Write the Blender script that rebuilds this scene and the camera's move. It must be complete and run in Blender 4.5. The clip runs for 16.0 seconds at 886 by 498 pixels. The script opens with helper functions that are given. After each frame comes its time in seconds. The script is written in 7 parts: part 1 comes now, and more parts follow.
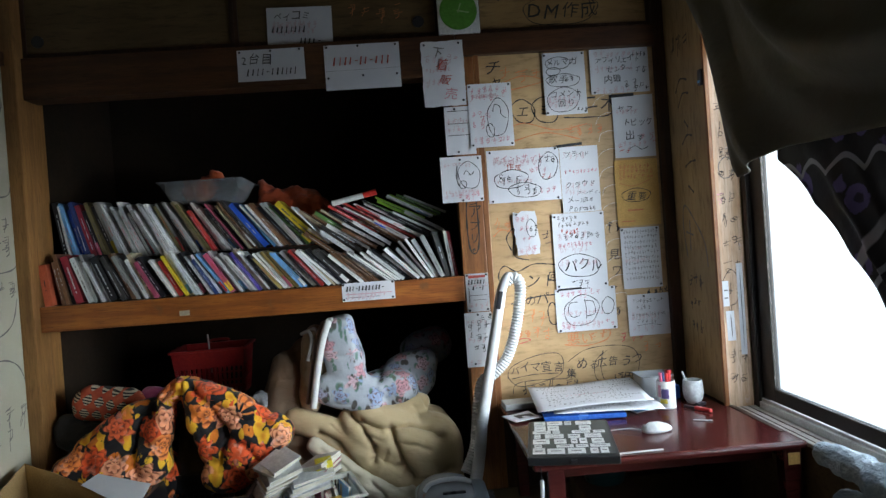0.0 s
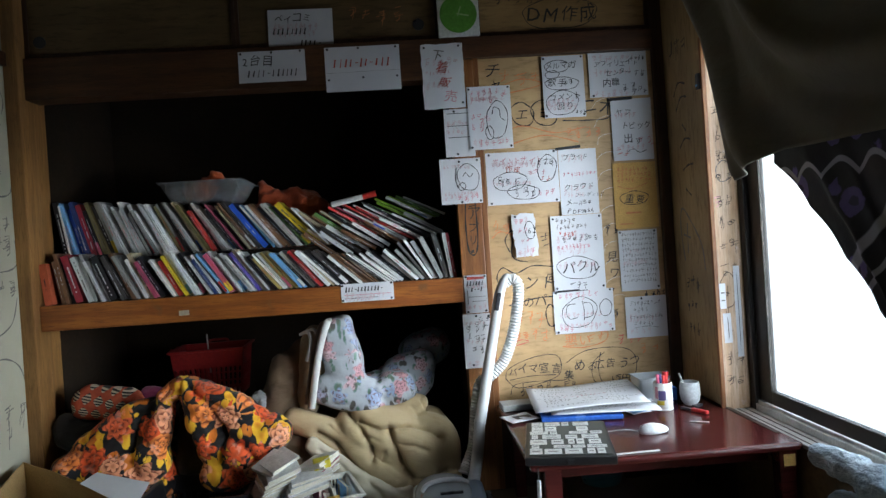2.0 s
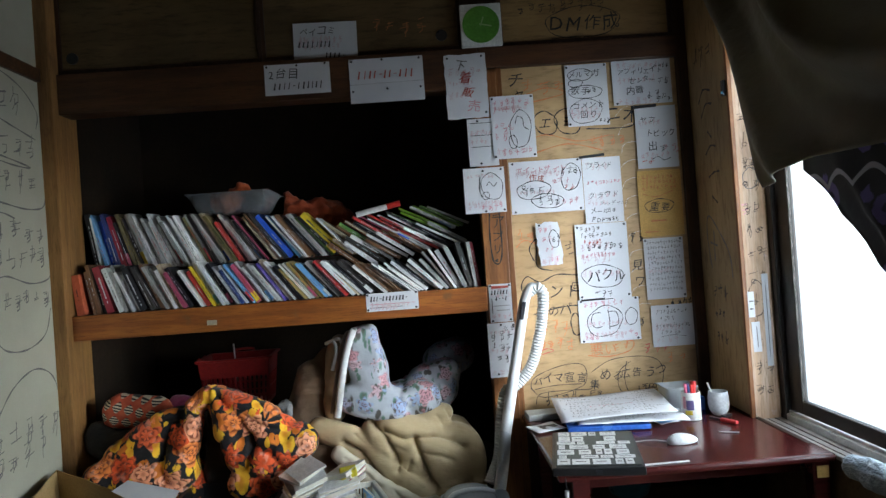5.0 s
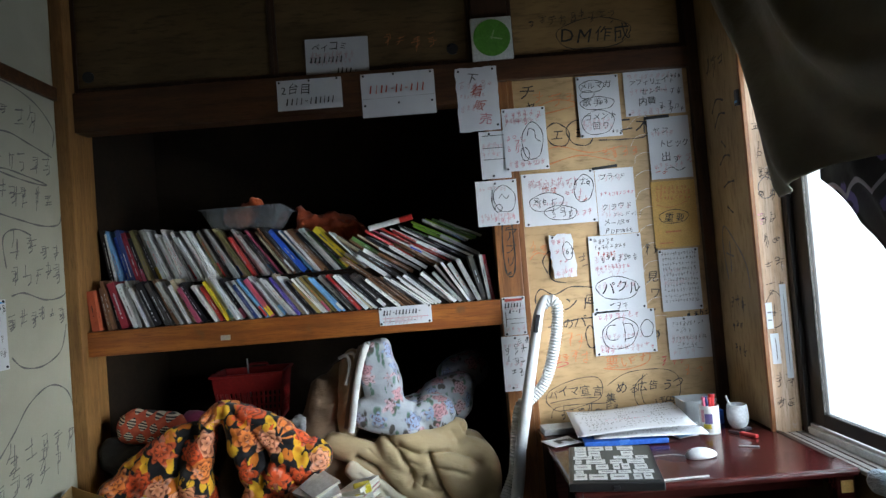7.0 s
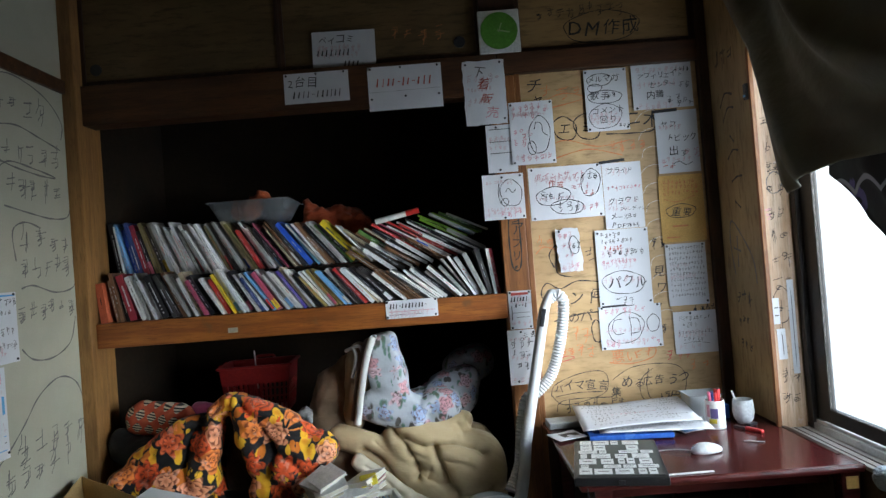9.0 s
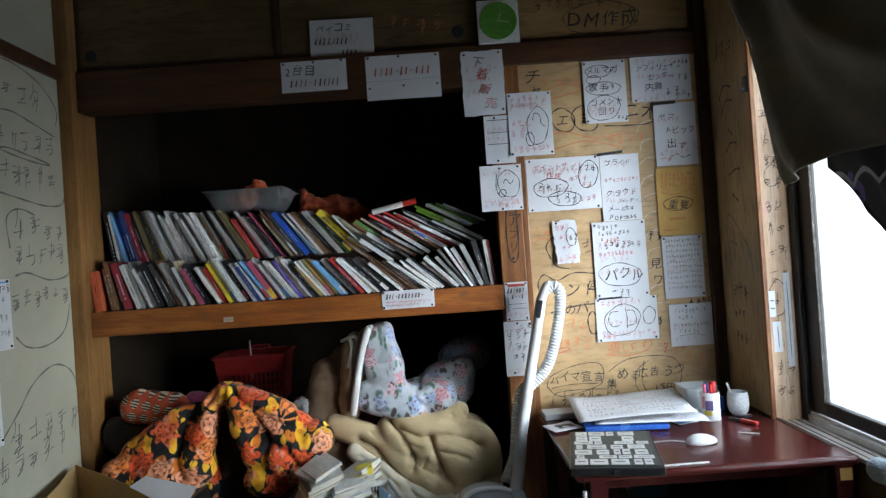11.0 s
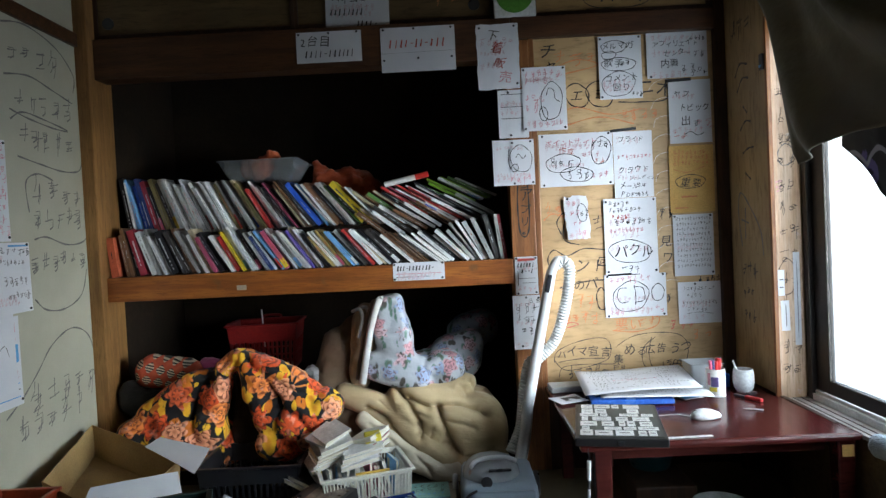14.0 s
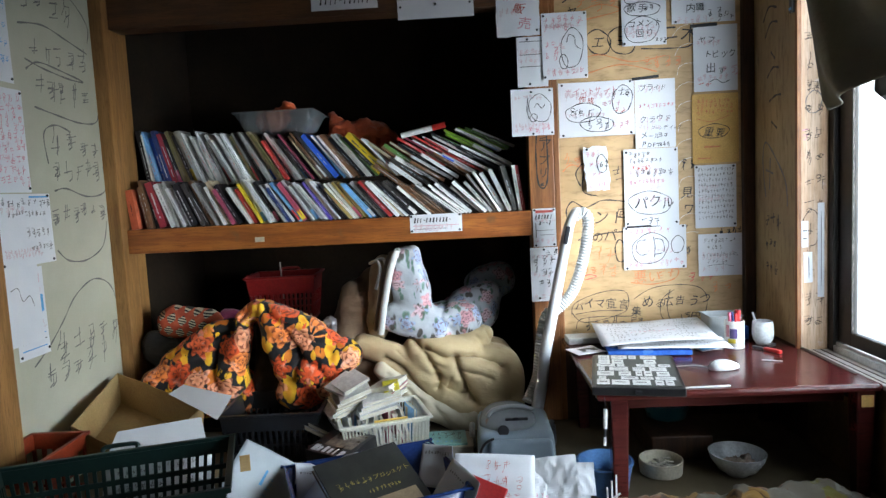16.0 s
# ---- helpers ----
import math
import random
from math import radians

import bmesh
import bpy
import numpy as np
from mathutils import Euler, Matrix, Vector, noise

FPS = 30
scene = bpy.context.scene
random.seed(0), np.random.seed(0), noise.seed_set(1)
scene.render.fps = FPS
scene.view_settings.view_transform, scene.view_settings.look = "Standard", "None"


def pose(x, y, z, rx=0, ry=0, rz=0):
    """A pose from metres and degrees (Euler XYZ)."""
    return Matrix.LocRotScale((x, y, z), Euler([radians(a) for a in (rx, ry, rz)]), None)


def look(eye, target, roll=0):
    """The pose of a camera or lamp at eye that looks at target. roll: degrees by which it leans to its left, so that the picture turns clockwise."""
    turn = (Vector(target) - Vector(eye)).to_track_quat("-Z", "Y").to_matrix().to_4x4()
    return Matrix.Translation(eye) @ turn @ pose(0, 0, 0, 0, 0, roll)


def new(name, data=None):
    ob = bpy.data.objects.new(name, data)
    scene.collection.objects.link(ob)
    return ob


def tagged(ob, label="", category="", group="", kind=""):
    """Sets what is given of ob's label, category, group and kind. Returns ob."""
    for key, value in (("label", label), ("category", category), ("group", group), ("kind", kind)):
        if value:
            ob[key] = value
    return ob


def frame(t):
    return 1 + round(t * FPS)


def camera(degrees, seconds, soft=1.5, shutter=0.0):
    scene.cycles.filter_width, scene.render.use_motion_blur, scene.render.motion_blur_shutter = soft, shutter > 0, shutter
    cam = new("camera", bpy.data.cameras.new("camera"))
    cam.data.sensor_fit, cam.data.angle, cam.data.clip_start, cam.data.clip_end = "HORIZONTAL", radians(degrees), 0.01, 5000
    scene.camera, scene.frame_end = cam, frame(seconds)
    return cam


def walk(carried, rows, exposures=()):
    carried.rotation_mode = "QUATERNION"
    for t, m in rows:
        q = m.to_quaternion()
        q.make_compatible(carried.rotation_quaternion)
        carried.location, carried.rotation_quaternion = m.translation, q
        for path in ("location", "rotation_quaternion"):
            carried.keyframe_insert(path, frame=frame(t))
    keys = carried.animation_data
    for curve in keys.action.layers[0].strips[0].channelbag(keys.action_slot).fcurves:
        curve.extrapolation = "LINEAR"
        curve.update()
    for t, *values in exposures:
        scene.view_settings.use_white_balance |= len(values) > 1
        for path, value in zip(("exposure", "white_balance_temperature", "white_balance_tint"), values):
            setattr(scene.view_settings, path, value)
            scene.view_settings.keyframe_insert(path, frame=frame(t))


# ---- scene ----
cam = camera(68.5, 16.0, soft=1.4)
PATH = [
    (0, (0.224, -3.004, 1.164), (0.327, -1.007, 1.142), -4.1),
    (0.5, (0.218, -3.013, 1.158), (0.324, -1.016, 1.131), -3.8),
    (1, (0.211, -3.005, 1.167), (0.315, -1.008, 1.141), -3.9),
    (1.5, (0.217, -3.014, 1.153), (0.332, -1.017, 1.136), -3.9),
    (2, (0.223, -3.019, 1.157), (0.33, -1.022, 1.144), -3.8),
    (2.5, (0.213, -3.023, 1.151), (0.31, -1.025, 1.134), -3.9),
    (3, (0.208, -3.015, 1.155), (0.293, -1.017, 1.115), -3.8),
    (3.5, (0.212, -3.01, 1.159), (0.277, -1.011, 1.123), -3.5),
    (4, (0.211, -3.027, 1.165), (0.283, -1.028, 1.175), -4.2),
    (6.5, (0.195, -3.021, 1.165), (0.199, -1.021, 1.186), -3.9),
    (7, (0.201, -3.016, 1.164), (0.214, -1.017, 1.223), -4.6),
    (7.5, (0.188, -3.024, 1.174), (0.208, -1.025, 1.217), -4.6),
    (8, (0.204, -3.031, 1.171), (0.206, -1.032, 1.213), -4.7),
    (8.5, (0.194, -3.017, 1.165), (0.196, -1.017, 1.202), -4.5),
    (9, (0.201, -3.02, 1.178), (0.193, -1.021, 1.21), -4.4),
    (9.5, (0.198, -3.036, 1.172), (0.195, -1.037, 1.223), -4.6),
    (10, (0.187, -3.013, 1.163), (0.199, -1.013, 1.17), -3.9),
    (12.5, (0.193, -3.019, 1.172), (0.194, -1.019, 1.19), -4.1),
    (13, (0.188, -3.027, 1.158), (0.189, -1.027, 1.162), -3.9),
    (13.5, (0.181, -3.025, 1.153), (0.166, -1.026, 1.1), -3.2),
    (14, (0.181, -3.038, 1.143), (0.155, -1.038, 1.089), -2.8),
    (14.5, (0.168, -3.041, 1.135), (0.082, -1.046, 1.033), -1.7),
    (15, (0.176, -3.037, 1.133), (0.088, -1.047, 0.95), -3.0),
    (15.5, (0.169, -3.037, 1.128), (0.069, -1.05, 0.929), -2.6),
    (16, (0.178, -3.026, 1.117), (0.094, -1.036, 0.935), -2.9),
]
EXPOSURE = ((0.0, -0.56), (4.0, -0.47), (6.5, -0.44), (10.0, -0.44), (12.5, -0.42), (13.5, -0.38), (14.0, -0.30), (14.5, -0.12), (15.0, -0.06), (16.0, 0.06))
walk(cam, [(t, look(eye, aim, lean)) for t, eye, aim, lean in PATH], EXPOSURE)

# ---- light ----
world = bpy.data.worlds.new("world")
scene.world = world
world.use_nodes = True
wn = world.node_tree.nodes
sky = wn.new("ShaderNodeTexSky")
sky.sky_type = "NISHITA"
sky.sun_disc = False
sky.sun_elevation = radians(9)
sky.sun_rotation = radians(125)
world.node_tree.links.new(sky.outputs[0], wn["Background"].inputs[0])
wn["Background"].inputs[1].default_value = 0.15
sun = new("sun", bpy.data.lights.new("sun", "SUN"))
sun.data.energy = 8.2
sun.data.angle = radians(44)
sun.data.color = (0.74, 0.88, 1.0)
sun.matrix_world = look((5.7, -3.92, 1.96), (1.6, -1.05, 1.15))
# daylight in the window's opening
daylight = new("daylight", bpy.data.lights.new("daylight", "AREA"))
daylight.data.shape = "RECTANGLE"
daylight.data.size = 1.90
daylight.data.size_y = 1.46
daylight.data.energy = 29
daylight.data.color = (0.75, 0.875, 1.0)
daylight.matrix_world = look((1.692, -1.37, 1.175), (0.692, -1.37, 1.175))

# ---- materials ----
def graph(name):
    m = bpy.data.materials.new(name)
    m.use_nodes = True
    return m, m.node_tree.nodes, m.node_tree.links, m.node_tree.nodes["Principled BSDF"]


def mixed(nodes, links, fac, a, b, kind="MIX"):
    n = nodes.new("ShaderNodeMix")
    n.data_type = "RGBA"
    n.blend_type = kind
    for slot, v in ((0, fac), (6, a), (7, b)):
        if hasattr(v, "links"):
            links.new(v, n.inputs[slot])
        else:
            n.inputs[slot].default_value = v if slot == 0 else (*v, 1)
    return n.outputs[2]


def ramp(nodes, links, fac, lo, hi):
    n = nodes.new("ShaderNodeMapRange")
    n.interpolation_type = "SMOOTHSTEP"
    links.new(fac, n.inputs[0])
    n.inputs[1].default_value, n.inputs[2].default_value = lo, hi
    return n.outputs[0]


def math_node(nodes, links, op, a, b=None):
    n = nodes.new("ShaderNodeMath")
    n.operation = op
    for i, v in enumerate((a, b)):
        if v is None:
            continue
        if hasattr(v, "links"):
            links.new(v, n.inputs[i])
        else:
            n.inputs[i].default_value = v
    return n.outputs[0]


def spot_noise(nodes, links, scale, detail=4, stretch=(1, 1, 1), rough=0.55):
    co = nodes.new("ShaderNodeTexCoord")
    mp = nodes.new("ShaderNodeMapping")
    mp.inputs["Scale"].default_value = stretch
    links.new(co.outputs["Object"], mp.inputs[0])
    n = nodes.new("ShaderNodeTexNoise")
    n.inputs["Scale"].default_value = scale
    n.inputs["Detail"].default_value = detail
    n.inputs["Roughness"].default_value = rough
    links.new(mp.outputs[0], n.inputs["Vector"])
    return n.outputs[0]


def relief(nodes, links, bsdf, height, strength, distance=0.002):
    b = nodes.new("ShaderNodeBump")
    b.inputs["Strength"].default_value = strength
    b.inputs["Distance"].default_value = distance
    links.new(height, b.inputs["Height"])
    links.new(b.outputs[0], bsdf.inputs["Normal"])


def surface(name, c1, c2, scale=6, fine=60, rough=0.6, metal=0.0, bump=0.3, vary=0.0, stain=None, stain_at=(0.58, 0.75)):
    """A mottled surface: two colours at a coarse scale, fine grain, stains of a third colour, a tint for each object."""
    m, n, l, p = graph(name)
    big, small = spot_noise(n, l, scale), spot_noise(n, l, fine, 2)
    col = mixed(n, l, ramp(n, l, big, 0.32, 0.68), c1, c2)
    k = 0.14 if bump > 0.05 else 0.02
    g = mixed(n, l, ramp(n, l, small, 0.25, 0.75), (1 - k, 1 - k, 1 - k), (1 + k * 0.7, 1 + k * 0.7, 1 + k * 0.7))
    col = mixed(n, l, 1.0, col, g, "MULTIPLY")
    if stain:
        col = mixed(n, l, ramp(n, l, spot_noise(n, l, scale * 0.6, 6), *stain_at), col, stain)
    if vary:
        info = n.new("ShaderNodeObjectInfo")
        hsv = n.new("ShaderNodeHueSaturation")
        l.new(col, hsv.inputs["Color"])
        mr = n.new("ShaderNodeMapRange")
        l.new(info.outputs["Random"], mr.inputs[0])
        mr.inputs[3].default_value, mr.inputs[4].default_value = 1 - vary, 1 + vary
        l.new(mr.outputs[0], hsv.inputs["Value"])
        col = hsv.outputs[0]
    l.new(col, p.inputs["Base Color"])
    p.inputs["Metallic"].default_value = metal
    l.new(math_node(n, l, "MULTIPLY_ADD", big, 0.2), p.inputs["Roughness"])
    p.inputs["Roughness"].links[0].from_node.inputs[2].default_value = rough - 0.1
    relief(n, l, p, small, bump, 0.001)
    return m


def wood(name, dark, light, stretch=(14, 14, 1), rough=0.5, worn=None, scale=2.2, bump=0.25):
    """Wood with its grain along the axis that stretch leaves small."""
    m, n, l, p = graph(name)
    band = spot_noise(n, l, scale, 6, stretch, 0.6)
    fine = spot_noise(n, l, scale * 6, 3, stretch, 0.7)
    blot = spot_noise(n, l, 3.0, 4)
    col = mixed(n, l, ramp(n, l, band, 0.3, 0.7), dark, light)
    col = mixed(n, l, ramp(n, l, fine, 0.45, 0.8), col, tuple(c * 0.62 for c in dark))
    col = mixed(n, l, 1.0, col, mixed(n, l, ramp(n, l, blot, 0.3, 0.7), (0.78, 0.76, 0.74), (1.08, 1.08, 1.08)), "MULTIPLY")
    if worn:
        col = mixed(n, l, ramp(n, l, spot_noise(n, l, 9, 6), 0.62, 0.74), col, worn)
    l.new(col, p.inputs["Base Color"])
    l.new(math_node(n, l, "MULTIPLY_ADD", fine, 0.25), p.inputs["Roughness"])
    p.inputs["Roughness"].links[0].from_node.inputs[2].default_value = rough - 0.1
    relief(n, l, p, band, bump, 0.0015)
    return m


def plain(name, c, rough=0.5, metal=0.0, trans=0.0, alpha=1.0):
    return surface(name, c, tuple(v * 0.9 for v in c), 14, 90, rough, metal, 0.08)


POST = wood("post_wood", (0.19, 0.068, 0.018), (0.34, 0.135, 0.04), (14, 14, 1), 0.45)
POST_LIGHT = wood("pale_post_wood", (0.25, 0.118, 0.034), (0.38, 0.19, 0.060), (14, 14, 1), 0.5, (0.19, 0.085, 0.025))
RAIL = wood("rail_wood", (0.22, 0.060, 0.011), (0.40, 0.135, 0.027), (1, 14, 14), 0.4, (0.17, 0.07, 0.03))
DARKRAIL = wood("dark_lintel_wood", (0.056, 0.023, 0.010), (0.118, 0.047, 0.017), (1, 14, 14), 0.45)
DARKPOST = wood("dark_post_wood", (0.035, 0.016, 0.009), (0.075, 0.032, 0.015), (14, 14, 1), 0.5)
PLY = wood("plywood_board", (0.50, 0.32, 0.15), (0.57, 0.38, 0.19), (1.2, 5, 5), 0.5, None, 1.6, 0.1)
# toned down: shade over the left overhead doors is put into this colour
PLYDOOR_DIM = wood("dimmed_cabinet_door_wood", (0.105, 0.068, 0.028), (0.17, 0.105, 0.042), (1, 6, 6), 0.5, None, 1.5, 0.1)
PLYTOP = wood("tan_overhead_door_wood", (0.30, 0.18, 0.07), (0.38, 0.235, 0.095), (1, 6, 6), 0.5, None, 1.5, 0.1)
PLYWALL = wood("scribbled_wall_panel", (0.30, 0.20, 0.09), (0.40, 0.275, 0.13), (5, 5, 1), 0.6, None, 1.5, 0.1)
# paler than the wall panel: the window's light is put into the jamb's colour
JAMB = wood("window_lit_jamb_wood", (0.55, 0.33, 0.18), (0.70, 0.52, 0.38), (14, 14, 1), 0.45, (0.74, 0.60, 0.54))
PLASTER = surface("wall_plaster", (0.44, 0.425, 0.325), (0.51, 0.495, 0.385), 2.5, 120, 0.75, 0, 0.04, 0, (0.50, 0.45, 0.33), (0.6, 0.8))
# the closet's shade is put into this near-black colour; the wood is paler
CLOSET_SHADED = surface("shaded_closet_lining", (0.014, 0.009, 0.006), (0.024, 0.015, 0.009), 3, 50, 0.8, 0, 0.2)
CLOSET_SHADED.node_tree.nodes["Principled BSDF"].inputs["Specular IOR Level"].default_value = 0.12
CEIL = wood("ceiling_boards", (0.15, 0.09, 0.045), (0.22, 0.14, 0.07), (1, 8, 8), 0.6)
TATAMI = surface("worn_straw_mat", (0.13, 0.10, 0.055), (0.10, 0.075, 0.04), 5, 200, 0.75, 0, 0.5, 0, (0.10, 0.08, 0.05))
TABLE = wood("mahogany_varnish", (0.062, 0.011, 0.011), (0.105, 0.020, 0.018), (1, 8, 8), 0.17, None, 2.0, 0.04)
ALU = surface("dark_bronze_aluminium", (0.035, 0.032, 0.03), (0.05, 0.045, 0.042), 8, 120, 0.4, 0.7, 0.1)
ALU_LIGHT = surface("weathered_aluminium_track", (0.62, 0.63, 0.63), (0.78, 0.79, 0.79), 10, 120, 0.4, 0.6, 0.15, 0, (0.2, 0.19, 0.17))
SILL = surface("painted_window_sill", (0.42, 0.39, 0.35), (0.54, 0.51, 0.47), 6, 90, 0.5, 0, 0.15, 0, (0.25, 0.20, 0.15))
PAPER = surface("white_paper", (0.67, 0.68, 0.715), (0.73, 0.735, 0.76), 5, 200, 0.8, 0, 0.03)
PAPER_OLD = surface("orange_paper", (0.62, 0.36, 0.10), (0.70, 0.43, 0.14), 8, 200, 0.8, 0, 0.15, 0, (0.55, 0.25, 0.06))
INK = plain("black_marker_ink", (0.02, 0.02, 0.022), 0.5)
INK_GREY = plain("grey_pencil_lines", (0.16, 0.15, 0.14), 0.6)
INK_FAINT = plain("faded_marker_ink", (0.055, 0.04, 0.03), 0.6)
INK_RED = plain("red_marker_ink", (0.55, 0.09, 0.07), 0.5)
INK_PINK = plain("pink_marker_ink", (0.66, 0.28, 0.33), 0.6)
INK_ORANGE = plain("faded_orange_ink", (0.62, 0.22, 0.08), 0.6)
INK_BLUE = plain("blue_print", (0.12, 0.40, 0.72), 0.6)
PIN = plain("dark_push_pin", (0.03, 0.03, 0.035), 0.3)
TAPE = plain("black_tape", (0.015, 0.015, 0.016), 0.4)

# ---- mesh helpers ----
def block(bm, x0, x1, y0, y1, z0, z1, turn=None):
    """A box between two corners, in bm."""
    vs = [bm.verts.new(v) for v in ((x0, y0, z0), (x1, y0, z0), (x1, y1, z0), (x0, y1, z0), (x0, y0, z1), (x1, y0, z1), (x1, y1, z1), (x0, y1, z1))]
    for f in ((0, 3, 2, 1), (4, 5, 6, 7), (0, 1, 5, 4), (1, 2, 6, 5), (2, 3, 7, 6), (3, 0, 4, 7)):
        bm.faces.new([vs[i] for i in f])
    if turn is not None:
        bmesh.ops.transform(bm, matrix=turn, verts=vs)
    return vs


def soften(bm, w=0.004, seg=2):
    bmesh.ops.bevel(bm, geom=bm.edges[:], offset=w, segments=seg, affect="EDGES", profile=0.5, clamp_overlap=True)


def part(name, bm, material, parent=None, label="", smooth=False):
    """One mesh object out of bm, under a thing or a part."""
    me = bpy.data.meshes.new(name)
    bm.normal_update()
    bm.to_mesh(me)
    bm.free()
    if smooth:
        for p in me.polygons:
            p.use_smooth = True
        me.set_sharp_from_angle(angle=radians(42))
    me.materials.append(material)
    ob = new(name, me)
    if parent is not None:
        ob.parent = parent
    if label:
        tagged(ob, label)
    return ob


def thing(name, label, category, group="", kind="", at=None):
    """An empty at the base of a thing of several parts."""
    ob = new(name)
    ob.empty_display_size = 0.05
    if at is not None:
        ob.matrix_world = at
    return tagged(ob, label, category, group, kind)


def boxed(name, dims, material, parent=None, label="", bevel=0.003, turn=None):
    bm = bmesh.new()
    block(bm, *dims)
    if bevel:
        soften(bm, bevel, 2)
    if turn is not None:
        bmesh.ops.transform(bm, matrix=turn, verts=bm.verts)
    return part(name, bm, material, parent, label)


def setting(name, dims, material, label, bevel=0.0, category="wall"):
    return tagged(boxed(name, dims, material, None, "", bevel), label, category, "", "structure")


def ribbon(bm, pts, w):
    """A flat stroke of width w along points of the plane z = const."""
    n = len(pts)
    sides = []
    for i in range(n):
        a, b = Vector(pts[max(i - 1, 0)]), Vector(pts[min(i + 1, n - 1)])
        d = (b - a)
        d = d.normalized() if d.length > 1e-9 else Vector((1, 0))
        o = Vector((-d.y, d.x)) * w / 2 * (0.75 + 0.25 * math.sin(i * 1.3 + n))
        p = Vector(pts[i])
        sides.append((bm.verts.new((p.x + o.x, p.y + o.y, 0)), bm.verts.new((p.x - o.x, p.y - o.y, 0))))
    for (a, b), (c, d) in zip(sides, sides[1:]):
        bm.faces.new((a, b, d, c))


def oval(bm, cx, cy, rx, ry, w, rnd, n=30):
    """A ring drawn by hand: not quite closed, not quite round."""
    a0, k = rnd.uniform(0, 6.28), rnd.uniform(0.03, 0.1)
    pts = []
    for i in range(n + 2):
        a = a0 + 6.5 * i / n
        r = 1 + k * math.sin(2 * a + a0) + 0.03 * math.sin(5 * a)
        pts.append((cx + rx * r * math.cos(a), cy + ry * r * math.sin(a)))
    ribbon(bm, pts, w)


def scrawl(bm, x0, x1, y, h, w, rnd, step=None):
    """A row of handwriting that cannot be read: clusters of short bars and hooks."""
    step = step or h * 0.92
    x = x0
    while x < x1:
        s = h * rnd.uniform(0.75, 1.1)
        rise = rnd.uniform(-0.1, 0.1) * s
        for _ in range(rnd.randint(3, 5)):
            kind = rnd.random()
            ox, oy = x + rnd.uniform(-0.05, 0.28) * s, y + rise + rnd.uniform(-0.4, 0.4) * s
            long = rnd.uniform(0.7, 1.2)
            if kind < 0.38:
                pts = [(ox, oy), (ox + 0.3 * s * long, oy + 0.05 * s), (ox + 0.58 * s * long, oy + 0.12 * s)]
            elif kind < 0.66:
                pts = [(ox + 0.3 * s, oy + 0.4 * s * long), (ox + 0.27 * s, oy), (ox + rnd.uniform(0, 0.3) * s, oy - 0.4 * s * long)]
            elif kind < 0.86 or h > 0.045:
                pts = [(ox, oy + 0.2 * s), (ox + 0.4 * s, oy + 0.25 * s), (ox + 0.36 * s, oy - 0.15 * s), (ox + 0.1 * s, oy - 0.3 * s)]
            else:
                pts = [(ox + 0.22 * s * math.cos(0.9 * i) + 0.2 * s, oy + 0.18 * s * math.sin(0.9 * i)) for i in range(7)]
            ribbon(bm, pts, w)
        x += step * rnd.uniform(0.85, 1.2)


def digit_bars(bm, x0, x1, y, h, w, rnd):
    """A number that is not to be read: slanting bars of the size of its figures."""
    x = x0
    while x < x1:
        if rnd.random() < 0.16:
            ribbon(bm, [(x, y), (x + h * 0.32, y + 0.02 * h)], w)
        else:
            k = rnd.uniform(0.85, 1.1)
            ribbon(bm, [(x, y - 0.42 * h * k), (x + 0.08 * h, y), (x + 0.16 * h, y + 0.42 * h * k)], w * rnd.uniform(1.4, 3.0))
        x += h * rnd.uniform(0.50, 0.66)


def lettering(bm, text, x, y, size, rnd=None, weight=0.006, slant=0.0, turn=0.0):
    """Words in the built-in font, as a flat mesh in bm: each sign set by itself, a little askew, as a pen leaves it."""
    run = 0.0
    q = Matrix.Rotation(radians(turn), 3, "Z")
    for sign in text:
        cu = bpy.data.curves.new("words", "FONT")
        cu.body = sign
        cu.size = size * (rnd.uniform(0.86, 1.2) if rnd else 1)
        cu.offset = weight * size
        cu.shear = slant + (rnd.uniform(-0.05, 0.30) if rnd else 0)
        cu.resolution_u = 2
        ob = bpy.data.objects.new("words", cu)
        scene.collection.objects.link(ob)
        me = bpy.data.meshes.new_from_object(ob.evaluated_get(bpy.context.evaluated_depsgraph_get()))
        bpy.data.objects.remove(ob)
        seed = rnd.uniform(0, 50) if rnd else 0
        lean = Matrix.Rotation(radians(rnd.uniform(-7, 7) if rnd else 0), 3, "Z")
        lift = size * (rnd.uniform(-0.08, 0.08) if rnd else 0)
        wide = max((v.co.x for v in me.vertices), default=size * 0.4)
        for v in me.vertices:
            p = lean @ Vector(v.co)
            if rnd:
                k = noise.noise_vector(Vector((p.x / size * 1.6 + seed, p.y / size * 1.6, seed))) * size * 0.075
                p = p + Vector((k.x, k.y, 0))
            p = q @ (p + Vector((run, lift, 0)))
            v.co = (p.x + x, p.y + y, 0)
        bm.from_mesh(me)
        bpy.data.meshes.remove(me)
        run += wide + size * 0.09


FACE = Matrix.Rotation(radians(90), 4, "X")
FROM_LEFT = Matrix.Rotation(radians(90), 4, "Z") @ FACE
FROM_RIGHT = Matrix.Rotation(radians(-90), 4, "Z") @ FACE

# ---- the room ----
XL, XR, YB = -1.50, 1.49, -4.2
tatami = boxed("floor", (XL - 0.15, 1.532, YB - 0.1, 0.0, -0.06, 0.0), TATAMI, None, "", 0)
tagged(tatami, "worn straw-coloured mat floor, mostly hidden by clutter", "floor", "", "structure")
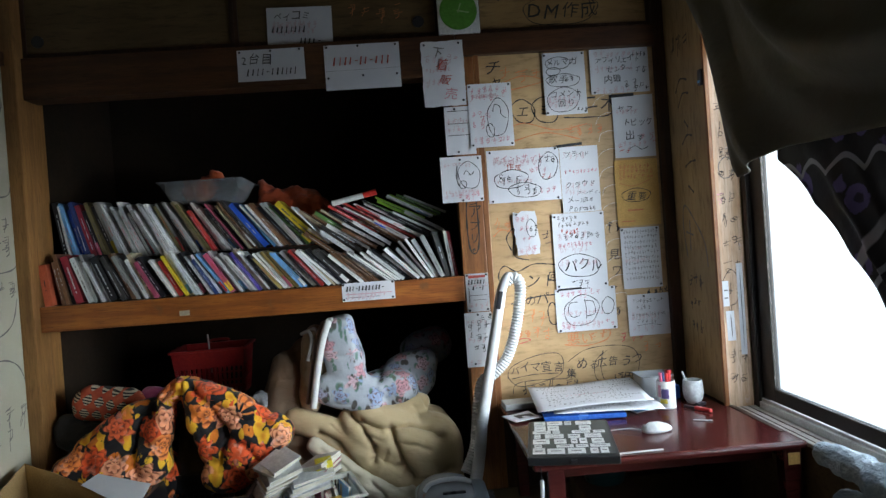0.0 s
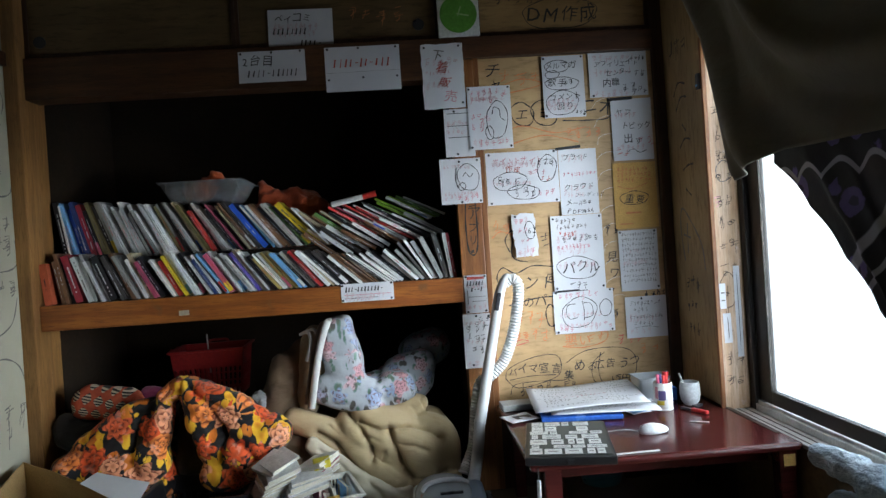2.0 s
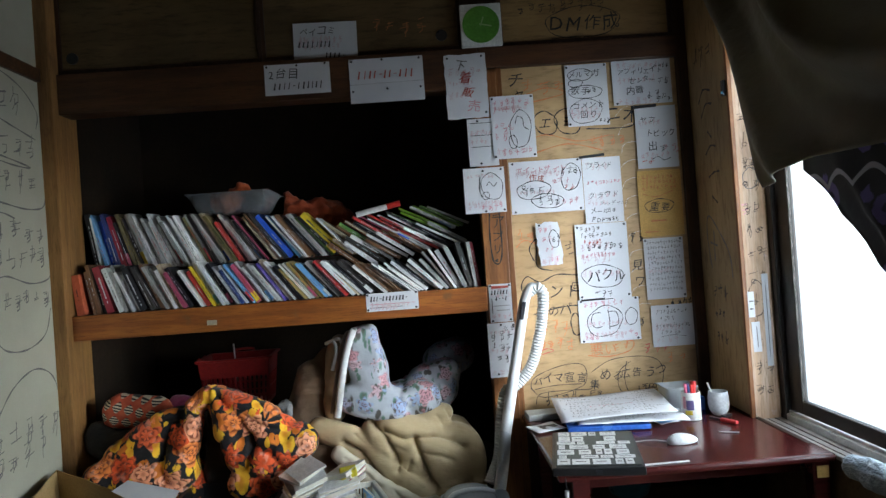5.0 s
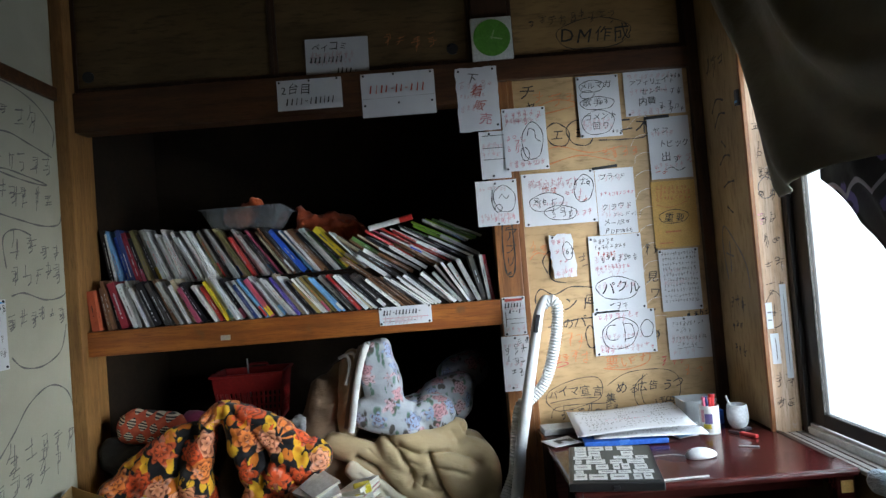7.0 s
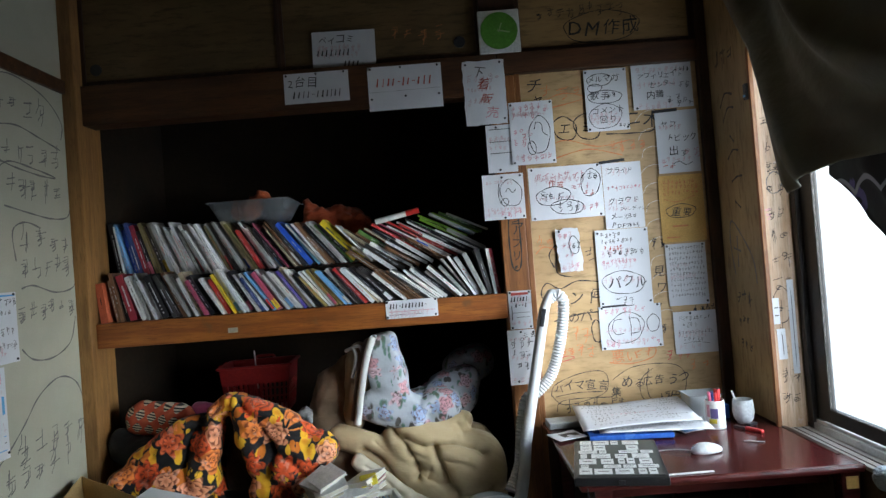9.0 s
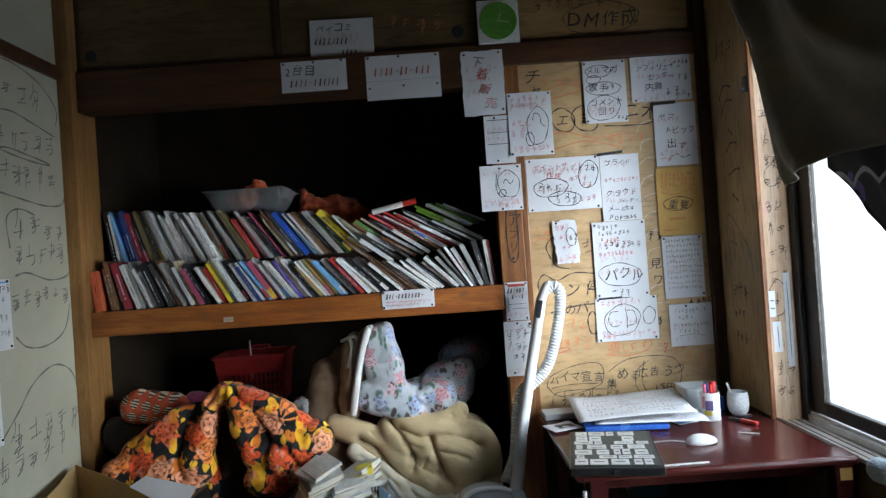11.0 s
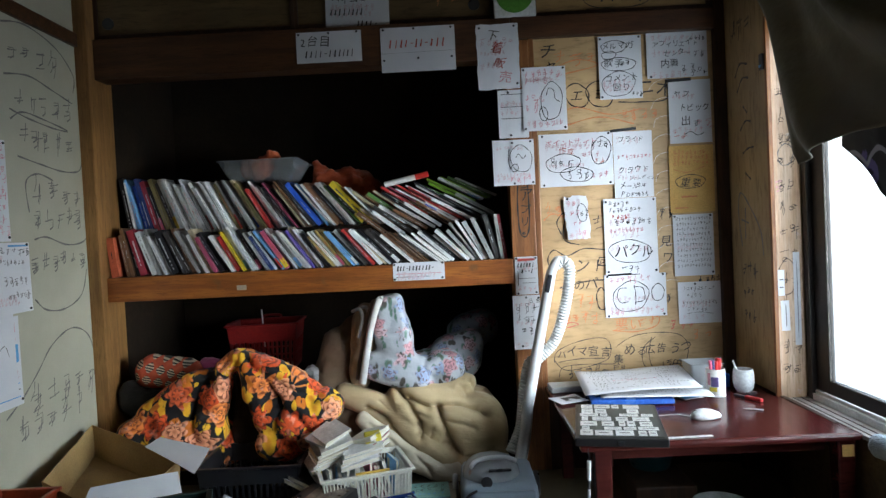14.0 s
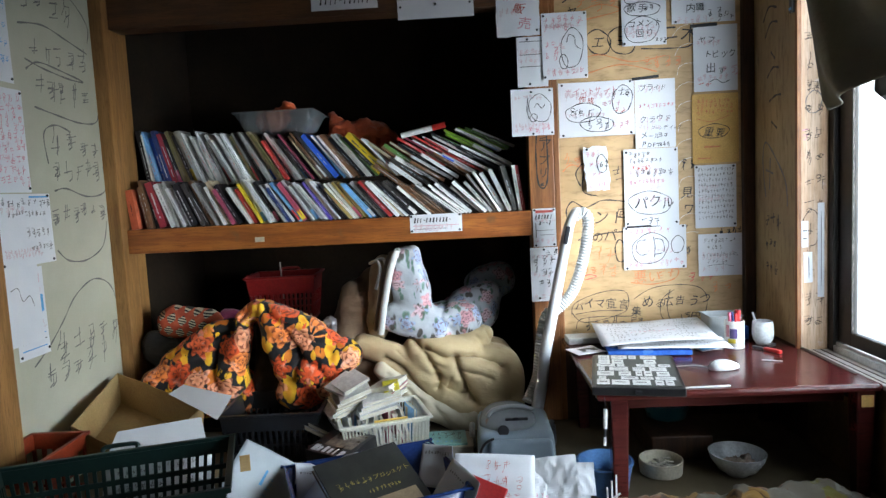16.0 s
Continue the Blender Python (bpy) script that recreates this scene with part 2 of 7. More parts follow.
# out of view; its dark boards keep bounced light down
setting("ceiling", (XL - 0.15, XR + 0.35, YB - 0.1, 1.0, 2.62, 2.70), CEIL, "unseen wooden board ceiling, dark to cut bounced light", 0, "ceiling")
# side wall with its rail
setting("wall_west", (XL - 0.10, XL, YB, 0.0, 0.0, 2.62), PLASTER, "off-white plaster wall covered in pencil scribbles")
# unseen closing wall, given dark wood to lessen the bounce
setting("wall_south", (XL - 0.10, XR + 0.3, YB - 0.1, YB, 0.0, 2.62), DARKPOST, "unseen wall behind the viewer, dark to cut bounced light")
setting("trim", (XL + 0.001, XL + 0.022, -2.6, -0.062, 2.065, 2.125), DARKRAIL, "dark wooden picture rail along the plaster wall", 0.003, "trim")
# unseen door added past the post; its dark wood swallows bounced light
setting("door_1", (XL + 0.0005, XL + 0.02, -4.19, -0.935, 0.0, 2.06), PLYDOOR_DIM, "unseen sliding door panels past the post, dark to cut bounced light", 0.002, "door")
setting("trim", (XL + 0.001, XL + 0.03, -0.93, -0.80, 0.0, 2.062), POST_LIGHT, "worn honey-coloured door post on the plaster wall", 0.004, "trim")
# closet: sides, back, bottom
setting("wall_north", (XL - 0.1, XR + 0.3, 0.92, 1.0, -0.06, 2.62), CLOSET_SHADED, "back wall of the built-in closet, its shade put into the colour")
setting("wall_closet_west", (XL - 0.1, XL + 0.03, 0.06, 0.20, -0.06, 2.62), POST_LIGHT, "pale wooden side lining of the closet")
# same lining as the strip in front, coloured dark for the shade further in
setting("wall_closet_side", (XL - 0.1, XL + 0.028, 0.20, 0.92, -0.06, 2.62), CLOSET_SHADED, "side lining deeper in the closet, its shade put into the colour")
setting("wall_closet_east", (0.50, 0.60, 0.12, 0.92, -0.06, 2.62), CLOSET_SHADED, "side wall of the closet, its shade put into the colour")
setting("closet_floor", (XL + 0.03, 0.50, 0.0, 0.92, -0.06, 0.02), CLOSET_SHADED, "wooden floor of the closet", 0, "floor")
setting("wall_behind_board", (0.60, XR + 0.1, 0.10, 0.16, -0.06, 2.62), CLOSET_SHADED, "plain wall behind the plywood board")
# posts and rails of the closet front
setting("post_west", (XL + 0.0005, XL + 0.06, -0.06, 0.06, 0.0, 2.62), POST_LIGHT, "pale honey-coloured corner post of the closet", 0.004, "post")
setting("post_middle", (0.465, 0.578, -0.005, 0.12, 0.0, 2.01), POST, "reddish-brown wooden post between closet and board", 0.004, "post")
setting("post_east", (1.432, 1.482, -0.012, 0.10, 0.0, 2.62), DARKPOST, "dark wooden post in the room corner", 0.004, "post")
setting("lintel", (XL + 0.06, 0.500, -0.01, 0.10, 1.925, 2.112), DARKRAIL, "dark brown wooden lintel above the closet opening", 0.004, "beam")
setting("lintel", (0.502, 1.432, -0.012, 0.10, 2.014, 2.112), DARKRAIL, "dark brown wooden lintel above the plywood board", 0.004, "beam")
shelf = thing("closet_shelf", "brown wooden middle shelf of the closet, chipped along its front", "shelf", "", "structure")
boxed("front_rail", (XL + 0.06, 0.465, -0.012, 0.03, 0.885, 1.0), RAIL, shelf, "", 0.004)
boxed("shelf_board", (XL + 0.03, 0.50, 0.03, 0.92, 0.965, 0.998), CLOSET_SHADED, shelf, "", 0)
boxed("chip", (-0.83, -0.785, -0.0135, -0.0115, 0.915, 0.938), SILL, shelf, "torn strip of pale tape", 0)
# plywood board in its frame
board = thing("plywood_board", "tan plywood board covered in marker scribbles and notes", "board", "", "structure")
boxed("panel", (0.604, 1.432, 0.02, 0.04, 0.36, 2.014), PLY, board, "", 0)
boxed("frame_strip", (0.578, 0.604, -0.002, 0.06, 0.0, 2.014), POST, board, "dark wooden frame strip", 0.003)
boxed("frame_strip", (0.604, 1.432, 0.0, 0.06, 0.0, 0.36), DARKPOST, board, "dark wooden skirting panel", 0.003)
# overhead cabinets
def overhead(x0, x1, material, label, pull_x=None):
    ob = thing("overhead_cabinet_door", label, "cabinet door", "overhead doors")
    boxed("door_panel", (x0 + 0.018, x1 - 0.018, 0.022, 0.04, 2.135, 2.60), material, ob, "", 0)
    for a, b, c, d in ((x0, x0 + 0.018, 2.114, 2.618), (x1 - 0.018, x1, 2.114, 2.618), (x0 + 0.018, x1 - 0.018, 2.114, 2.135), (x0 + 0.018, x1 - 0.018, 2.60, 2.618)):
        boxed("stile", (a, b, 0.012, 0.05, c, d), DARKPOST, ob, "dark wooden edge strip", 0.002)
    if pull_x is not None:
        bm = bmesh.new()
        bmesh.ops.create_cone(bm, cap_ends=True, segments=24, radius1=0.027, radius2=0.027, depth=0.006, matrix=Matrix.Translation((pull_x, 0.02, 2.19)) @ FACE)
        part("pull", bm, PIN, ob, "round black recessed finger pull")
    return ob
overhead(-1.44, -0.50, PLYDOOR_DIM, "brown plywood overhead cabinet door, shade put into its colour, with a round black pull", -1.375)
overhead(-0.50, 0.435, PLYDOOR_DIM, "brown plywood overhead cabinet door, shade put into its colour, with faint red scribbles", 0.34)
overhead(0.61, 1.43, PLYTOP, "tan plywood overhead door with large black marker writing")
setting("post_overhead", (0.437, 0.608, 0.0, 0.06, 2.114, 2.62), DARKPOST, "dark wooden post between the overhead doors", 0.003, "post")

# ---- the window side ----
setting("wall_east_a", (XR - 0.0075, 1.70, -0.372, 0.10, 0.412, 2.62), PLYWALL, "tan panelled wall strip with faded scribbles")
# below sill height the unlit look of the wall is put into darker wood
setting("wall_east_low", (1.532, 1.70, -0.372, 0.10, -0.06, 0.4115), DARKPOST, "panelling low beside the window, its shade put into the colour")
setting("wall_east_sill", (1.532, 1.70, -2.35, -0.372, -0.06, 0.378), PLYDOOR_DIM, "panelled wall below the window, its shade put into the colour")
setting("wall_east_top", (XR, 1.70, -2.35, -0.372, 1.95, 2.62), PLYWALL, "panelled wall above the window")
# out of view, dark so that little light bounces back
setting("wall_east_b", (XR, 1.70, YB, -2.35, -0.06, 2.62), DARKPOST, "unseen wall beside the window, dark to cut bounced light")
setting("trim", (XR - 0.0115, XR + 0.006, -0.391, -0.3725, 0.397, 1.945), POST, "reddish-brown corner bead beside the window jamb", 0.003, "trim")
setting("trim", (XR + 0.0065, 1.60, -0.387, -0.3725, 0.397, 1.945), JAMB, "wooden window jamb with window light put into its colour, scribbles and stickers", 0.002, "trim")
setting("window_sill", (1.526, 1.70, -2.35, -0.3725, 0.379, 0.396), SILL, "whitish weathered wooden window sill", 0.004, "sill")

# ---- notes, writing and the clock ----
def marks(parent, w, h, items, place=None, bend=None, lift=0.0009, seed=1, pen=None):
    """Writing on a surface of w by h: items are in parts of its width and height. One mesh for each ink."""
    rnd = random.Random(seed)
    inks = {}
    pen = pen or 0.0040
    for kind, ink, *a in items:
        bm = inks.setdefault(ink.name, (ink, bmesh.new()))[1]
        if kind == "t":
            text, u, v, size, *more = a
            lettering(bm, text, u * w, v * h, size, rnd, 0.0, 0.0, more[0] if more else 0)
        elif kind == "s":
            u0, u1, v, size = a
            scrawl(bm, u0 * w, u1 * w, v * h, size, pen * 0.8, rnd)
        elif kind == "o":
            cu, cv, ru, rv = a
            oval(bm, cu * w, cv * h, ru * w, rv * h, pen, rnd)
        elif kind == "l":
            pts = [Vector((u * w, v * h)) for u, v in a[0]]
            out = []
            for i in range(len(pts) - 1):
                p0, p1, p2, p3 = pts[max(i - 1, 0)], pts[i], pts[i + 1], pts[min(i + 2, len(pts) - 1)]
                for k in range(6):
                    s = k / 6
                    out.append(0.5 * (2 * p1 + (p2 - p0) * s + (2 * p0 - 5 * p1 + 4 * p2 - p3) * s * s + (3 * p1 - p0 - 3 * p2 + p3) * s ** 3))
            ribbon(bm, out + [pts[-1]], a[1] if len(a) > 1 else pen)
        elif kind == "d":
            u0, u1, v, size = a
            digit_bars(bm, u0 * w, u1 * w, v * h, size, pen, rnd)
        elif kind == "b":
            u0, u1, v0, v1 = a
            ribbon(bm, [(u0 * w, (v0 + v1) / 2 * h), (u1 * w, (v0 + v1) / 2 * h)], abs(v1 - v0) * h)
    for ink, bm in inks.values():
        for i, v in enumerate(bm.verts):
            v.co.z = lift + (bend(v.co.x, v.co.y) if bend else 0)
        if place is not None:
            bmesh.ops.transform(bm, matrix=place, verts=bm.verts)
        tagged(part("handwriting", bm, ink, parent), kind="stuff")


BLUSH = plain("faded_pink_ink", (0.66, 0.50, 0.53), 0.7)


def note(x0, x1, z0, z1, y, label, items=(), pins=(), material=PAPER, turn=0.0, seed=1, curl=0.006, wall=FACE, pen=None, name="paper_note", jag=0.0, category="paper"):
    """A sheet of paper on a wall, pinned at its corners, with a slight bulge and lifted edges."""
    w, h = x1 - x0, z1 - z0
    rnd = random.Random(seed)
    ph = rnd.uniform(0, 6)
    def bend(u, v):
        return 0.0015 + curl * (0.2 + 0.25 * math.sin(u / w * 3.1 + ph) * math.cos(v / h * 2.4 + ph) + 0.5 * (1 - v / h) ** 3 * abs(math.sin(ph + u / w)))
    bm = bmesh.new()
    nu, nv = 8, 10
    grid = [[bm.verts.new((u * w / nu + (rnd.uniform(-jag, jag) if u in (0, nu) else 0), v * h / nv + (rnd.uniform(-jag, jag) if v in (0, nv) else 0), bend(u * w / nu, v * h / nv))) for u in range(nu + 1)] for v in range(nv + 1)]
    for v in range(nv):
        for u in range(nu):
            bm.faces.new((grid[v][u], grid[v][u + 1], grid[v + 1][u + 1], grid[v + 1][u]))
    front = bm.faces[:]
    ext = bmesh.ops.extrude_face_region(bm, geom=front)
    bmesh.ops.translate(bm, vec=(0, 0, -0.0005), verts=[g for g in ext["geom"] if isinstance(g, bmesh.types.BMVert)])
    bmesh.ops.recalc_face_normals(bm, faces=bm.faces)
    at = Matrix.Translation((x0, y, z0)) if wall is FACE else Matrix.Translation((y, x0 if wall is FROM_LEFT else x1, z0))
    ob = part(name, bm, material, None, "", True)
    ob.matrix_world = at @ wall @ Matrix.Rotation(radians(turn), 4, "Z")
    tagged(ob, label, category, "notes on the walls")
    if name == "paper_note" and material is PAPER and len(items) > 2 and w > 0.09:
        items = list(items) + [("s", BLUSH, 0.08, rnd.uniform(0.5, 0.92), rnd.uniform(0.05, 0.9), rnd.uniform(0.016, 0.034)) for _ in range(3)]
    marks(ob, w, h, items, None, bend, 0.002, seed, pen)
    for u, v in pins:
        bm = bmesh.new()
        bmesh.ops.create_uvsphere(bm, u_segments=10, v_segments=6, radius=0.0055, matrix=Matrix.Translation((u * w, v * h, bend(u * w, v * h) + 0.002)) @ Matrix.Diagonal((1, 1, 0.7, 1)))
        part("push_pin", bm, PIN, ob, "dark round push pin", True)
    return ob


K, R, P, G, O = INK, INK_RED, INK_PINK, INK_GREY, INK_ORANGE
C4 = ((0.05, 0.96), (0.95, 0.97), (0.05, 0.04), (0.95, 0.04))
T2 = ((0.08, 0.95), (0.92, 0.95))
note(-0.352, -0.056, 2.10, 2.285, 0.012, "white paper note with black marker writing on a cabinet door", [("t", K, "ペイコミ", 0.10, 0.70, 0.042), ("d", K, 0.08, 0.62, 0.45, 0.034), ("d", K, 0.50, 0.84, 0.14, 0.034)], (), turn=-1, seed=3)
note(-0.49, -0.188, 1.948, 2.091, -0.012, "white paper note headed in black marker, pinned to the lintel", [("t", K, "2台目", 0.06, 0.58, 0.052), ("d", K, 0.14, 0.90, 0.28, 0.036)], ((0.04, 0.93), (0.5, 0.94), (0.93, 0.95)), seed=4)
note(-0.10, 0.243, 1.886, 2.092, -0.012, "white folded paper note with a faded pink line of writing", [("d", R, 0.12, 0.88, 0.63, 0.042), ("l", G, [(0.0, 0.42), (0.5, 0.43), (1, 0.44)], 0.0012)], ((0.04, 0.95), (0.45, 0.96), (0.95, 0.95), (0.04, 0.27), (0.5, 0.3), (0.95, 0.3)), seed=5)
note(0.341, 0.535, 1.784, 2.083, -0.012, "white paper note with red brush lettering and a torn edge", [("t", G, "下", 0.20, 0.80, 0.05, -8), ("t", R, "着", 0.30, 0.58, 0.055, -8), ("t", R, "販", 0.36, 0.36, 0.055, -10), ("t", P, "売", 0.48, 0.13, 0.055, -12)], ((0.08, 0.95), (0.9, 0.96), (0.93, 0.08)), seed=6, jag=0.003)
note(0.428, 0.565, 1.558, 1.780, -0.008, "white ruled form with thick black lines behind another note", [("b", K, 0.1, 0.9, 0.90, 0.915), ("b", K, 0.1, 0.9, 0.64, 0.655), ("b", K, 0.1, 0.9, 0.40, 0.415)], ((0.35, 0.95), (0.4, 0.06)), seed=7)
note(0.541, 0.743, 1.584, 1.877, -0.014, "white paper note with pink writing and a black doodled ring", [("s", P, 0.06, 0.85, 0.90, 0.03), ("s", P, 0.06, 0.6, 0.78, 0.03), ("s", P, 0.05, 0.4, 0.5, 0.035), ("s", P, 0.05, 0.4, 0.36, 0.035), ("s", P, 0.2, 0.9, 0.1, 0.03), ("o", K, 0.66, 0.46, 0.24, 0.30), ("o", K, 0.47, 0.26, 0.1, 0.1), ("l", K, [(0.55, 0.55), (0.6, 0.66), (0.72, 0.62), (0.74, 0.5), (0.85, 0.44)])], C4, seed=8)
note(0.393, 0.584, 1.340, 1.550, -0.010, "white paper square with a black doodled ring and pink notes", [("o", K, 0.68, 0.58, 0.26, 0.30), ("l", K, [(0.55, 0.6), (0.62, 0.68), (0.72, 0.58), (0.8, 0.66)]), ("o", K, 0.52, 0.38, 0.08, 0.09), ("s", P, 0.4, 0.92, 0.14, 0.03), ("l", K, [(0.4, 0.8), (0.37, 0.55), (0.42, 0.35)])], ((0.48, 0.93), (0.92, 0.95), (0.95, 0.05), (0.5, 0.04)), seed=9)
note(0.611, 0.953, 1.324, 1.570, 0.016, "white landscape note with pink writing and circled black words", [("t", P, "ポイントサイト", 0.08, 0.78, 0.030), ("t", R, "作成", 0.26, 0.62, 0.034), ("s", K, 0.16, 0.46, 0.44, 0.04), ("o", K, 0.32, 0.44, 0.24, 0.17), ("s", K, 0.36, 0.62, 0.22, 0.04), ("o", K, 0.5, 0.22, 0.22, 0.14), ("s", K, 0.70, 0.92, 0.76, 0.035), ("o", K, 0.84, 0.65, 0.13, 0.26), ("s", P, 0.58, 0.8, 0.6, 0.03), ("s", R, 0.74, 0.86, 0.48, 0.03), ("s", P, 0.7, 0.95, 0.2, 0.03)], C4, seed=10)
n11 = note(0.955, 1.136, 1.258, 1.566, 0.013, "white paper note with black writing under a strip of black tape", [("t", K, "ブライド", 0.10, 0.84, 0.030), ("s", P, 0.1, 0.9, 0.62, 0.02), ("t", K, "クラウド", 0.10, 0.38, 0.034), ("t", K, "ファンディング", 0.38, 0.27, 0.018), ("t", K, "メール", 0.12, 0.14, 0.030), ("s", K, 0.58, 0.8, 0.17, 0.025), ("t", K, "PDF", 0.14, 0.02, 0.028), ("s", K, 0.5, 0.8, 0.05, 0.02)], (), seed=11)
boxed("tape", (0.01, 0.13, 0.305, 0.318, 0.004, 0.0075), TAPE, n11, "strip of black tape", 0, Matrix.Rotation(radians(4), 4, "Z"))
note(1.127, 1.407, 1.802, 2.012, 0.014, "white landscape note with black marker lines", [("t", K, "アフィリエイト", 0.08, 0.70, 0.030), ("s", K, 0.72, 0.95, 0.85, 0.02), ("t", K, "センター", 0.26, 0.50, 0.032), ("s", K, 0.78, 0.92, 0.52, 0.03), ("t", K, "内職", 0.22, 0.25, 0.038), ("s", K, 0.56, 0.72, 0.2, 0.04), ("s", K, 0.72, 0.92, 0.1, 0.03)], ((0.06, 0.04),), seed=12)
note(0.904, 1.102, 1.716, 2.007, 0.011, "white paper note with circled black marker words", [("t", K, "メルマガ", 0.08, 0.80, 0.036), ("o", K, 0.36, 0.83, 0.32, 0.09), ("o", K, 0.24, 0.70, 0.18, 0.06), ("t", K, "歌手", 0.10, 0.52, 0.036), ("s", K, 0.5, 0.78, 0.56, 0.03), ("o", K, 0.46, 0.55, 0.42, 0.10), ("t", K, "コメント", 0.12, 0.29, 0.034), ("t", K, "回り", 0.30, 0.13, 0.038), ("o", K, 0.44, 0.24, 0.38, 0.2), ("s", K, 0.75, 0.95, 0.08, 0.02)], C4, seed=13)
n14 = note(1.220, 1.415, 1.497, 1.789, 0.013, "white paper note with black and pink writing under black tape", [("t", K, "ヤフ", 0.12, 0.74, 0.036), ("t", K, "トピック", 0.22, 0.52, 0.036), ("t", K, "出す", 0.26, 0.28, 0.042), ("s", R, 0.1, 0.4, 0.12, 0.035), ("s", P, 0.65, 0.9, 0.35, 0.04), ("l", K, [(0.35, 0.14), (0.5, 0.18), (0.65, 0.12), (0.82, 0.16)])], (), seed=14)
boxed("tape", (0.0, 0.115, 0.284, 0.298, 0.003, 0.0065), TAPE, n14, "strip of black tape", 0, Matrix.Rotation(radians(2), 4, "Z"))
note(1.211, 1.418, 1.176, 1.487, 0.015, "stained orange paper sheet with a circled black word", [("s", O, 0.1, 0.85, 0.9, 0.02), ("s", O, 0.1, 0.85, 0.82, 0.02), ("s", O, 0.1, 0.85, 0.74, 0.02), ("l", O, [(0.1, 0.65), (0.4, 0.6), (0.8, 0.68)]), ("t", K, "重要", 0.22, 0.40, 0.044), ("o", K, 0.46, 0.46, 0.34, 0.10), ("b", O, 0.25, 0.6, 0.22, 0.25), ("b", O, 0.1, 0.4, 0.06, 0.08)], (), PAPER_OLD, seed=15)
note(0.725, 0.832, 1.075, 1.274, 0.011, "torn white paper scrap with pink writing, curling off the board", [("s", P, 0.1, 0.4, 0.85, 0.025), ("s", P, 0.2, 0.5, 0.6, 0.025), ("s", P, 0.3, 0.6, 0.4, 0.025), ("s", P, 0.45, 0.7, 0.15, 0.025), ("o", K, 0.72, 0.6, 0.22, 0.2), ("t", K, "62", 0.60, 0.52, 0.034)], ((0.15, 0.95),), seed=16, curl=0.03, jag=0.005, turn=3)
note(0.898, 1.144, 0.901, 1.256, 0.013, "tall white paper note with faint lines and a circled black word", [("s", G, 0.1, 0.5, 0.93, 0.02), ("s", G, 0.1, 0.7, 0.85, 0.02), ("s", R, 0.15, 0.5, 0.76, 0.02), ("s", K, 0.2, 0.82, 0.69, 0.026), ("s", P, 0.1, 0.7, 0.58, 0.02), ("t", K, "パクル", 0.16, 0.24, 0.062), ("o", K, 0.47, 0.30, 0.40, 0.15), ("s", K, 0.28, 0.62, 0.09, 0.034)], C4, seed=17)
n18 = note(0.889, 1.176, 0.700, 0.901, 0.016, "white landscape note with a large black doodle and pink writing", [("s", P, 0.08, 0.75, 0.88, 0.03), ("o", K, 0.42, 0.48, 0.30, 0.34), ("o", K, 0.86, 0.55, 0.10, 0.2), ("l", K, [(0.36, 0.68), (0.24, 0.66), (0.2, 0.48), (0.26, 0.34), (0.38, 0.36)], 0.004), ("l", K, [(0.48, 0.74), (0.5, 0.5), (0.49, 0.28)], 0.004), ("l", K, [(0.5, 0.7), (0.62, 0.66), (0.64, 0.4), (0.5, 0.34)], 0.004), ("s", P, 0.08, 0.3, 0.12, 0.025), ("s", P, 0.8, 0.95, 0.15, 0.03)], C4, seed=18)
boxed("tape", (0.02, 0.17, 0.195, 0.204, 0.006, 0.0085), TAPE, n18, "strip of black tape", 0, Matrix.Rotation(radians(1), 4, "Z"))
note(1.218, 1.405, 0.880, 1.167, 0.014, "lilac-white paper with rows of small blue-black lines", [("s", G, 0.08, 0.9, 0.93 - 0.085 * i, 0.014) for i in range(10)], ((0.05, 0.97), (0.93, 0.97), (0.95, 0.05)), seed=19, pen=0.0022)
note(1.230, 1.428, 0.656, 0.851, 0.014, "small white paper with a few grey lines of writing", [("s", G, 0.12, 0.85, 0.84, 0.018), ("s", G, 0.2, 0.55, 0.68, 0.02), ("s", G, 0.1, 0.9, 0.5, 0.016), ("s", G, 0.2, 0.7, 0.34, 0.02), ("l", G, [(0.2, 0.24), (0.5, 0.27), (0.8, 0.22)])], ((0.4, 0.95),), seed=20, pen=0.0024)
note(0.472, 0.577, 0.831, 1.007, -0.008, "small white calendar slip with red and black print", [("b", R, 0.12, 0.88, 0.88, 0.96), ("d", K, 0.12, 0.86, 0.78, 0.024), ("d", K, 0.3, 0.75, 0.62, 0.024), ("b", G, 0.1, 0.9, 0.42, 0.435), ("b", G, 0.3, 0.9, 0.3, 0.315), ("b", G, 0.1, 0.14, 0.2, 0.65)], ((0.08, 0.96), (0.92, 0.96), (0.1, 0.04), (0.9, 0.05)), seed=21)
note(0.454, 0.581, 0.575, 0.827, -0.008, "white paper note with loose black handwriting", [("s", K, 0.12, 0.9, 0.76, 0.038), ("s", K, 0.15, 0.9, 0.56, 0.038), ("s", K, 0.3, 0.9, 0.36, 0.034), ("s", K, 0.6, 0.95, 0.9, 0.03)], ((0.5, 0.96), (0.95, 0.95), (0.3, 0.06)), seed=22)
note(-0.096, 0.145, 0.922, 1.006, -0.0135, "narrow white label with dark print on the shelf edge", [("d", K, 0.09, 0.80, 0.68, 0.026), ("b", P, 0.06, 0.94, 0.36, 0.4), ("b", G, 0.06, 0.7, 0.18, 0.22)], ((0.03, 0.9), (0.96, 0.92), (0.03, 0.1), (0.95, 0.1)), seed=23, curl=0.002)
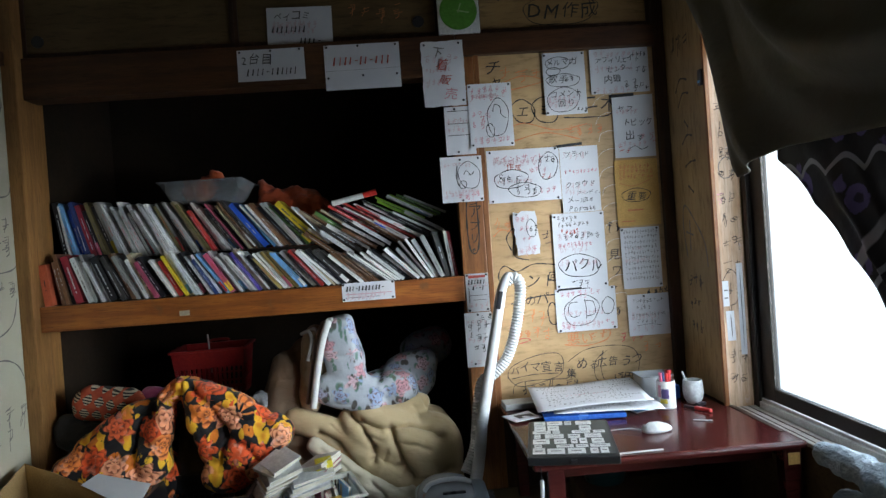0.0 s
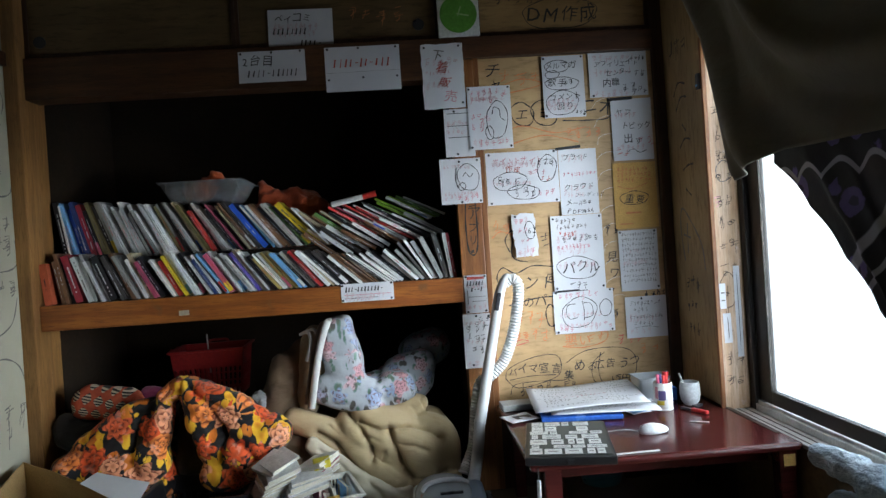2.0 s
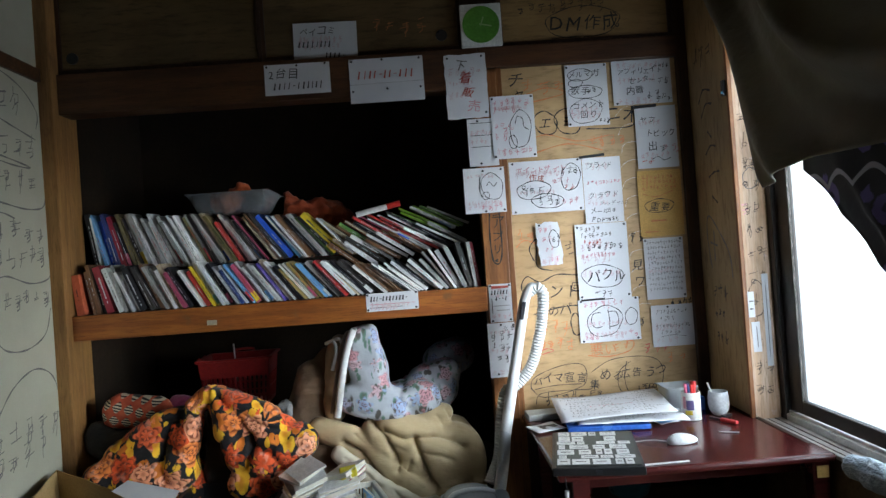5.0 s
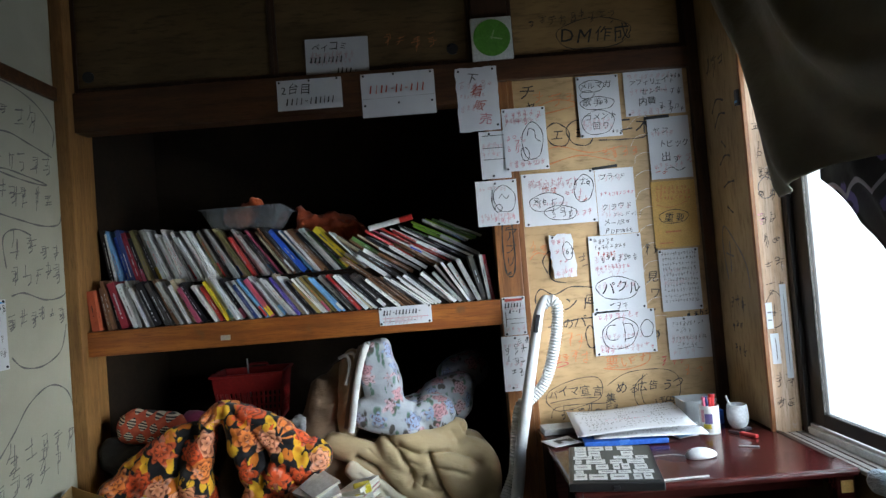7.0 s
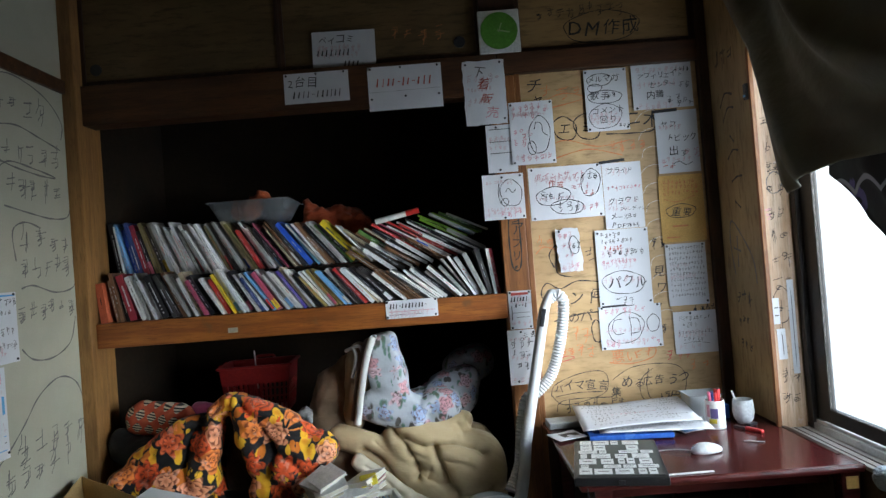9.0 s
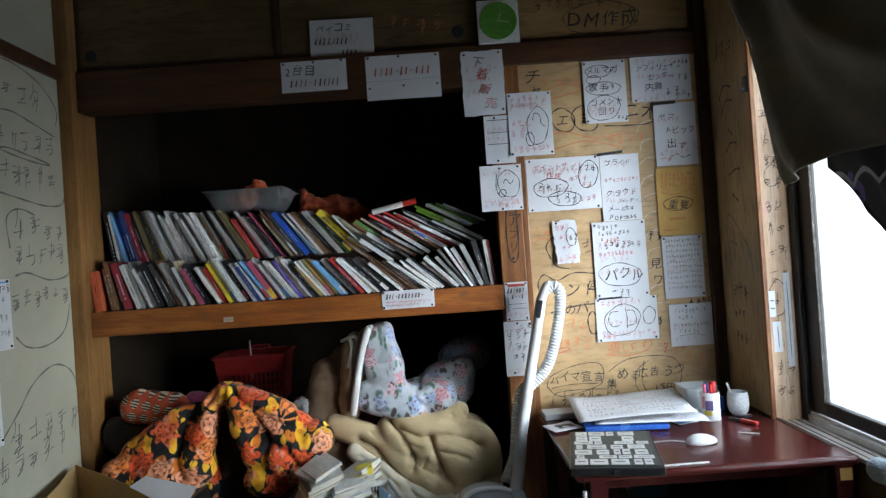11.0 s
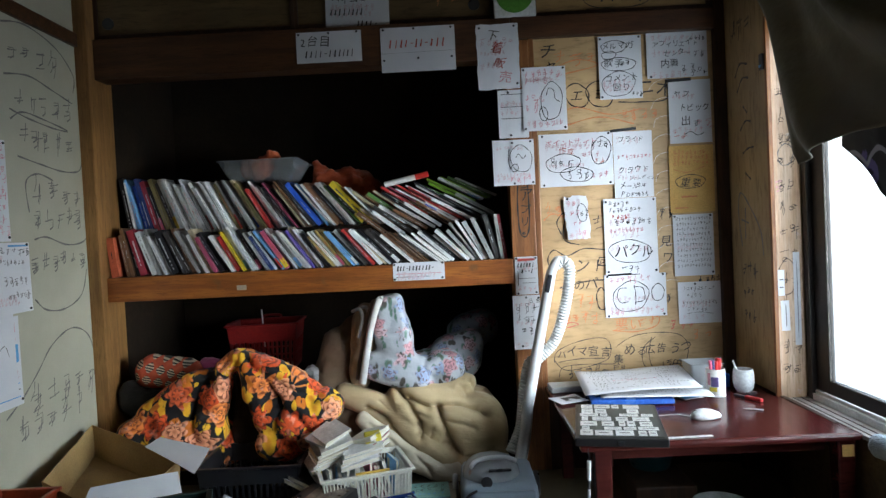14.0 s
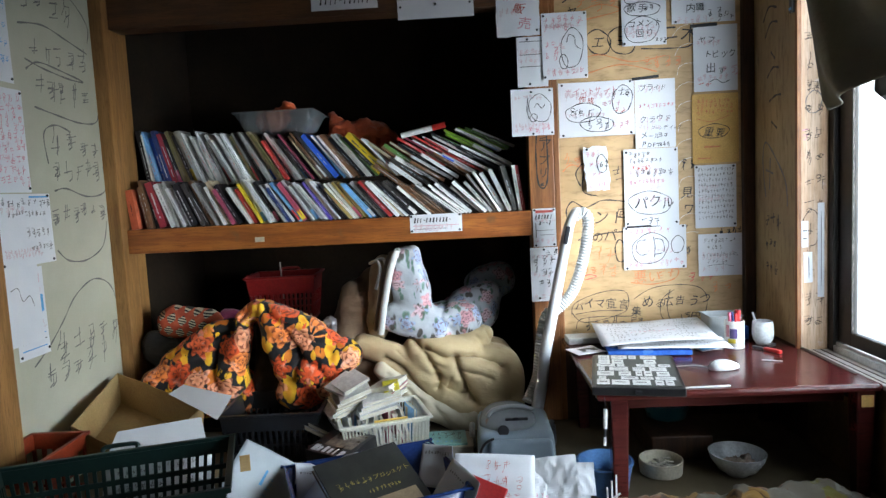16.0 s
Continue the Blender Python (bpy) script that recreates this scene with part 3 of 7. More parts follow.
# notes on the plaster wall: pairs along the wall, heights
note(-0.80, -0.61, 1.59, 2.00, XL, "large white sheet with faint blue writing on the plaster wall", [("s", INK_BLUE, 0.1, 0.9, 0.85 - 0.16 * i, 0.03) for i in range(5)], C4, seed=31, wall=FROM_LEFT)
note(-0.79, -0.575, 1.185, 1.57, XL, "white sheet densely written in red on the plaster wall", [("s", P, 0.06, 0.9, 0.92 - 0.1 * i, 0.036) for i in range(9)], C4, seed=32, wall=FROM_LEFT)
note(-0.79, -0.48, 0.91, 1.18, XL + 0.006, "white sheet with blue-black printed lines on the plaster wall", [("s", K, 0.1, 0.95, 0.88, 0.03), ("s", G, 0.2, 0.9, 0.72, 0.02), ("s", G, 0.5, 0.9, 0.45, 0.03), ("s", G, 0.55, 0.9, 0.25, 0.025), ("b", INK_BLUE, 0.6, 0.97, 0.94, 0.97)], C4, seed=33, wall=FROM_LEFT)
note(-0.74, -0.565, 0.56, 0.90, XL + 0.002, "printed leaflet with a blue picture block, pinned to the wall", [("b", INK_BLUE, 0.55, 0.92, 0.45, 0.72), ("b", P, 0.5, 0.85, 0.8, 0.95), ("b", INK_BLUE, 0.1, 0.9, 0.24, 0.255), ("b", G, 0.1, 0.9, 0.17, 0.185), ("b", INK_BLUE, 0.1, 0.9, 0.09, 0.105)], ((0.06, 0.04), (0.95, 0.06)), seed=34, wall=FROM_LEFT)
note(-0.80, -0.60, 0.62, 0.915, XL + 0.008, "plain white sheet with a grey squiggle on the plaster wall", [("l", G, [(0.2, 0.7), (0.4, 0.72), (0.5, 0.55), (0.7, 0.6), (0.8, 0.45)])], (), seed=35, wall=FROM_LEFT)

# writing straight on the board, the doors and the walls
BW, BH = 0.828, 1.654
PALE = plain("pale_arcs", (0.78, 0.72, 0.62), 0.5)
def bu(x): return (x - 0.604) / BW
def bv(z): return (z - 0.36) / BH
board_items = [("t", K, "チ", bu(0.625), bv(1.925), 0.075), ("t", K, "ャ", bu(0.66), bv(1.87), 0.05), ("t", K, "エ", bu(0.765), bv(1.72), 0.07), ("o", K, bu(0.80), bv(1.745), 0.065, 0.034), ("t", K, "ミ", bu(0.875), bv(1.725), 0.06), ("o", K, bu(0.905), bv(1.745), 0.075, 0.036),
    ("t", K, "ニ木", bu(1.08), bv(1.735), 0.075), ("l", K, [(bu(0.99), bv(1.705)), (bu(1.1), bv(1.70)), (bu(1.215), bv(1.71)), (bu(1.225), bv(1.80)), (bu(1.2), bv(1.83))]),
    ("s", INK_ORANGE, bu(0.70), bu(0.86), bv(1.93), 0.07), ("l", O, [(bu(0.66), bv(1.86)), (bu(0.8), bv(1.91)), (bu(0.9), bv(1.88)), (bu(0.7), bv(1.84))]), ("l", O, [(bu(0.7), bv(1.66)), (bu(0.8), bv(1.69)), (bu(0.95), bv(1.65)), (bu(1.1), bv(1.67))]), ("l", O, [(bu(0.75), bv(1.61)), (bu(0.9), bv(1.64)), (bu(1.06), bv(1.6))]),
    ("s", O, bu(1.0), bu(1.15), bv(1.64), 0.05), ("s", O, bu(0.63), bu(0.72), bv(1.22), 0.05), ("l", O, [(bu(0.62), bv(1.17)), (bu(0.66), bv(1.2)), (bu(0.72), bv(1.18))]),
    ("l", K, [(bu(0.66), bv(0.90)), (bu(0.63), bv(0.98)), (bu(0.66), bv(1.03)), (bu(0.72), bv(1.0)), (bu(0.80), bv(1.03)), (bu(0.90), bv(1.02))]), ("t", K, "メント", bu(0.69), bv(0.925), 0.066), ("t", K, "回", bu(0.855), bv(0.95), 0.05), ("t", K, "のパ", bu(0.745), bv(0.845), 0.055), ("l", K, [(bu(0.68), bv(0.85)), (bu(0.8), bv(0.875)), (bu(0.9), bv(0.88))]),
    ("l", K, [(bu(0.70), bv(1.10)), (bu(0.68), bv(1.16)), (bu(0.72), bv(1.2)), (bu(0.71), bv(1.08)), (bu(0.78), bv(1.05))]), ("s", K, bu(0.85), bu(0.90), bv(1.14), 0.06),
    ("t", K, "見", bu(1.155), bv(1.03), 0.055), ("t", K, "ワ", bu(1.165), bv(0.95), 0.055), ("s", K, bu(1.165), bu(1.2), bv(0.88), 0.04), ("s", K, bu(1.17), bu(1.22), bv(0.78), 0.05), ("s", K, bu(1.16), bu(1.2), bv(1.18), 0.045), ("s", K, bu(1.33), bu(1.42), bv(0.862), 0.03),
    ("o", K, bu(0.875), bv(0.79), 0.03, 0.03), ("s", O, bu(0.70), bu(0.84), bv(0.79), 0.06), ("l", R, [(bu(0.66), bv(0.655)), (bu(0.72), bv(0.685)), (bu(0.76), bv(0.675)), (bu(0.70), bv(0.66))], 0.005), ("s", O, bu(0.70), bu(0.86), bv(0.70), 0.045),
    ("t", O, "悪い", bu(0.93), bv(0.645), 0.055), ("s", O, bu(1.04), bu(1.10), bv(0.67), 0.05), ("l", O, [(bu(0.92), bv(0.64)), (bu(1.02), bv(0.628)), (bu(1.12), bv(0.65)), (bu(1.14), bv(0.69)), (bu(1.10), bv(0.70))]), ("s", R, bu(1.19), bu(1.28), bv(0.66), 0.05), ("s", O, bu(1.3), bu(1.4), bv(0.61), 0.05),
    ("l", K, [(bu(0.64), bv(0.50)), (bu(0.66), bv(0.555)), (bu(0.78), bv(0.60)), (bu(0.89), bv(0.60)), (bu(0.905), bv(0.53)), (bu(0.86), bv(0.49)), (bu(0.70), bv(0.46)), (bu(0.64), bv(0.51))], 0.004), ("t", K, "バイマ宣言", bu(0.655), bv(0.525), 0.050), ("l", K, [(bu(0.66), bv(0.5)), (bu(0.76), bv(0.512)), (bu(0.88), bv(0.51))], 0.004), ("t", K, "集", bu(0.915), bv(0.485), 0.052), ("t", K, "める", bu(0.965), bv(0.525), 0.050),
    ("t", K, "広告うつ", bu(1.065), bv(0.525), 0.050), ("t", K, "円", bu(1.185), bv(0.455), 0.048), ("s", K, bu(1.13), bu(1.18), bv(0.465), 0.04), ("l", K, [(bu(0.93), bv(0.56)), (bu(1.02), bv(0.61)), (bu(1.15), bv(0.62)), (bu(1.24), bv(0.60)), (bu(1.27), bv(0.54)), (bu(1.24), bv(0.46)), (bu(1.12), bv(0.44)), (bu(1.06), bv(0.47)), (bu(1.06), bv(0.55)), (bu(1.12), bv(0.60))], 0.004), ("s", K, bu(0.70), bu(0.98), bv(0.452), 0.046), ("l", K, [(bu(0.66), bv(0.43)), (bu(0.68), bv(0.475)), (bu(0.78), bv(0.485)), (bu(0.92), bv(0.48))], 0.004), ("l", K, [(bu(1.10), bv(0.60)), (bu(1.085), bv(0.53)), (bu(1.10), bv(0.46)), (bu(1.16), bv(0.44))], 0.004)]
# a column of short pale arcs down the board
for i in range(12):
    z = 1.75 - 0.085 * i
    board_items.append(("l", PALE, [(bu(1.13 + 0.01 * (i % 3)), bv(z)), (bu(1.16), bv(z + 0.035)), (bu(1.20), bv(z + 0.05)), (bu(1.235), bv(z + 0.045))], 0.0025))
marks(board, BW, BH, board_items, Matrix.Translation((0.604, 0.02, 0.36)) @ FACE, None, 0.0009, 40, 0.0068)
post_text = thing("post_inscription", "vertical black marker writing on the wooden post", "writing", "", "structure")
marks(post_text, 0.1, 0.3, [("s", K, 0.3, 0.7, 0.85, 0.05), ("t", K, "ア", 0.30, 0.60, 0.055), ("t", K, "プ", 0.30, 0.40, 0.055), ("t", K, "リ", 0.30, 0.22, 0.055), ("s", K, 0.35, 0.65, 0.08, 0.035), ("l", K, [(0.3, 0.95), (0.22, 0.5), (0.3, 0.1), (0.6, 0.05), (0.75, 0.3), (0.72, 0.9)])], Matrix.Translation((0.475, -0.005, 1.09)) @ FACE, None, 0.0009, 41, 0.0085)
doors_text = thing("door_inscription", "large black and faded red marker writing on the overhead doors", "writing", "", "structure")
marks(doors_text, 1.0, 0.5, [("t", K, "DM作成", 0.79, 0.10, 0.085), ("o", K, 0.95, 0.165, 0.19, 0.14), ("s", K, 0.65, 1.06, 0.325, 0.05), ("l", K, [(0.80, 0.02), (0.92, 0.03), (1.0, 0.02)], 0.004)], Matrix.Translation((0.06, 0.022, 2.13)) @ FACE, None, 0.0009, 42, 0.0045)
marks(doors_text, 1.0, 0.5, [("s", O, 0.02, 0.26, 0.24, 0.07)], Matrix.Translation((0.0, 0.022, 2.13)) @ FACE, None, 0.0009, 43, 0.005)
wall_text = thing("wall_inscription", "grey marker and pencil scribbles on the plaster wall", "writing", "", "structure")
def wv(z): return z / 2.0
def wu(y): return y + 0.8
wall_items = []
for z, y0, y1, s in ((1.93, -0.52, -0.2, 0.09), (1.75, -0.5, -0.15, 0.085), (1.60, -0.48, -0.1, 0.085), (1.39, -0.42, -0.12, 0.09), (1.27, -0.42, -0.08, 0.075), (1.10, -0.46, -0.12, 0.07), (0.56, -0.52, -0.06, 0.10), (0.47, -0.6, -0.2, 0.10)):
    wall_items.append(("s", G, wu(y0), wu(y1), wv(z), s))
for pts in (((-0.55, 2.03), (-0.4, 2.06), (-0.2, 2.02), (-0.08, 1.93), (-0.09, 1.85)), ((-0.55, 1.83), (-0.4, 1.855), (-0.25, 1.83), (-0.1, 1.80)), ((-0.53, 1.70), (-0.42, 1.68), (-0.25, 1.665), (-0.15, 1.67), (-0.3, 1.69), (-0.45, 1.70), (-0.53, 1.66)),
            ((-0.5, 1.52), (-0.35, 1.50), (-0.2, 1.485), (-0.08, 1.50), (-0.05, 1.56)), ((-0.45, 1.3), (-0.46, 1.42), (-0.38, 1.46), (-0.28, 1.44)), ((-0.43, 1.19), (-0.35, 1.20), (-0.2, 1.165), (-0.06, 1.19), (-0.06, 1.3)), ((-0.45, 0.95), (-0.38, 0.90), (-0.25, 0.89), (-0.12, 0.94), (-0.07, 1.05)),
            ((-0.66, 0.52), (-0.56, 0.58), (-0.46, 0.66), (-0.36, 0.75), (-0.22, 0.80), (-0.1, 0.76), (-0.05, 0.66), (-0.06, 0.56))):
    wall_items.append(("l", G, [(wu(y), wv(z)) for y, z in pts], 0.0085))
marks(wall_text, 1.0, 2.0, wall_items, Matrix.Translation((XL, -0.8, 0.0)) @ FROM_LEFT, None, 0.0009, 44, 0.0085)
strip_text = thing("strip_inscription", "faded dark strokes on the wall strip beside the window", "writing", "", "structure")
si = [("l", INK_FAINT, [(0.25, 0.80), (0.4, 0.83), (0.6, 0.82)], 0.011), ("l", INK_FAINT, [(0.3, 0.76), (0.45, 0.79), (0.62, 0.785)], 0.011), ("l", INK_FAINT, [(0.45, 0.72), (0.55, 0.70)], 0.011), ("l", INK_FAINT, [(0.35, 0.66), (0.5, 0.68), (0.65, 0.675)], 0.011), ("l", INK_FAINT, [(0.4, 0.60), (0.55, 0.61), (0.7, 0.61)], 0.011), ("l", INK_FAINT, [(0.45, 0.55), (0.6, 0.53)], 0.011),
      ("l", G, [(0.3, 0.36), (0.22, 0.45), (0.3, 0.50), (0.55, 0.46), (0.8, 0.40), (0.85, 0.34)], 0.011), ("l", G, [(0.3, 0.43), (0.5, 0.42)], 0.011), ("l", G, [(0.42, 0.46), (0.4, 0.38)], 0.011), ("s", INK_FAINT, 0.3, 0.6, 0.30, 0.05), ("s", INK_FAINT, 0.3, 0.6, 0.24, 0.04), ("s", INK_FAINT, 0.3, 0.6, 0.18, 0.04), ("s", INK_FAINT, 0.2, 0.6, 0.92, 0.07)]
marks(strip_text, 0.35, 1.7, si, Matrix.Translation((XR - 0.0075, -0.01, 0.4)) @ FROM_RIGHT, None, 0.0012, 45, 0.010)
marks(strip_text, 0.10, 1.5, [("s", INK_FAINT, 0.2, 0.7, 0.05 + 0.062 * i, 0.045) for i in range(13)] + [("s", P, 0.1, 0.5, 0.55, 0.05), ("o", G, 0.55, 0.63, 0.3, 0.03), ("o", INK_FAINT, 0.45, 0.3, 0.35, 0.05)], Matrix.Translation((1.49, -0.387, 0.44)) @ FACE, None, 0.0009, 46, 0.0045)
note(1.497, 1.523, 0.815, 0.92, -0.3875, "small white sticker on the window jamb", [("b", G, 0.2, 0.8, 0.3, 0.36), ("b", G, 0.2, 0.8, 0.6, 0.66)], (), seed=51, curl=0.0005, name="sticker", category="sticker")
note(1.507, 1.541, 0.672, 0.795, -0.3875, "white rectangular sticker on the window jamb", [("b", G, 0.5, 0.6, 0.1, 0.9)], (), seed=52, curl=0.0005, name="sticker", category="sticker", turn=1)
note(1.560, 1.586, 0.612, 0.99, -0.3875, "long white printed sticker strip on the window jamb", [("b", G, 0.45, 0.55, 0.05, 0.95)], (), seed=53, curl=0.0005, name="sticker", category="sticker")

# the clock
clock = thing("wall_clock", "square white wall clock with a plain green dial", "clock")
GREEN = surface("green_dial", (0.09, 0.28, 0.035), (0.12, 0.33, 0.05), 20, 90, 0.4)
WHITEP = plain("white_plastic", (0.74, 0.74, 0.73), 0.35)
boxed("case", (0.429, 0.621, -0.022, -0.0005, 2.113, 2.312), WHITEP, clock, "white plastic case", 0.004)
bm = bmesh.new()
bmesh.ops.create_cone(bm, cap_ends=True, segments=48, radius1=0.086, radius2=0.086, depth=0.004, matrix=Matrix.Translation((0.525, -0.0235, 2.214)) @ FACE)
part("dial", bm, GREEN, clock, "plain green dial")
DIALHAND = plain("pale_green_metal", (0.35, 0.5, 0.25), 0.4)
for ang, ln in ((-12, 0.05), (70, 0.036)):
    boxed("pointer", (-0.003, 0.003, -0.001, 0.001, -0.008, ln), DIALHAND, clock, "thin pale pointer", 0, Matrix.Translation((0.525, -0.0275, 2.214)) @ Matrix.Rotation(radians(90 - ang), 4, "Y"))

# ---- books on the closet shelf ----
HUES = dict(
    k=(0.018, 0.018, 0.022), d=(0.055, 0.05, 0.047), g=(0.40, 0.40, 0.38), w=(0.88, 0.88, 0.87), l=(0.76, 0.77, 0.77), r=(0.55, 0.05, 0.045), c=(0.36, 0.03, 0.05), o=(0.62, 0.13, 0.06),
    b=(0.04, 0.14, 0.66), a=(0.22, 0.50, 0.82), n=(0.03, 0.06, 0.20), y=(0.82, 0.60, 0.04), v=(0.22, 0.19, 0.08), e=(0.58, 0.48, 0.32), t=(0.20, 0.10, 0.05), p=(0.50, 0.10, 0.17), m=(0.13, 0.26, 0.07), i=(0.22, 0.40, 0.04), u=(0.14, 0.10, 0.45), h=(0.42, 0.30, 0.10))
COVERS = {k: surface("book_cover_" + k, c, tuple(x * 0.82 for x in c), 30, 150, 0.38, 0, 0.08, 0.12) for k, c in HUES.items()}
PAGES = surface("page_edges", (0.58, 0.53, 0.43), (0.66, 0.62, 0.52), 20, 400, 0.85, 0, 0.4)
brnd = random.Random(7)


def book(hue, thick, tall, deep, at, label, band=None):
    """A standing book: cover folded round a page block, printing on the spine; its spine faces -y."""
    ob = thing("book", label, "book", "books on the closet shelf")
    bm = bmesh.new()
    c = 0.0016
    block(bm, 0, thick, 0, c * 1.5, 0, tall)
    block(bm, 0, c, c * 1.5, deep, 0, tall)
    block(bm, thick - c, thick, c * 1.5, deep, 0, tall)
    part("cover", bm, COVERS[hue], ob)
    bm = bmesh.new()
    block(bm, c * 1.05, thick - c * 1.05, c * 1.6, deep - 0.003, 0.003, tall - 0.003)
    part("page_block", bm, PAGES, ob, "cream page edges")
    ink = PAPER if hue in "kdrcbnutm" else brnd.choice((INK, INK_GREY, INK_GREY, INK_RED))
    bm = bmesh.new()
    z, top = tall * brnd.uniform(0.1, 0.4), tall * brnd.uniform(0.55, 0.9)
    wide = thick * brnd.uniform(0.14, 0.26)
    mid = thick * brnd.uniform(0.42, 0.58)
    while z < top:
        s = brnd.choice((0.004, 0.005, 0.007, 0.009, 0.016))
        k = wide * brnd.uniform(0.5, 1.0)
        block(bm, mid - k / 2, mid + k / 2, -0.0006, -0.0001, z, z + s)
        z += s + brnd.choice((0.0015, 0.0015, 0.002, 0.012))
    tagged(part("title", bm, ink, ob), kind="stuff")
    if band:
        bm = bmesh.new()
        block(bm, 0.0002, thick - 0.0002, -0.0005, 0.0, tall * 0.04, tall * brnd.uniform(0.22, 0.35))
        part("band", bm, COVERS[band], ob, "coloured paper band")
    ob.matrix_world = at
    return ob


NAMES = dict(k="black", d="dark grey", g="grey", w="white", l="pale grey", r="red", c="crimson", o="orange-red", b="bright blue", a="light blue", n="navy", y="yellow", v="olive", e="cream", t="brown", p="pink", m="green", i="lime green", u="violet", h="ochre")


def lean_at(table, x):
    for (xa, la), (xb, lb) in zip(table, table[1:]):
        if x <= xb:
            return la + (lb - la) * (x - xa) / (xb - xa)
    return table[-1][1]


def row(books, x0, x1, z, y, leans, tall, word):
    """A row of books that lean on one another towards -x: each is named by its colour and its thickness."""
    sizes = [(b[0], float(b[1:])) for b in books.split()]
    books = [(h, t / k) for h, t in sizes for k in [2 if t >= 5 and h in "wlgdteah" else 1] for _ in range(k)]
    k = (x1 - x0) / sum(t for _, t in books)
    x = x0
    for hue, size in books:
        pitch = size * k
        a = lean_at(leans, x) + brnd.uniform(-2.0, 2.5)
        thick = min(0.034, pitch * math.cos(radians(a)) * brnd.uniform(0.74, 0.95))
        t = tall * brnd.choice((0.84, 0.9, 0.93, 0.96, 0.98, 1.0, 1.02, 1.05))
        zz = z if not callable(z) else z(x)
        m = Matrix.Translation((x, y + brnd.uniform(-0.018, 0.026), zz)) @ Matrix.Rotation(radians(-a), 4, "Y") @ Matrix.Rotation(radians(brnd.uniform(-3.0, 3.0)), 4, "Z")
        band = brnd.choice("rwyapb") if brnd.random() < 0.12 else None
        book(hue, thick, t, 0.125, m, NAMES[hue] + " paperback with a printed spine, leaning in the " + word + " row", band)
        x += pitch


row("o10 t6 k4 c9 w4 g6 l6 k8 d7 t4 g6 w3 e4 p4 k5 k4 w3 r5 y3 w4 l5 k4 w5 n3 w3 a5 p5 l5 g4 w6 u3 e4 w5 k3 h3 w5 h7 a6 k3 w4 k2 r5 l4 e3 w3 k4 d10 w4 t6 t5 d5 w5 w5 w4 k4 w3 w4 g4 w5 l4 g4 d4 g3 c3",
    -1.425, 0.450, 0.999, 0.022, ((-1.43, 6), (-1.27, 17), (-1.07, 25), (-0.6, 34), (-0.29, 39), (-0.03, 46), (0.14, 52), (0.23, 49), (0.30, 35), (0.365, 21), (0.42, 7), (0.45, 3)), 0.224, "front")
setting("shelf_riser", (-1.43, 0.46, 0.165, 0.34, 0.999, 1.195), CLOSET_SHADED, "dark wooden step behind the front row of books", 0.003, "shelf")
row("k5 w2 a6 b6 n4 c6 k4 v4 v3 d4 g8 w4 l5 g3 w5 l6 w4 g3 w5 l5 w5 v4 g5 d4 g6 e7 v4 r3 k3 w6 w4 l5 k3 p2 k3 e5 t5 d4 b8 a4 w5 t8 k4 w6 k3 m3 k4 y11 w6",
    -1.41, -0.13, 1.197, 0.172, ((-1.43, 8), (-1.2, 21), (-0.8, 29), (-0.45, 37), (-0.12, 44)), 0.272, "back")
# the heap that slopes at the row's end
row("t5 e4 t4 m6 e3 k4 w3 r5 p3 w3 r4 r3 w3 l3 k3 m4 i5 i4 w2 l3 i3 m4 g4", -0.12, 0.44, lambda x: 1.197 + 0.22 * max(0, (x + 0.08)), 0.175, ((-0.2, 46), (-0.05, 53), (0.15, 60), (0.44, 63)), 0.262, "upper")
row("t4 e3 w4 d4 w4 t4 w3 w4 t5 l4 r3 w4 k4 w3 g4", -0.12, 0.43, lambda x: 1.16 + 0.18 * (x - 0.1), 0.145, ((-0.12, 50), (0.1, 57), (0.44, 62)), 0.225, "sloping")

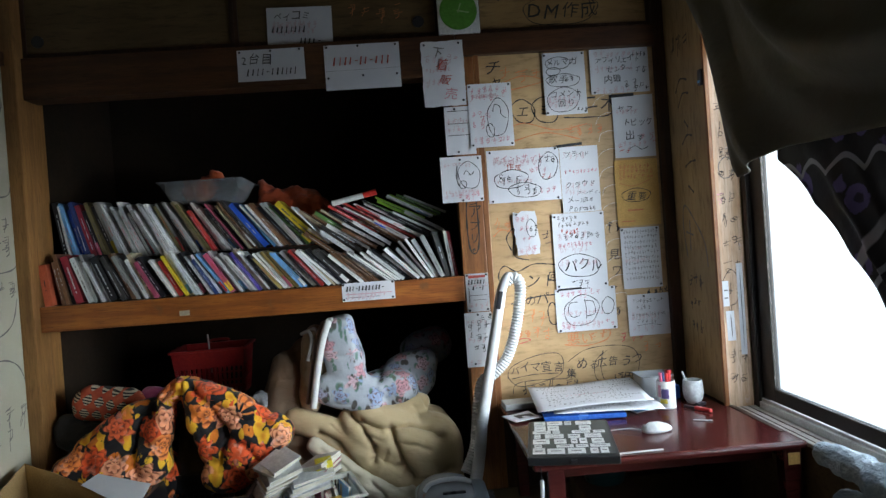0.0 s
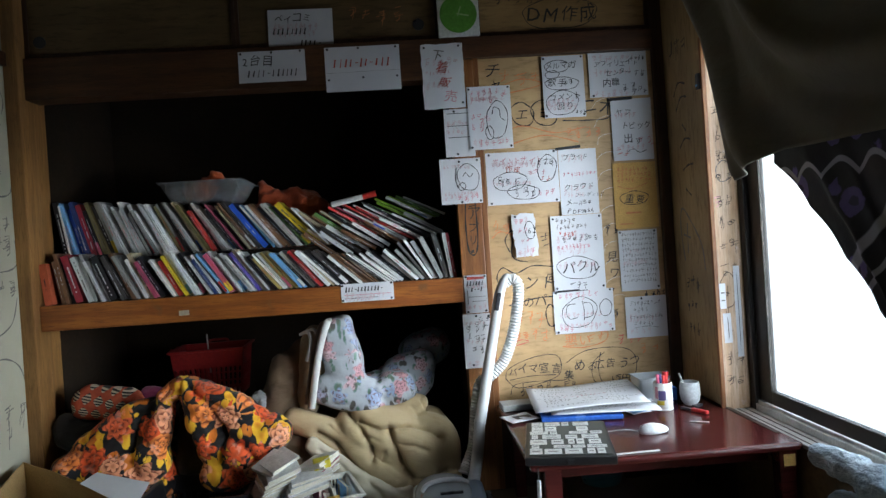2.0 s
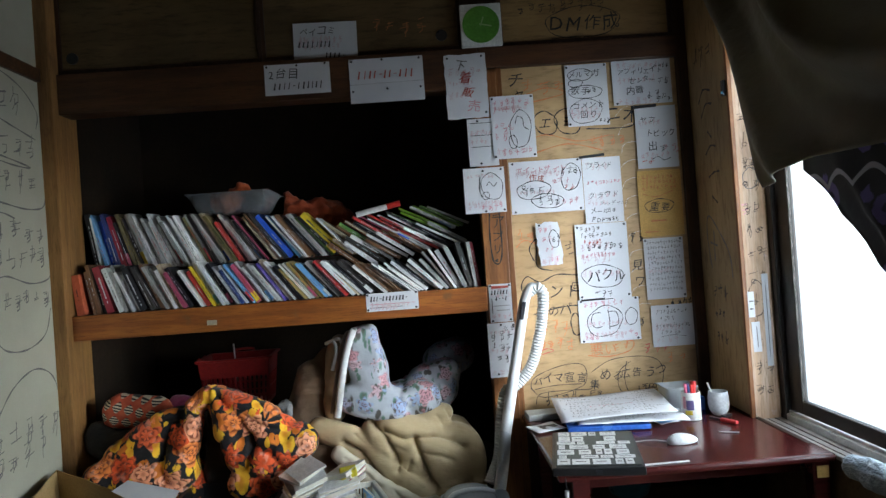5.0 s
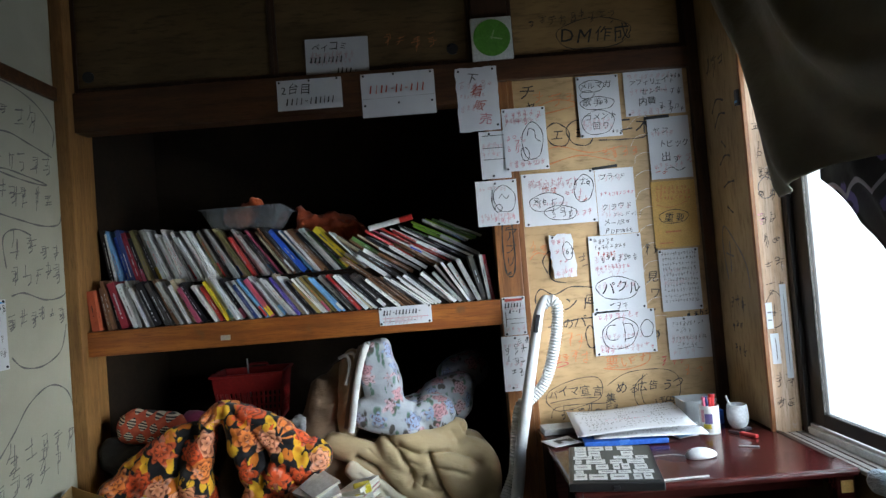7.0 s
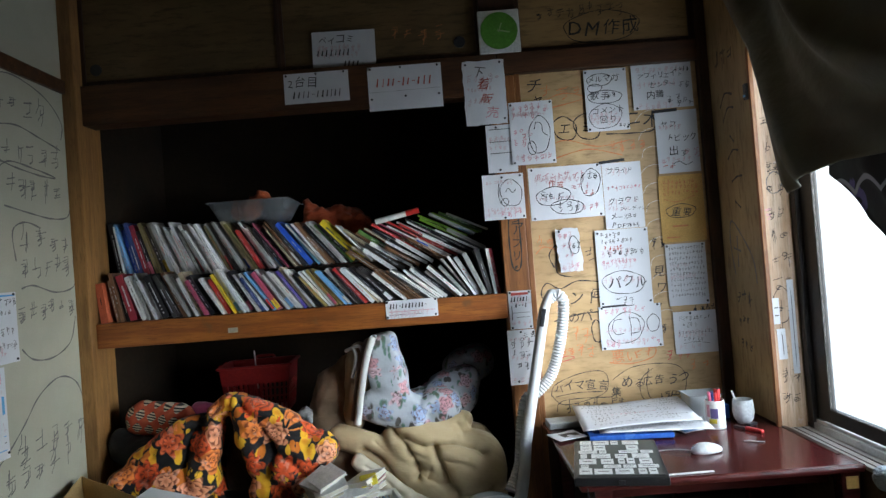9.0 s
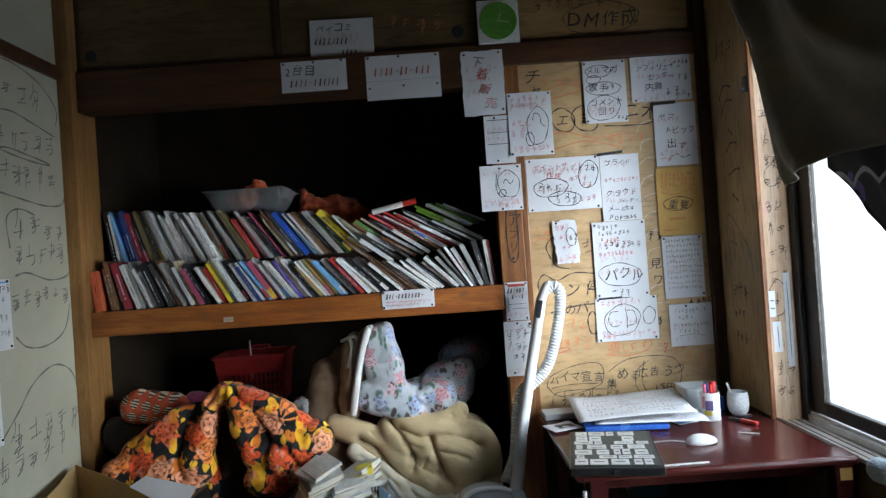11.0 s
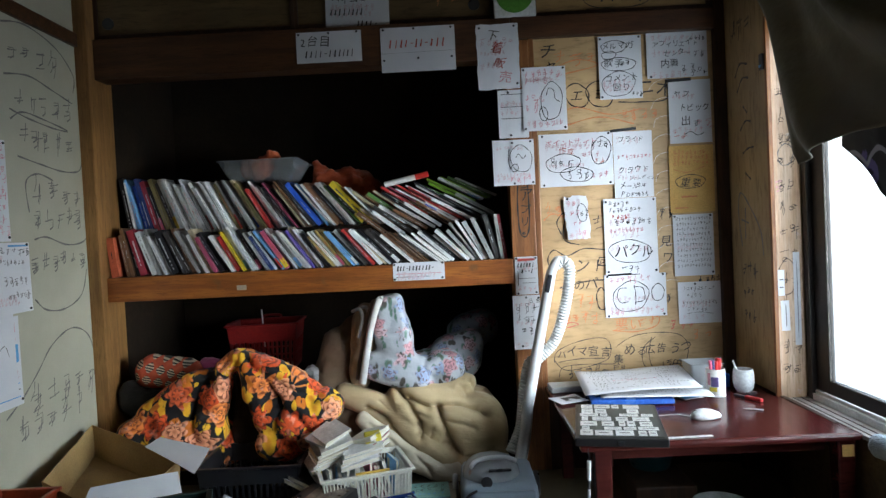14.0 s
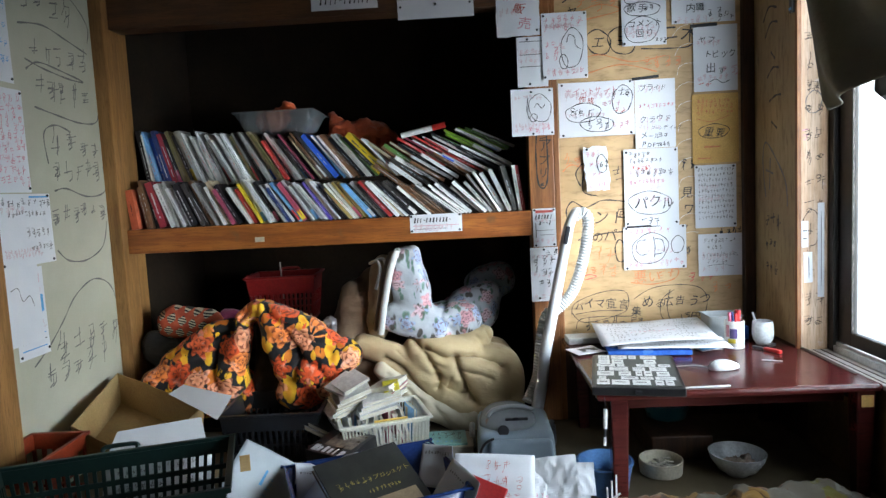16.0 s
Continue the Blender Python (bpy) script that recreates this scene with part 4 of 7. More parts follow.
# ---- bedding and baskets in the lower closet ----
def floral(name, ground, petals, leaf, scale=9.0, rough=0.8, sheen=0.2, cover=0.47, blur=0.04, lobes=5, ruffle=16.0):
    """Printed cloth: scattered flowers with lobed petals in three colours, and leaves between them."""
    m, n, l, p = graph(name)
    co = n.new("ShaderNodeTexCoord").outputs["Object"]
    warp = n.new("ShaderNodeTexNoise")
    warp.inputs["Scale"].default_value = 6
    l.new(co, warp.inputs["Vector"])
    add = n.new("ShaderNodeMix")
    add.data_type = "VECTOR"
    add.inputs[0].default_value = 0.06
    l.new(co, add.inputs[4])
    l.new(warp.outputs["Color"], add.inputs[5])
    co = add.outputs[1]
    def spots(s, lobes, size, off):
        mp = n.new("ShaderNodeMapping")
        mp.inputs["Location"].default_value = (off, off * 0.7, off * 1.3)
        l.new(co, mp.inputs[0])
        vo = n.new("ShaderNodeTexVoronoi")
        vo.inputs["Scale"].default_value = s
        vo.inputs["Randomness"].default_value = 0.8
        l.new(mp.outputs[0], vo.inputs["Vector"])
        d = n.new("ShaderNodeVectorMath")
        d.operation = "SUBTRACT"
        l.new(mp.outputs[0], d.inputs[0])
        l.new(vo.outputs["Position"], d.inputs[1])
        sp = n.new("ShaderNodeSeparateXYZ")
        l.new(d.outputs[0], sp.inputs[0])
        ang = math_node(n, l, "ARCTAN2", sp.outputs[0], sp.outputs[2])
        sc = n.new("ShaderNodeSeparateColor")
        l.new(vo.outputs["Color"], sc.inputs[0])
        wave = math_node(n, l, "SINE", math_node(n, l, "ADD", math_node(n, l, "MULTIPLY", ang, float(lobes)), math_node(n, l, "MULTIPLY", sc.outputs[1], 6.0)))
        rad = math_node(n, l, "ADD", math_node(n, l, "MULTIPLY", wave, 0.09), math_node(n, l, "ADD", math_node(n, l, "MULTIPLY", spot_noise(n, l, 45, 2), 0.14), size - 0.07))
        dist = vo.outputs["Distance"]
        gap = math_node(n, l, "SUBTRACT", rad, dist)
        return ramp(n, l, gap, -blur * 0.5, blur), dist, sc.outputs[0], ang
    col = ground
    flat = co
    for turn, off in ((35, 3.1), (-50, 7.7)):
        lay = n.new("ShaderNodeMapping")
        lay.inputs["Rotation"].default_value = (0, radians(turn), 0)
        lay.inputs["Scale"].default_value = (1.0, 1.0, 0.5)
        l.new(flat, lay.inputs[0])
        co = lay.outputs[0]
        leaf_mask, ld, lr, _ = spots(scale * 1.7, 2, cover * 0.68, off)
        vein = mixed(n, l, ramp(n, l, ld, 0.30, 0.05), leaf, tuple(c * k for c, k in zip(leaf, (0.85, 0.55, 0.5))))
        vein = mixed(n, l, ramp(n, l, lr, 0.62, 0.7), vein, tuple(c * k for c, k in zip(leaf, (0.75, 0.35, 0.4))))
        col = mixed(n, l, leaf_mask, col, vein)
    co = flat
    fm, fd, fr, fa = spots(scale, lobes, cover, 0.0)
    hue = mixed(n, l, ramp(n, l, fr, 0.30, 0.36), petals[0], petals[1])
    hue = mixed(n, l, ramp(n, l, fr, 0.68, 0.74), hue, petals[2])
    # rings of overlapping petals, each bright at its tip and dark at its root
    wob = math_node(n, l, "MULTIPLY", math_node(n, l, "SUBTRACT", spot_noise(n, l, scale * 5.0, 3), 0.5), ruffle * 0.05)
    rings = math_node(n, l, "ADD", math_node(n, l, "MULTIPLY", fd, 3.4 / cover), wob)
    index = math_node(n, l, "FLOOR", rings)
    within = math_node(n, l, "FRACT", rings)
    lobe = math_node(n, l, "ABSOLUTE", math_node(n, l, "SINE", math_node(n, l, "ADD", math_node(n, l, "MULTIPLY", fa, lobes * 0.5), math_node(n, l, "ADD", math_node(n, l, "MULTIPLY", index, 1.57), math_node(n, l, "MULTIPLY", fr, 9.0)))))
    edge = math_node(n, l, "SUBTRACT", math_node(n, l, "ADD", math_node(n, l, "MULTIPLY", lobe, 0.62), 0.38), within)
    shade = math_node(n, l, "MULTIPLY", ramp(n, l, edge, 0.10, -0.06), 0.85)
    root = math_node(n, l, "MULTIPLY", ramp(n, l, within, 0.45, 0.0), 0.5)
    hue = mixed(n, l, root, hue, tuple(c * 0.45 for c in petals[1]))
    hue = mixed(n, l, shade, hue, tuple(c * 0.22 for c in petals[1]))
    pale = tuple(min(1.0, c * 0.55 + 0.42) for c in petals[0])
    hue = mixed(n, l, math_node(n, l, "MULTIPLY", ramp(n, l, spot_noise(n, l, scale * 2.2, 3), 0.54, 0.70), 0.32), hue, pale)
    col = mixed(n, l, fm, col, hue)
    l.new(col, p.inputs["Base Color"])
    p.inputs["Roughness"].default_value = rough
    p.inputs["Sheen Weight"].default_value = sheen
    a = spot_noise(n, l, 14, 5)
    relief(n, l, p, a, 0.5, 0.02)
    return m


def cloth(name, c1, c2, fold=9.0, strength=0.6, rough=0.85, stain=None):
    m, n, l, p = graph(name)
    big = spot_noise(n, l, 4, 5)
    col = mixed(n, l, ramp(n, l, big, 0.3, 0.7), c1, c2)
    if stain:
        col = mixed(n, l, ramp(n, l, spot_noise(n, l, 7, 5), 0.58, 0.72), col, stain)
    l.new(col, p.inputs["Base Color"])
    p.inputs["Roughness"].default_value = rough
    p.inputs["Sheen Weight"].default_value = 0.15
    relief(n, l, p, spot_noise(n, l, fold, 5, (1, 1, 1.8), 0.6), strength, 0.02)
    return m


def heap(name, spans, material, parent=None, label="", voxel=0.013, smooth=6, swell=0.016, size=0.11, crease=0.006, folds=(), lobes=(), creases=()):
    """Soft bedding: rolls and lumps melted into one skin, slackened, then laid in folds: round crests, sharp creases.
    folds: (direction across the folds, spacing, height, wander)."""
    bm = bmesh.new()
    for a, b, r0, r1, *flat in spans:
        a, b = Vector(a), Vector(b)
        f = flat[0] if flat else (1, 1, 1)
        steps = max(1, int((b - a).length / (min(r0, r1) * 0.4)))
        for i in range(steps + 1):
            s = i / steps
            bmesh.ops.create_icosphere(bm, subdivisions=2, radius=r0 + (r1 - r0) * s, matrix=Matrix.Translation(a.lerp(b, s)) @ Matrix.Diagonal((*f, 1)))
    for centre, radii, slope, *square in lobes:
        k = square[0] if square else 0.8
        made = bmesh.ops.create_icosphere(bm, subdivisions=4, radius=1.0)["verts"]
        turn = Matrix.Translation(centre) @ Matrix.Rotation(radians(-slope), 4, "Y") @ Matrix.Diagonal((*radii, 1))
        for v in made:
            v.co = turn @ Vector([math.copysign(abs(c) ** k, c) for c in v.co])
    rough = part("skin", bm, material, None, "", False)
    md = rough.modifiers.new("skin", "REMESH")
    md.mode, md.voxel_size, md.use_smooth_shade = "VOXEL", voxel, True
    md = rough.modifiers.new("slack", "SMOOTH")
    md.factor, md.iterations = 0.5, smooth
    me = bpy.data.meshes.new_from_object(rough.evaluated_get(bpy.context.evaluated_depsgraph_get()))
    bpy.data.objects.remove(rough)
    me.name = name
    moved = []
    for v in me.vertices:
        p, n = v.co.copy(), v.normal.copy()
        k = swell * noise.noise(p / size) + crease * noise.noise(p / (size * 0.33) + Vector((3, 1, 7)))
        for d, gap, high, wander in folds:
            w = noise.noise(p * 2.6 + Vector((gap * 50, 0, 0))) * wander + 0.25 * wander * noise.noise(p * 8.0)
            ph = (Vector(d).dot(p) / gap + w) * math.pi
            mask = 0.45 + 0.55 * noise.noise(p * 5.0 + Vector((0, gap * 90, 2)))
            k += high * (abs(math.sin(ph)) ** 0.7 - 0.6) * max(0.25, min(1.0, mask + 0.4))
        if n.y < 0.4:
            for line, deep, wide in creases:
                near = 9.0
                for (xa, za), (xb, zb) in zip(line, line[1:]):
                    ux, uz = xb - xa, zb - za
                    s = max(0.0, min(1.0, ((p.x - xa) * ux + (p.z - za) * uz) / (ux * ux + uz * uz)))
                    near = min(near, math.hypot(p.x - xa - ux * s, p.z - za - uz * s))
                near += 0.006 * noise.noise(p * 30)
                k -= deep * math.exp(-max(0.0, near) / wide)
        moved.append(p + n * k)
    for v, c in zip(me.vertices, moved):
        v.co = c
    for p in me.polygons:
        p.use_smooth = True
    ob = new(name, me)
    if parent is not None:
        ob.parent = parent
    if label:
        tagged(ob, label)
    return ob


def tube(name, pts, radius, material, parent=None, label="", ribs=0, closed=False, sides=14, amount=0.18):
    """A hose or cord through points; ribs: rings per metre."""
    pts = [Vector(p) for p in pts]
    path = []
    for i in range(len(pts) - 1):
        p0, p1, p2, p3 = pts[max(i - 1, 0)], pts[i], pts[i + 1], pts[min(i + 2, len(pts) - 1)]
        k = max(6, int((p2 - p1).length * (ribs * 4 if ribs else 60)))
        for j in range(k):
            s = j / k
            path.append(0.5 * (2 * p1 + (p2 - p0) * s + (2 * p0 - 5 * p1 + 4 * p2 - p3) * s * s + (3 * p1 - p0 - 3 * p2 + p3) * s ** 3))
    path.append(pts[-1])
    bm = bmesh.new()
    rings, run, ref = [], 0.0, Vector((0.3, 1, 0.2)).normalized()
    for i, p in enumerate(path):
        d = (path[min(i + 1, len(path) - 1)] - path[max(i - 1, 0)]).normalized()
        if i:
            run += (p - path[i - 1]).length
        u = (ref - d * ref.dot(d)).normalized()
        v = d.cross(u)
        r = radius(i / (len(path) - 1)) if callable(radius) else radius
        if ribs:
            r *= 1 - amount * (0.5 + 0.5 * math.cos(run * ribs * 2 * math.pi))
        rings.append([bm.verts.new(p + (u * math.cos(2 * math.pi * k / sides) + v * math.sin(2 * math.pi * k / sides)) * r) for k in range(sides)])
    for a, b in zip(rings, rings[1:]):
        for k in range(sides):
            bm.faces.new((a[k], a[(k + 1) % sides], b[(k + 1) % sides], b[k]))
    bm.faces.new(rings[0][::-1])
    bm.faces.new(rings[-1])
    return part(name, bm, material, parent, label, True)


def basket(name, label, w, d, h, at, material, bars=16, tiers=4, taper=0.9, solid=0.0, group="", handle=False, wall=0.006, rib=0.004, stave=0.2):
    """A plastic basket with slotted sides. Origin: the middle of its base."""
    ob = thing(name, label, "basket", group)
    def side(length, low, horizontal_offset, rot):
        bm = bmesh.new()
        def strip(s0, s1, z0, z1, t=wall):
            lo0, lo1 = 1 - (1 - low) * (1 - z0 / h), 1 - (1 - low) * (1 - z1 / h)
            o0, o1 = horizontal_offset * lo0, horizontal_offset * lo1
            vs = [bm.verts.new(v) for v in ((s0 * length * lo0, -o0, z0), (s1 * length * lo0, -o0, z0), (s1 * length * lo0, -o0 + t, z0), (s0 * length * lo0, -o0 + t, z0),
                                            (s0 * length * lo1, -o1, z1), (s1 * length * lo1, -o1, z1), (s1 * length * lo1, -o1 + t, z1), (s0 * length * lo1, -o1 + t, z1))]
            for f in ((0, 3, 2, 1), (4, 5, 6, 7), (0, 1, 5, 4), (1, 2, 6, 5), (2, 3, 7, 6), (3, 0, 4, 7)):
                bm.faces.new([vs[i] for i in f])
        z0 = h * 0.08
        zt = h * (0.90 - solid)
        strip(-0.5, 0.5, 0, z0)
        strip(-0.5, 0.5, zt, h * 0.97)
        for i in range(1, tiers):
            z = z0 + (zt - z0) * i / tiers
            strip(-0.5, 0.5, z - rib, z + rib)
        for i in range(bars + 1):
            s = -0.5 + i / bars
            strip(max(s - stave / bars, -0.5), min(s + stave / bars, 0.5), z0, zt, wall * 0.9)
        bmesh.ops.transform(bm, matrix=Matrix.Rotation(radians(rot), 4, "Z"), verts=bm.verts)
        part("side_grille", bm, material, ob)
    side(w, taper, d / 2, 0)
    side(w, taper, d / 2, 180)
    side(d, taper, w / 2, 90)
    side(d, taper, w / 2, -90)
    bm = bmesh.new()
    block(bm, -w * taper / 2, w * taper / 2, -d * taper / 2, d * taper / 2, 0.0, 0.005)
    part("base", bm, material, ob)
    bm = bmesh.new()
    for a, b, c, e in ((-w / 2 - 0.012, w / 2 + 0.012, -d / 2 - 0.012, -d / 2 + 0.006), (-w / 2 - 0.012, w / 2 + 0.012, d / 2 - 0.006, d / 2 + 0.012), (-w / 2 - 0.012, -w / 2 + 0.006, -d / 2 + 0.006, d / 2 - 0.006), (w / 2 - 0.006, w / 2 + 0.012, -d / 2 + 0.006, d / 2 - 0.006)):
        block(bm, a, b, c, e, h * 0.955, h)
    soften(bm, 0.003, 2)
    part("rim", bm, material, ob)
    if handle:
        tube("handle", [(-w / 2 - 0.008, -0.06, h), (-w / 2 - 0.03, -0.04, h - 0.02), (-w / 2 - 0.03, 0.04, h - 0.02), (-w / 2 - 0.008, 0.06, h)], 0.008, material, ob, "folded carrying handle")
        tube("handle", [(-0.05, d / 2 + 0.01, h), (-0.04, d / 2 + 0.015, h + 0.012), (0.04, d / 2 + 0.015, h + 0.012), (0.05, d / 2 + 0.01, h)], 0.007, material, ob, "carrying handle")
    ob.matrix_world = at
    return ob


FLOWERS = floral("black_floral_print", (0.010, 0.008, 0.010), ((0.92, 0.38, 0.20), (0.84, 0.10, 0.015), (0.92, 0.26, 0.05)), (0.92, 0.50, 0.02), 9.0, 0.8, 0.1, 0.53, 0.03, 7, 8.0)
ROSES = floral("pale_rose_print", (0.37, 0.39, 0.42), ((0.52, 0.24, 0.26), (0.58, 0.38, 0.40), (0.26, 0.35, 0.52)), (0.10, 0.19, 0.14), 13.0, 0.8, 0.1, 0.46, 0.10)
BEIGE = cloth("beige_quilt_cotton", (0.45, 0.335, 0.175), (0.53, 0.40, 0.23), 9, 0.5, 0.7, (0.44, 0.31, 0.15))
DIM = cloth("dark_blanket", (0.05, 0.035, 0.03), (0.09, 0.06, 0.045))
BROWN = cloth("brown_blanket", (0.20, 0.13, 0.08), (0.27, 0.18, 0.11))
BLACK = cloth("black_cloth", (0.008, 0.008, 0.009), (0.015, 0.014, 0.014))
HEM = cloth("white_binding", (0.50, 0.50, 0.48), (0.58, 0.57, 0.54), 30, 0.3)
ORANGE = cloth("orange_cloth", (0.55, 0.09, 0.02), (0.62, 0.14, 0.03), 20, 0.6)
MAGENTA = cloth("magenta_cloth", (0.16, 0.015, 0.05), (0.22, 0.02, 0.07))

floral_futon = thing("floral_futon", "black quilt with orange and yellow flowers, bunched up", "futon")
heap("cover", [((-1.22, -0.05, 0.22), (-0.95, -0.03, 0.2), 0.12, 0.12)], FLOWERS, floral_futon, "black cotton printed with orange and yellow flowers", 0.008, 7, 0.014, 0.13, 0.004, (((0.5, 0.3, 0.8), 0.10, 0.007, 0.9), ((-0.8, 0.2, 0.5), 0.06, 0.004, 1.0)),
    [((-1.08, -0.10, 0.40), (0.25, 0.10, 0.12), 30), ((-0.915, -0.13, 0.40), (0.22, 0.08, 0.055), 79), ((-1.06, -0.15, 0.29), (0.20, 0.10, 0.12), 12), ((-1.25, -0.14, 0.30), (0.11, 0.09, 0.08), 20), ((-0.85, -0.11, 0.595), (0.085, 0.06, 0.05), 38), ((-0.775, -0.12, 0.615), (0.065, 0.06, 0.042), -12),
     ((-0.60, -0.12, 0.48), (0.24, 0.10, 0.09), -32), ((-0.70, -0.13, 0.40), (0.20, 0.08, 0.055), 108), ((-0.55, -0.14, 0.33), (0.15, 0.10, 0.13), -40), ((-0.43, -0.13, 0.38), (0.085, 0.09, 0.085), -40), ((-0.62, -0.14, 0.23), (0.11, 0.09, 0.08), 0), ((-0.80, -0.14, 0.632), (0.045, 0.035, 0.03), 20)],
    [([(-0.86, 0.60), (-0.97, 0.50), (-1.0, 0.40), (-0.98, 0.28)], 0.035, 0.022), ([(-1.0, 0.40), (-1.12, 0.36), (-1.25, 0.33)], 0.028, 0.02), ([(-0.93, 0.56), (-1.08, 0.47), (-1.22, 0.42)], 0.02, 0.018), ([(-0.75, 0.62), (-0.66, 0.52), (-0.62, 0.42), (-0.64, 0.30)], 0.035, 0.022), ([(-0.62, 0.42), (-0.52, 0.36), (-0.47, 0.27)], 0.028, 0.02), ([(-0.68, 0.57), (-0.55, 0.48), (-0.42, 0.45)], 0.018, 0.016), ([(-0.79, 0.66), (-0.80, 0.60)], 0.02, 0.012)])
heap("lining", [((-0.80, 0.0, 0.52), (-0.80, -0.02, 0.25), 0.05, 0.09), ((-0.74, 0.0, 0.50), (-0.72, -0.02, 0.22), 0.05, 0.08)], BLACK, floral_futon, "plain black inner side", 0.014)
# added black bulk that stands in for shade between the quilt's folds
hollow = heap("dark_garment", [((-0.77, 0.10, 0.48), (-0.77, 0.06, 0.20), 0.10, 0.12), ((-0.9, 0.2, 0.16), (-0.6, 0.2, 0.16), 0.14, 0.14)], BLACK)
tagged(hollow, "black filling added for the shade in the floral quilt's hollow", "cloth")
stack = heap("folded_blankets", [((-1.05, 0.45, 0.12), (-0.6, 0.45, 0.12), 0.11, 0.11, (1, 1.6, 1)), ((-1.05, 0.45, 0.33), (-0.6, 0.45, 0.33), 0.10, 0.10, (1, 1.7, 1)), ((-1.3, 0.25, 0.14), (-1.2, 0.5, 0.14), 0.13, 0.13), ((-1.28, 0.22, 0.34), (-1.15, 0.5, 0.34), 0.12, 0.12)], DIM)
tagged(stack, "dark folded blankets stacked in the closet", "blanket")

# cushion cover with striped lozenges
def lozenge_cloth():
    m, n, l, p = graph("orange_striped_lozenges")
    co = n.new("ShaderNodeTexCoord")
    mp = n.new("ShaderNodeMapping")
    mp.inputs["Rotation"].default_value = (0, radians(32), 0)
    mp.inputs["Scale"].default_value = (25, 25, 25)
    l.new(co.outputs["Object"], mp.inputs[0])
    sp = n.new("ShaderNodeSeparateXYZ")
    l.new(mp.outputs[0], sp.inputs[0])
    cells = math_node(n, l, "MULTIPLY", math_node(n, l, "SINE", math_node(n, l, "MULTIPLY", sp.outputs[0], 3.14)), math_node(n, l, "SINE", math_node(n, l, "MULTIPLY", sp.outputs[2], 3.14)))
    stripes = math_node(n, l, "SINE", math_node(n, l, "MULTIPLY", math_node(n, l, "ADD", sp.outputs[0], sp.outputs[2]), 16.0))
    bars = mixed(n, l, ramp(n, l, stripes, -0.15, 0.15), (0.03, 0.03, 0.03), (0.62, 0.55, 0.42))
    red = mixed(n, l, ramp(n, l, spot_noise(n, l, 30, 3), 0.3, 0.7), (0.50, 0.07, 0.03), (0.60, 0.12, 0.05))
    l.new(mixed(n, l, ramp(n, l, cells, 0.05, 0.12), red, bars), p.inputs["Base Color"])
    p.inputs["Roughness"].default_value = 0.85
    relief(n, l, p, spot_noise(n, l, 16, 4), 0.4, 0.01)
    return m
cushion = heap("patterned_cushion", [((-1.33, 0.08, 0.535), (-1.18, 0.06, 0.515), 0.085, 0.085, (1.05, 1.1, 1)), ((-1.2, 0.06, 0.50), (-1.08, 0.06, 0.455), 0.08, 0.05, (1, 1.1, 1))], lozenge_cloth(), None, "", 0.012, 6, 0.012)
cushion.matrix_world = pose(0.05, 0.0, 0.0)
tagged(cushion, "orange cushion with black-and-cream striped lozenges on dark blankets", "cushion")
wrap = heap("magenta_wrap", [((-1.08, 0.2, 0.52), (-0.98, 0.22, 0.5), 0.05, 0.05)], MAGENTA)
tagged(wrap, "crumpled dark magenta cloth beside the cushion", "cloth")
bag = heap("black_bag", [((-1.38, 0.06, 0.42), (-1.25, 0.0, 0.38), 0.08, 0.08)], BLACK)
tagged(bag, "black plastic bag squeezed under the cushion", "bag")

RED_PLASTIC = surface("red_plastic", (0.24, 0.014, 0.014), (0.30, 0.02, 0.018), 8, 90, 0.35, 0, 0.1)
basket("red_basket", "red plastic shopping basket with slotted sides on folded blankets", 0.37, 0.28, 0.26, pose(-0.865, 0.56, 0.435, 0, 0, 4), RED_PLASTIC, 14, 2, 0.86, 0.28, "", True)
stick = tube("white_stick", [(-0.865, 0.5, 0.56), (-0.870, 0.49, 0.765)], 0.004, WHITEP)
tagged(stick, "thin white stick standing in the red basket", "stick")

# rose-print quilt folded over, with a white bound edge
rose = thing("rose_futon", "folded pale quilt with a rose print and white edges", "futon")
heap("cover", [((0.02, 0.2, 0.46), (0.2, 0.28, 0.50), 0.10, 0.12)], ROSES, rose, "pale rose-printed cotton cover", 0.008, 8, 0.010, 0.12, 0.003, (((0.6, 0.2, 0.75), 0.09, 0.004, 1.1),),
    [((-0.118, 0.06, 0.735), (0.115, 0.085, 0.066), 98, 0.4), ((-0.112, 0.06, 0.62), (0.16, 0.095, 0.090), 98, 0.5), ((-0.095, 0.05, 0.50), (0.17, 0.095, 0.085), -14, 0.6), ((0.06, 0.10, 0.480), (0.16, 0.10, 0.085), 8, 0.75), ((0.19, 0.30, 0.54), (0.14, 0.11, 0.085), 14, 0.8), ((0.27, 0.50, 0.60), (0.14, 0.13, 0.10), 14)],
    [([(0.045, 0.58), (0.03, 0.52), (0.07, 0.46)], 0.016, 0.018), ([(-0.04, 0.70), (-0.10, 0.675), (-0.17, 0.68)], 0.009, 0.010), ([(0.0, 0.50), (-0.08, 0.455), (-0.16, 0.46)], 0.012, 0.012), ([(-0.01, 0.61), (-0.07, 0.575)], 0.009, 0.009)])
heap("inner_layer", [], cloth("tan_lining", (0.30, 0.22, 0.13), (0.38, 0.29, 0.18)), rose, "tan folded inner layer", 0.009, 3, 0.008, 0.1, 0.003, (), [((-0.25, 0.07, 0.68), (0.14, 0.06, 0.07), 80, 0.7), ((-0.27, 0.08, 0.56), (0.16, 0.06, 0.06), 80, 0.7)])
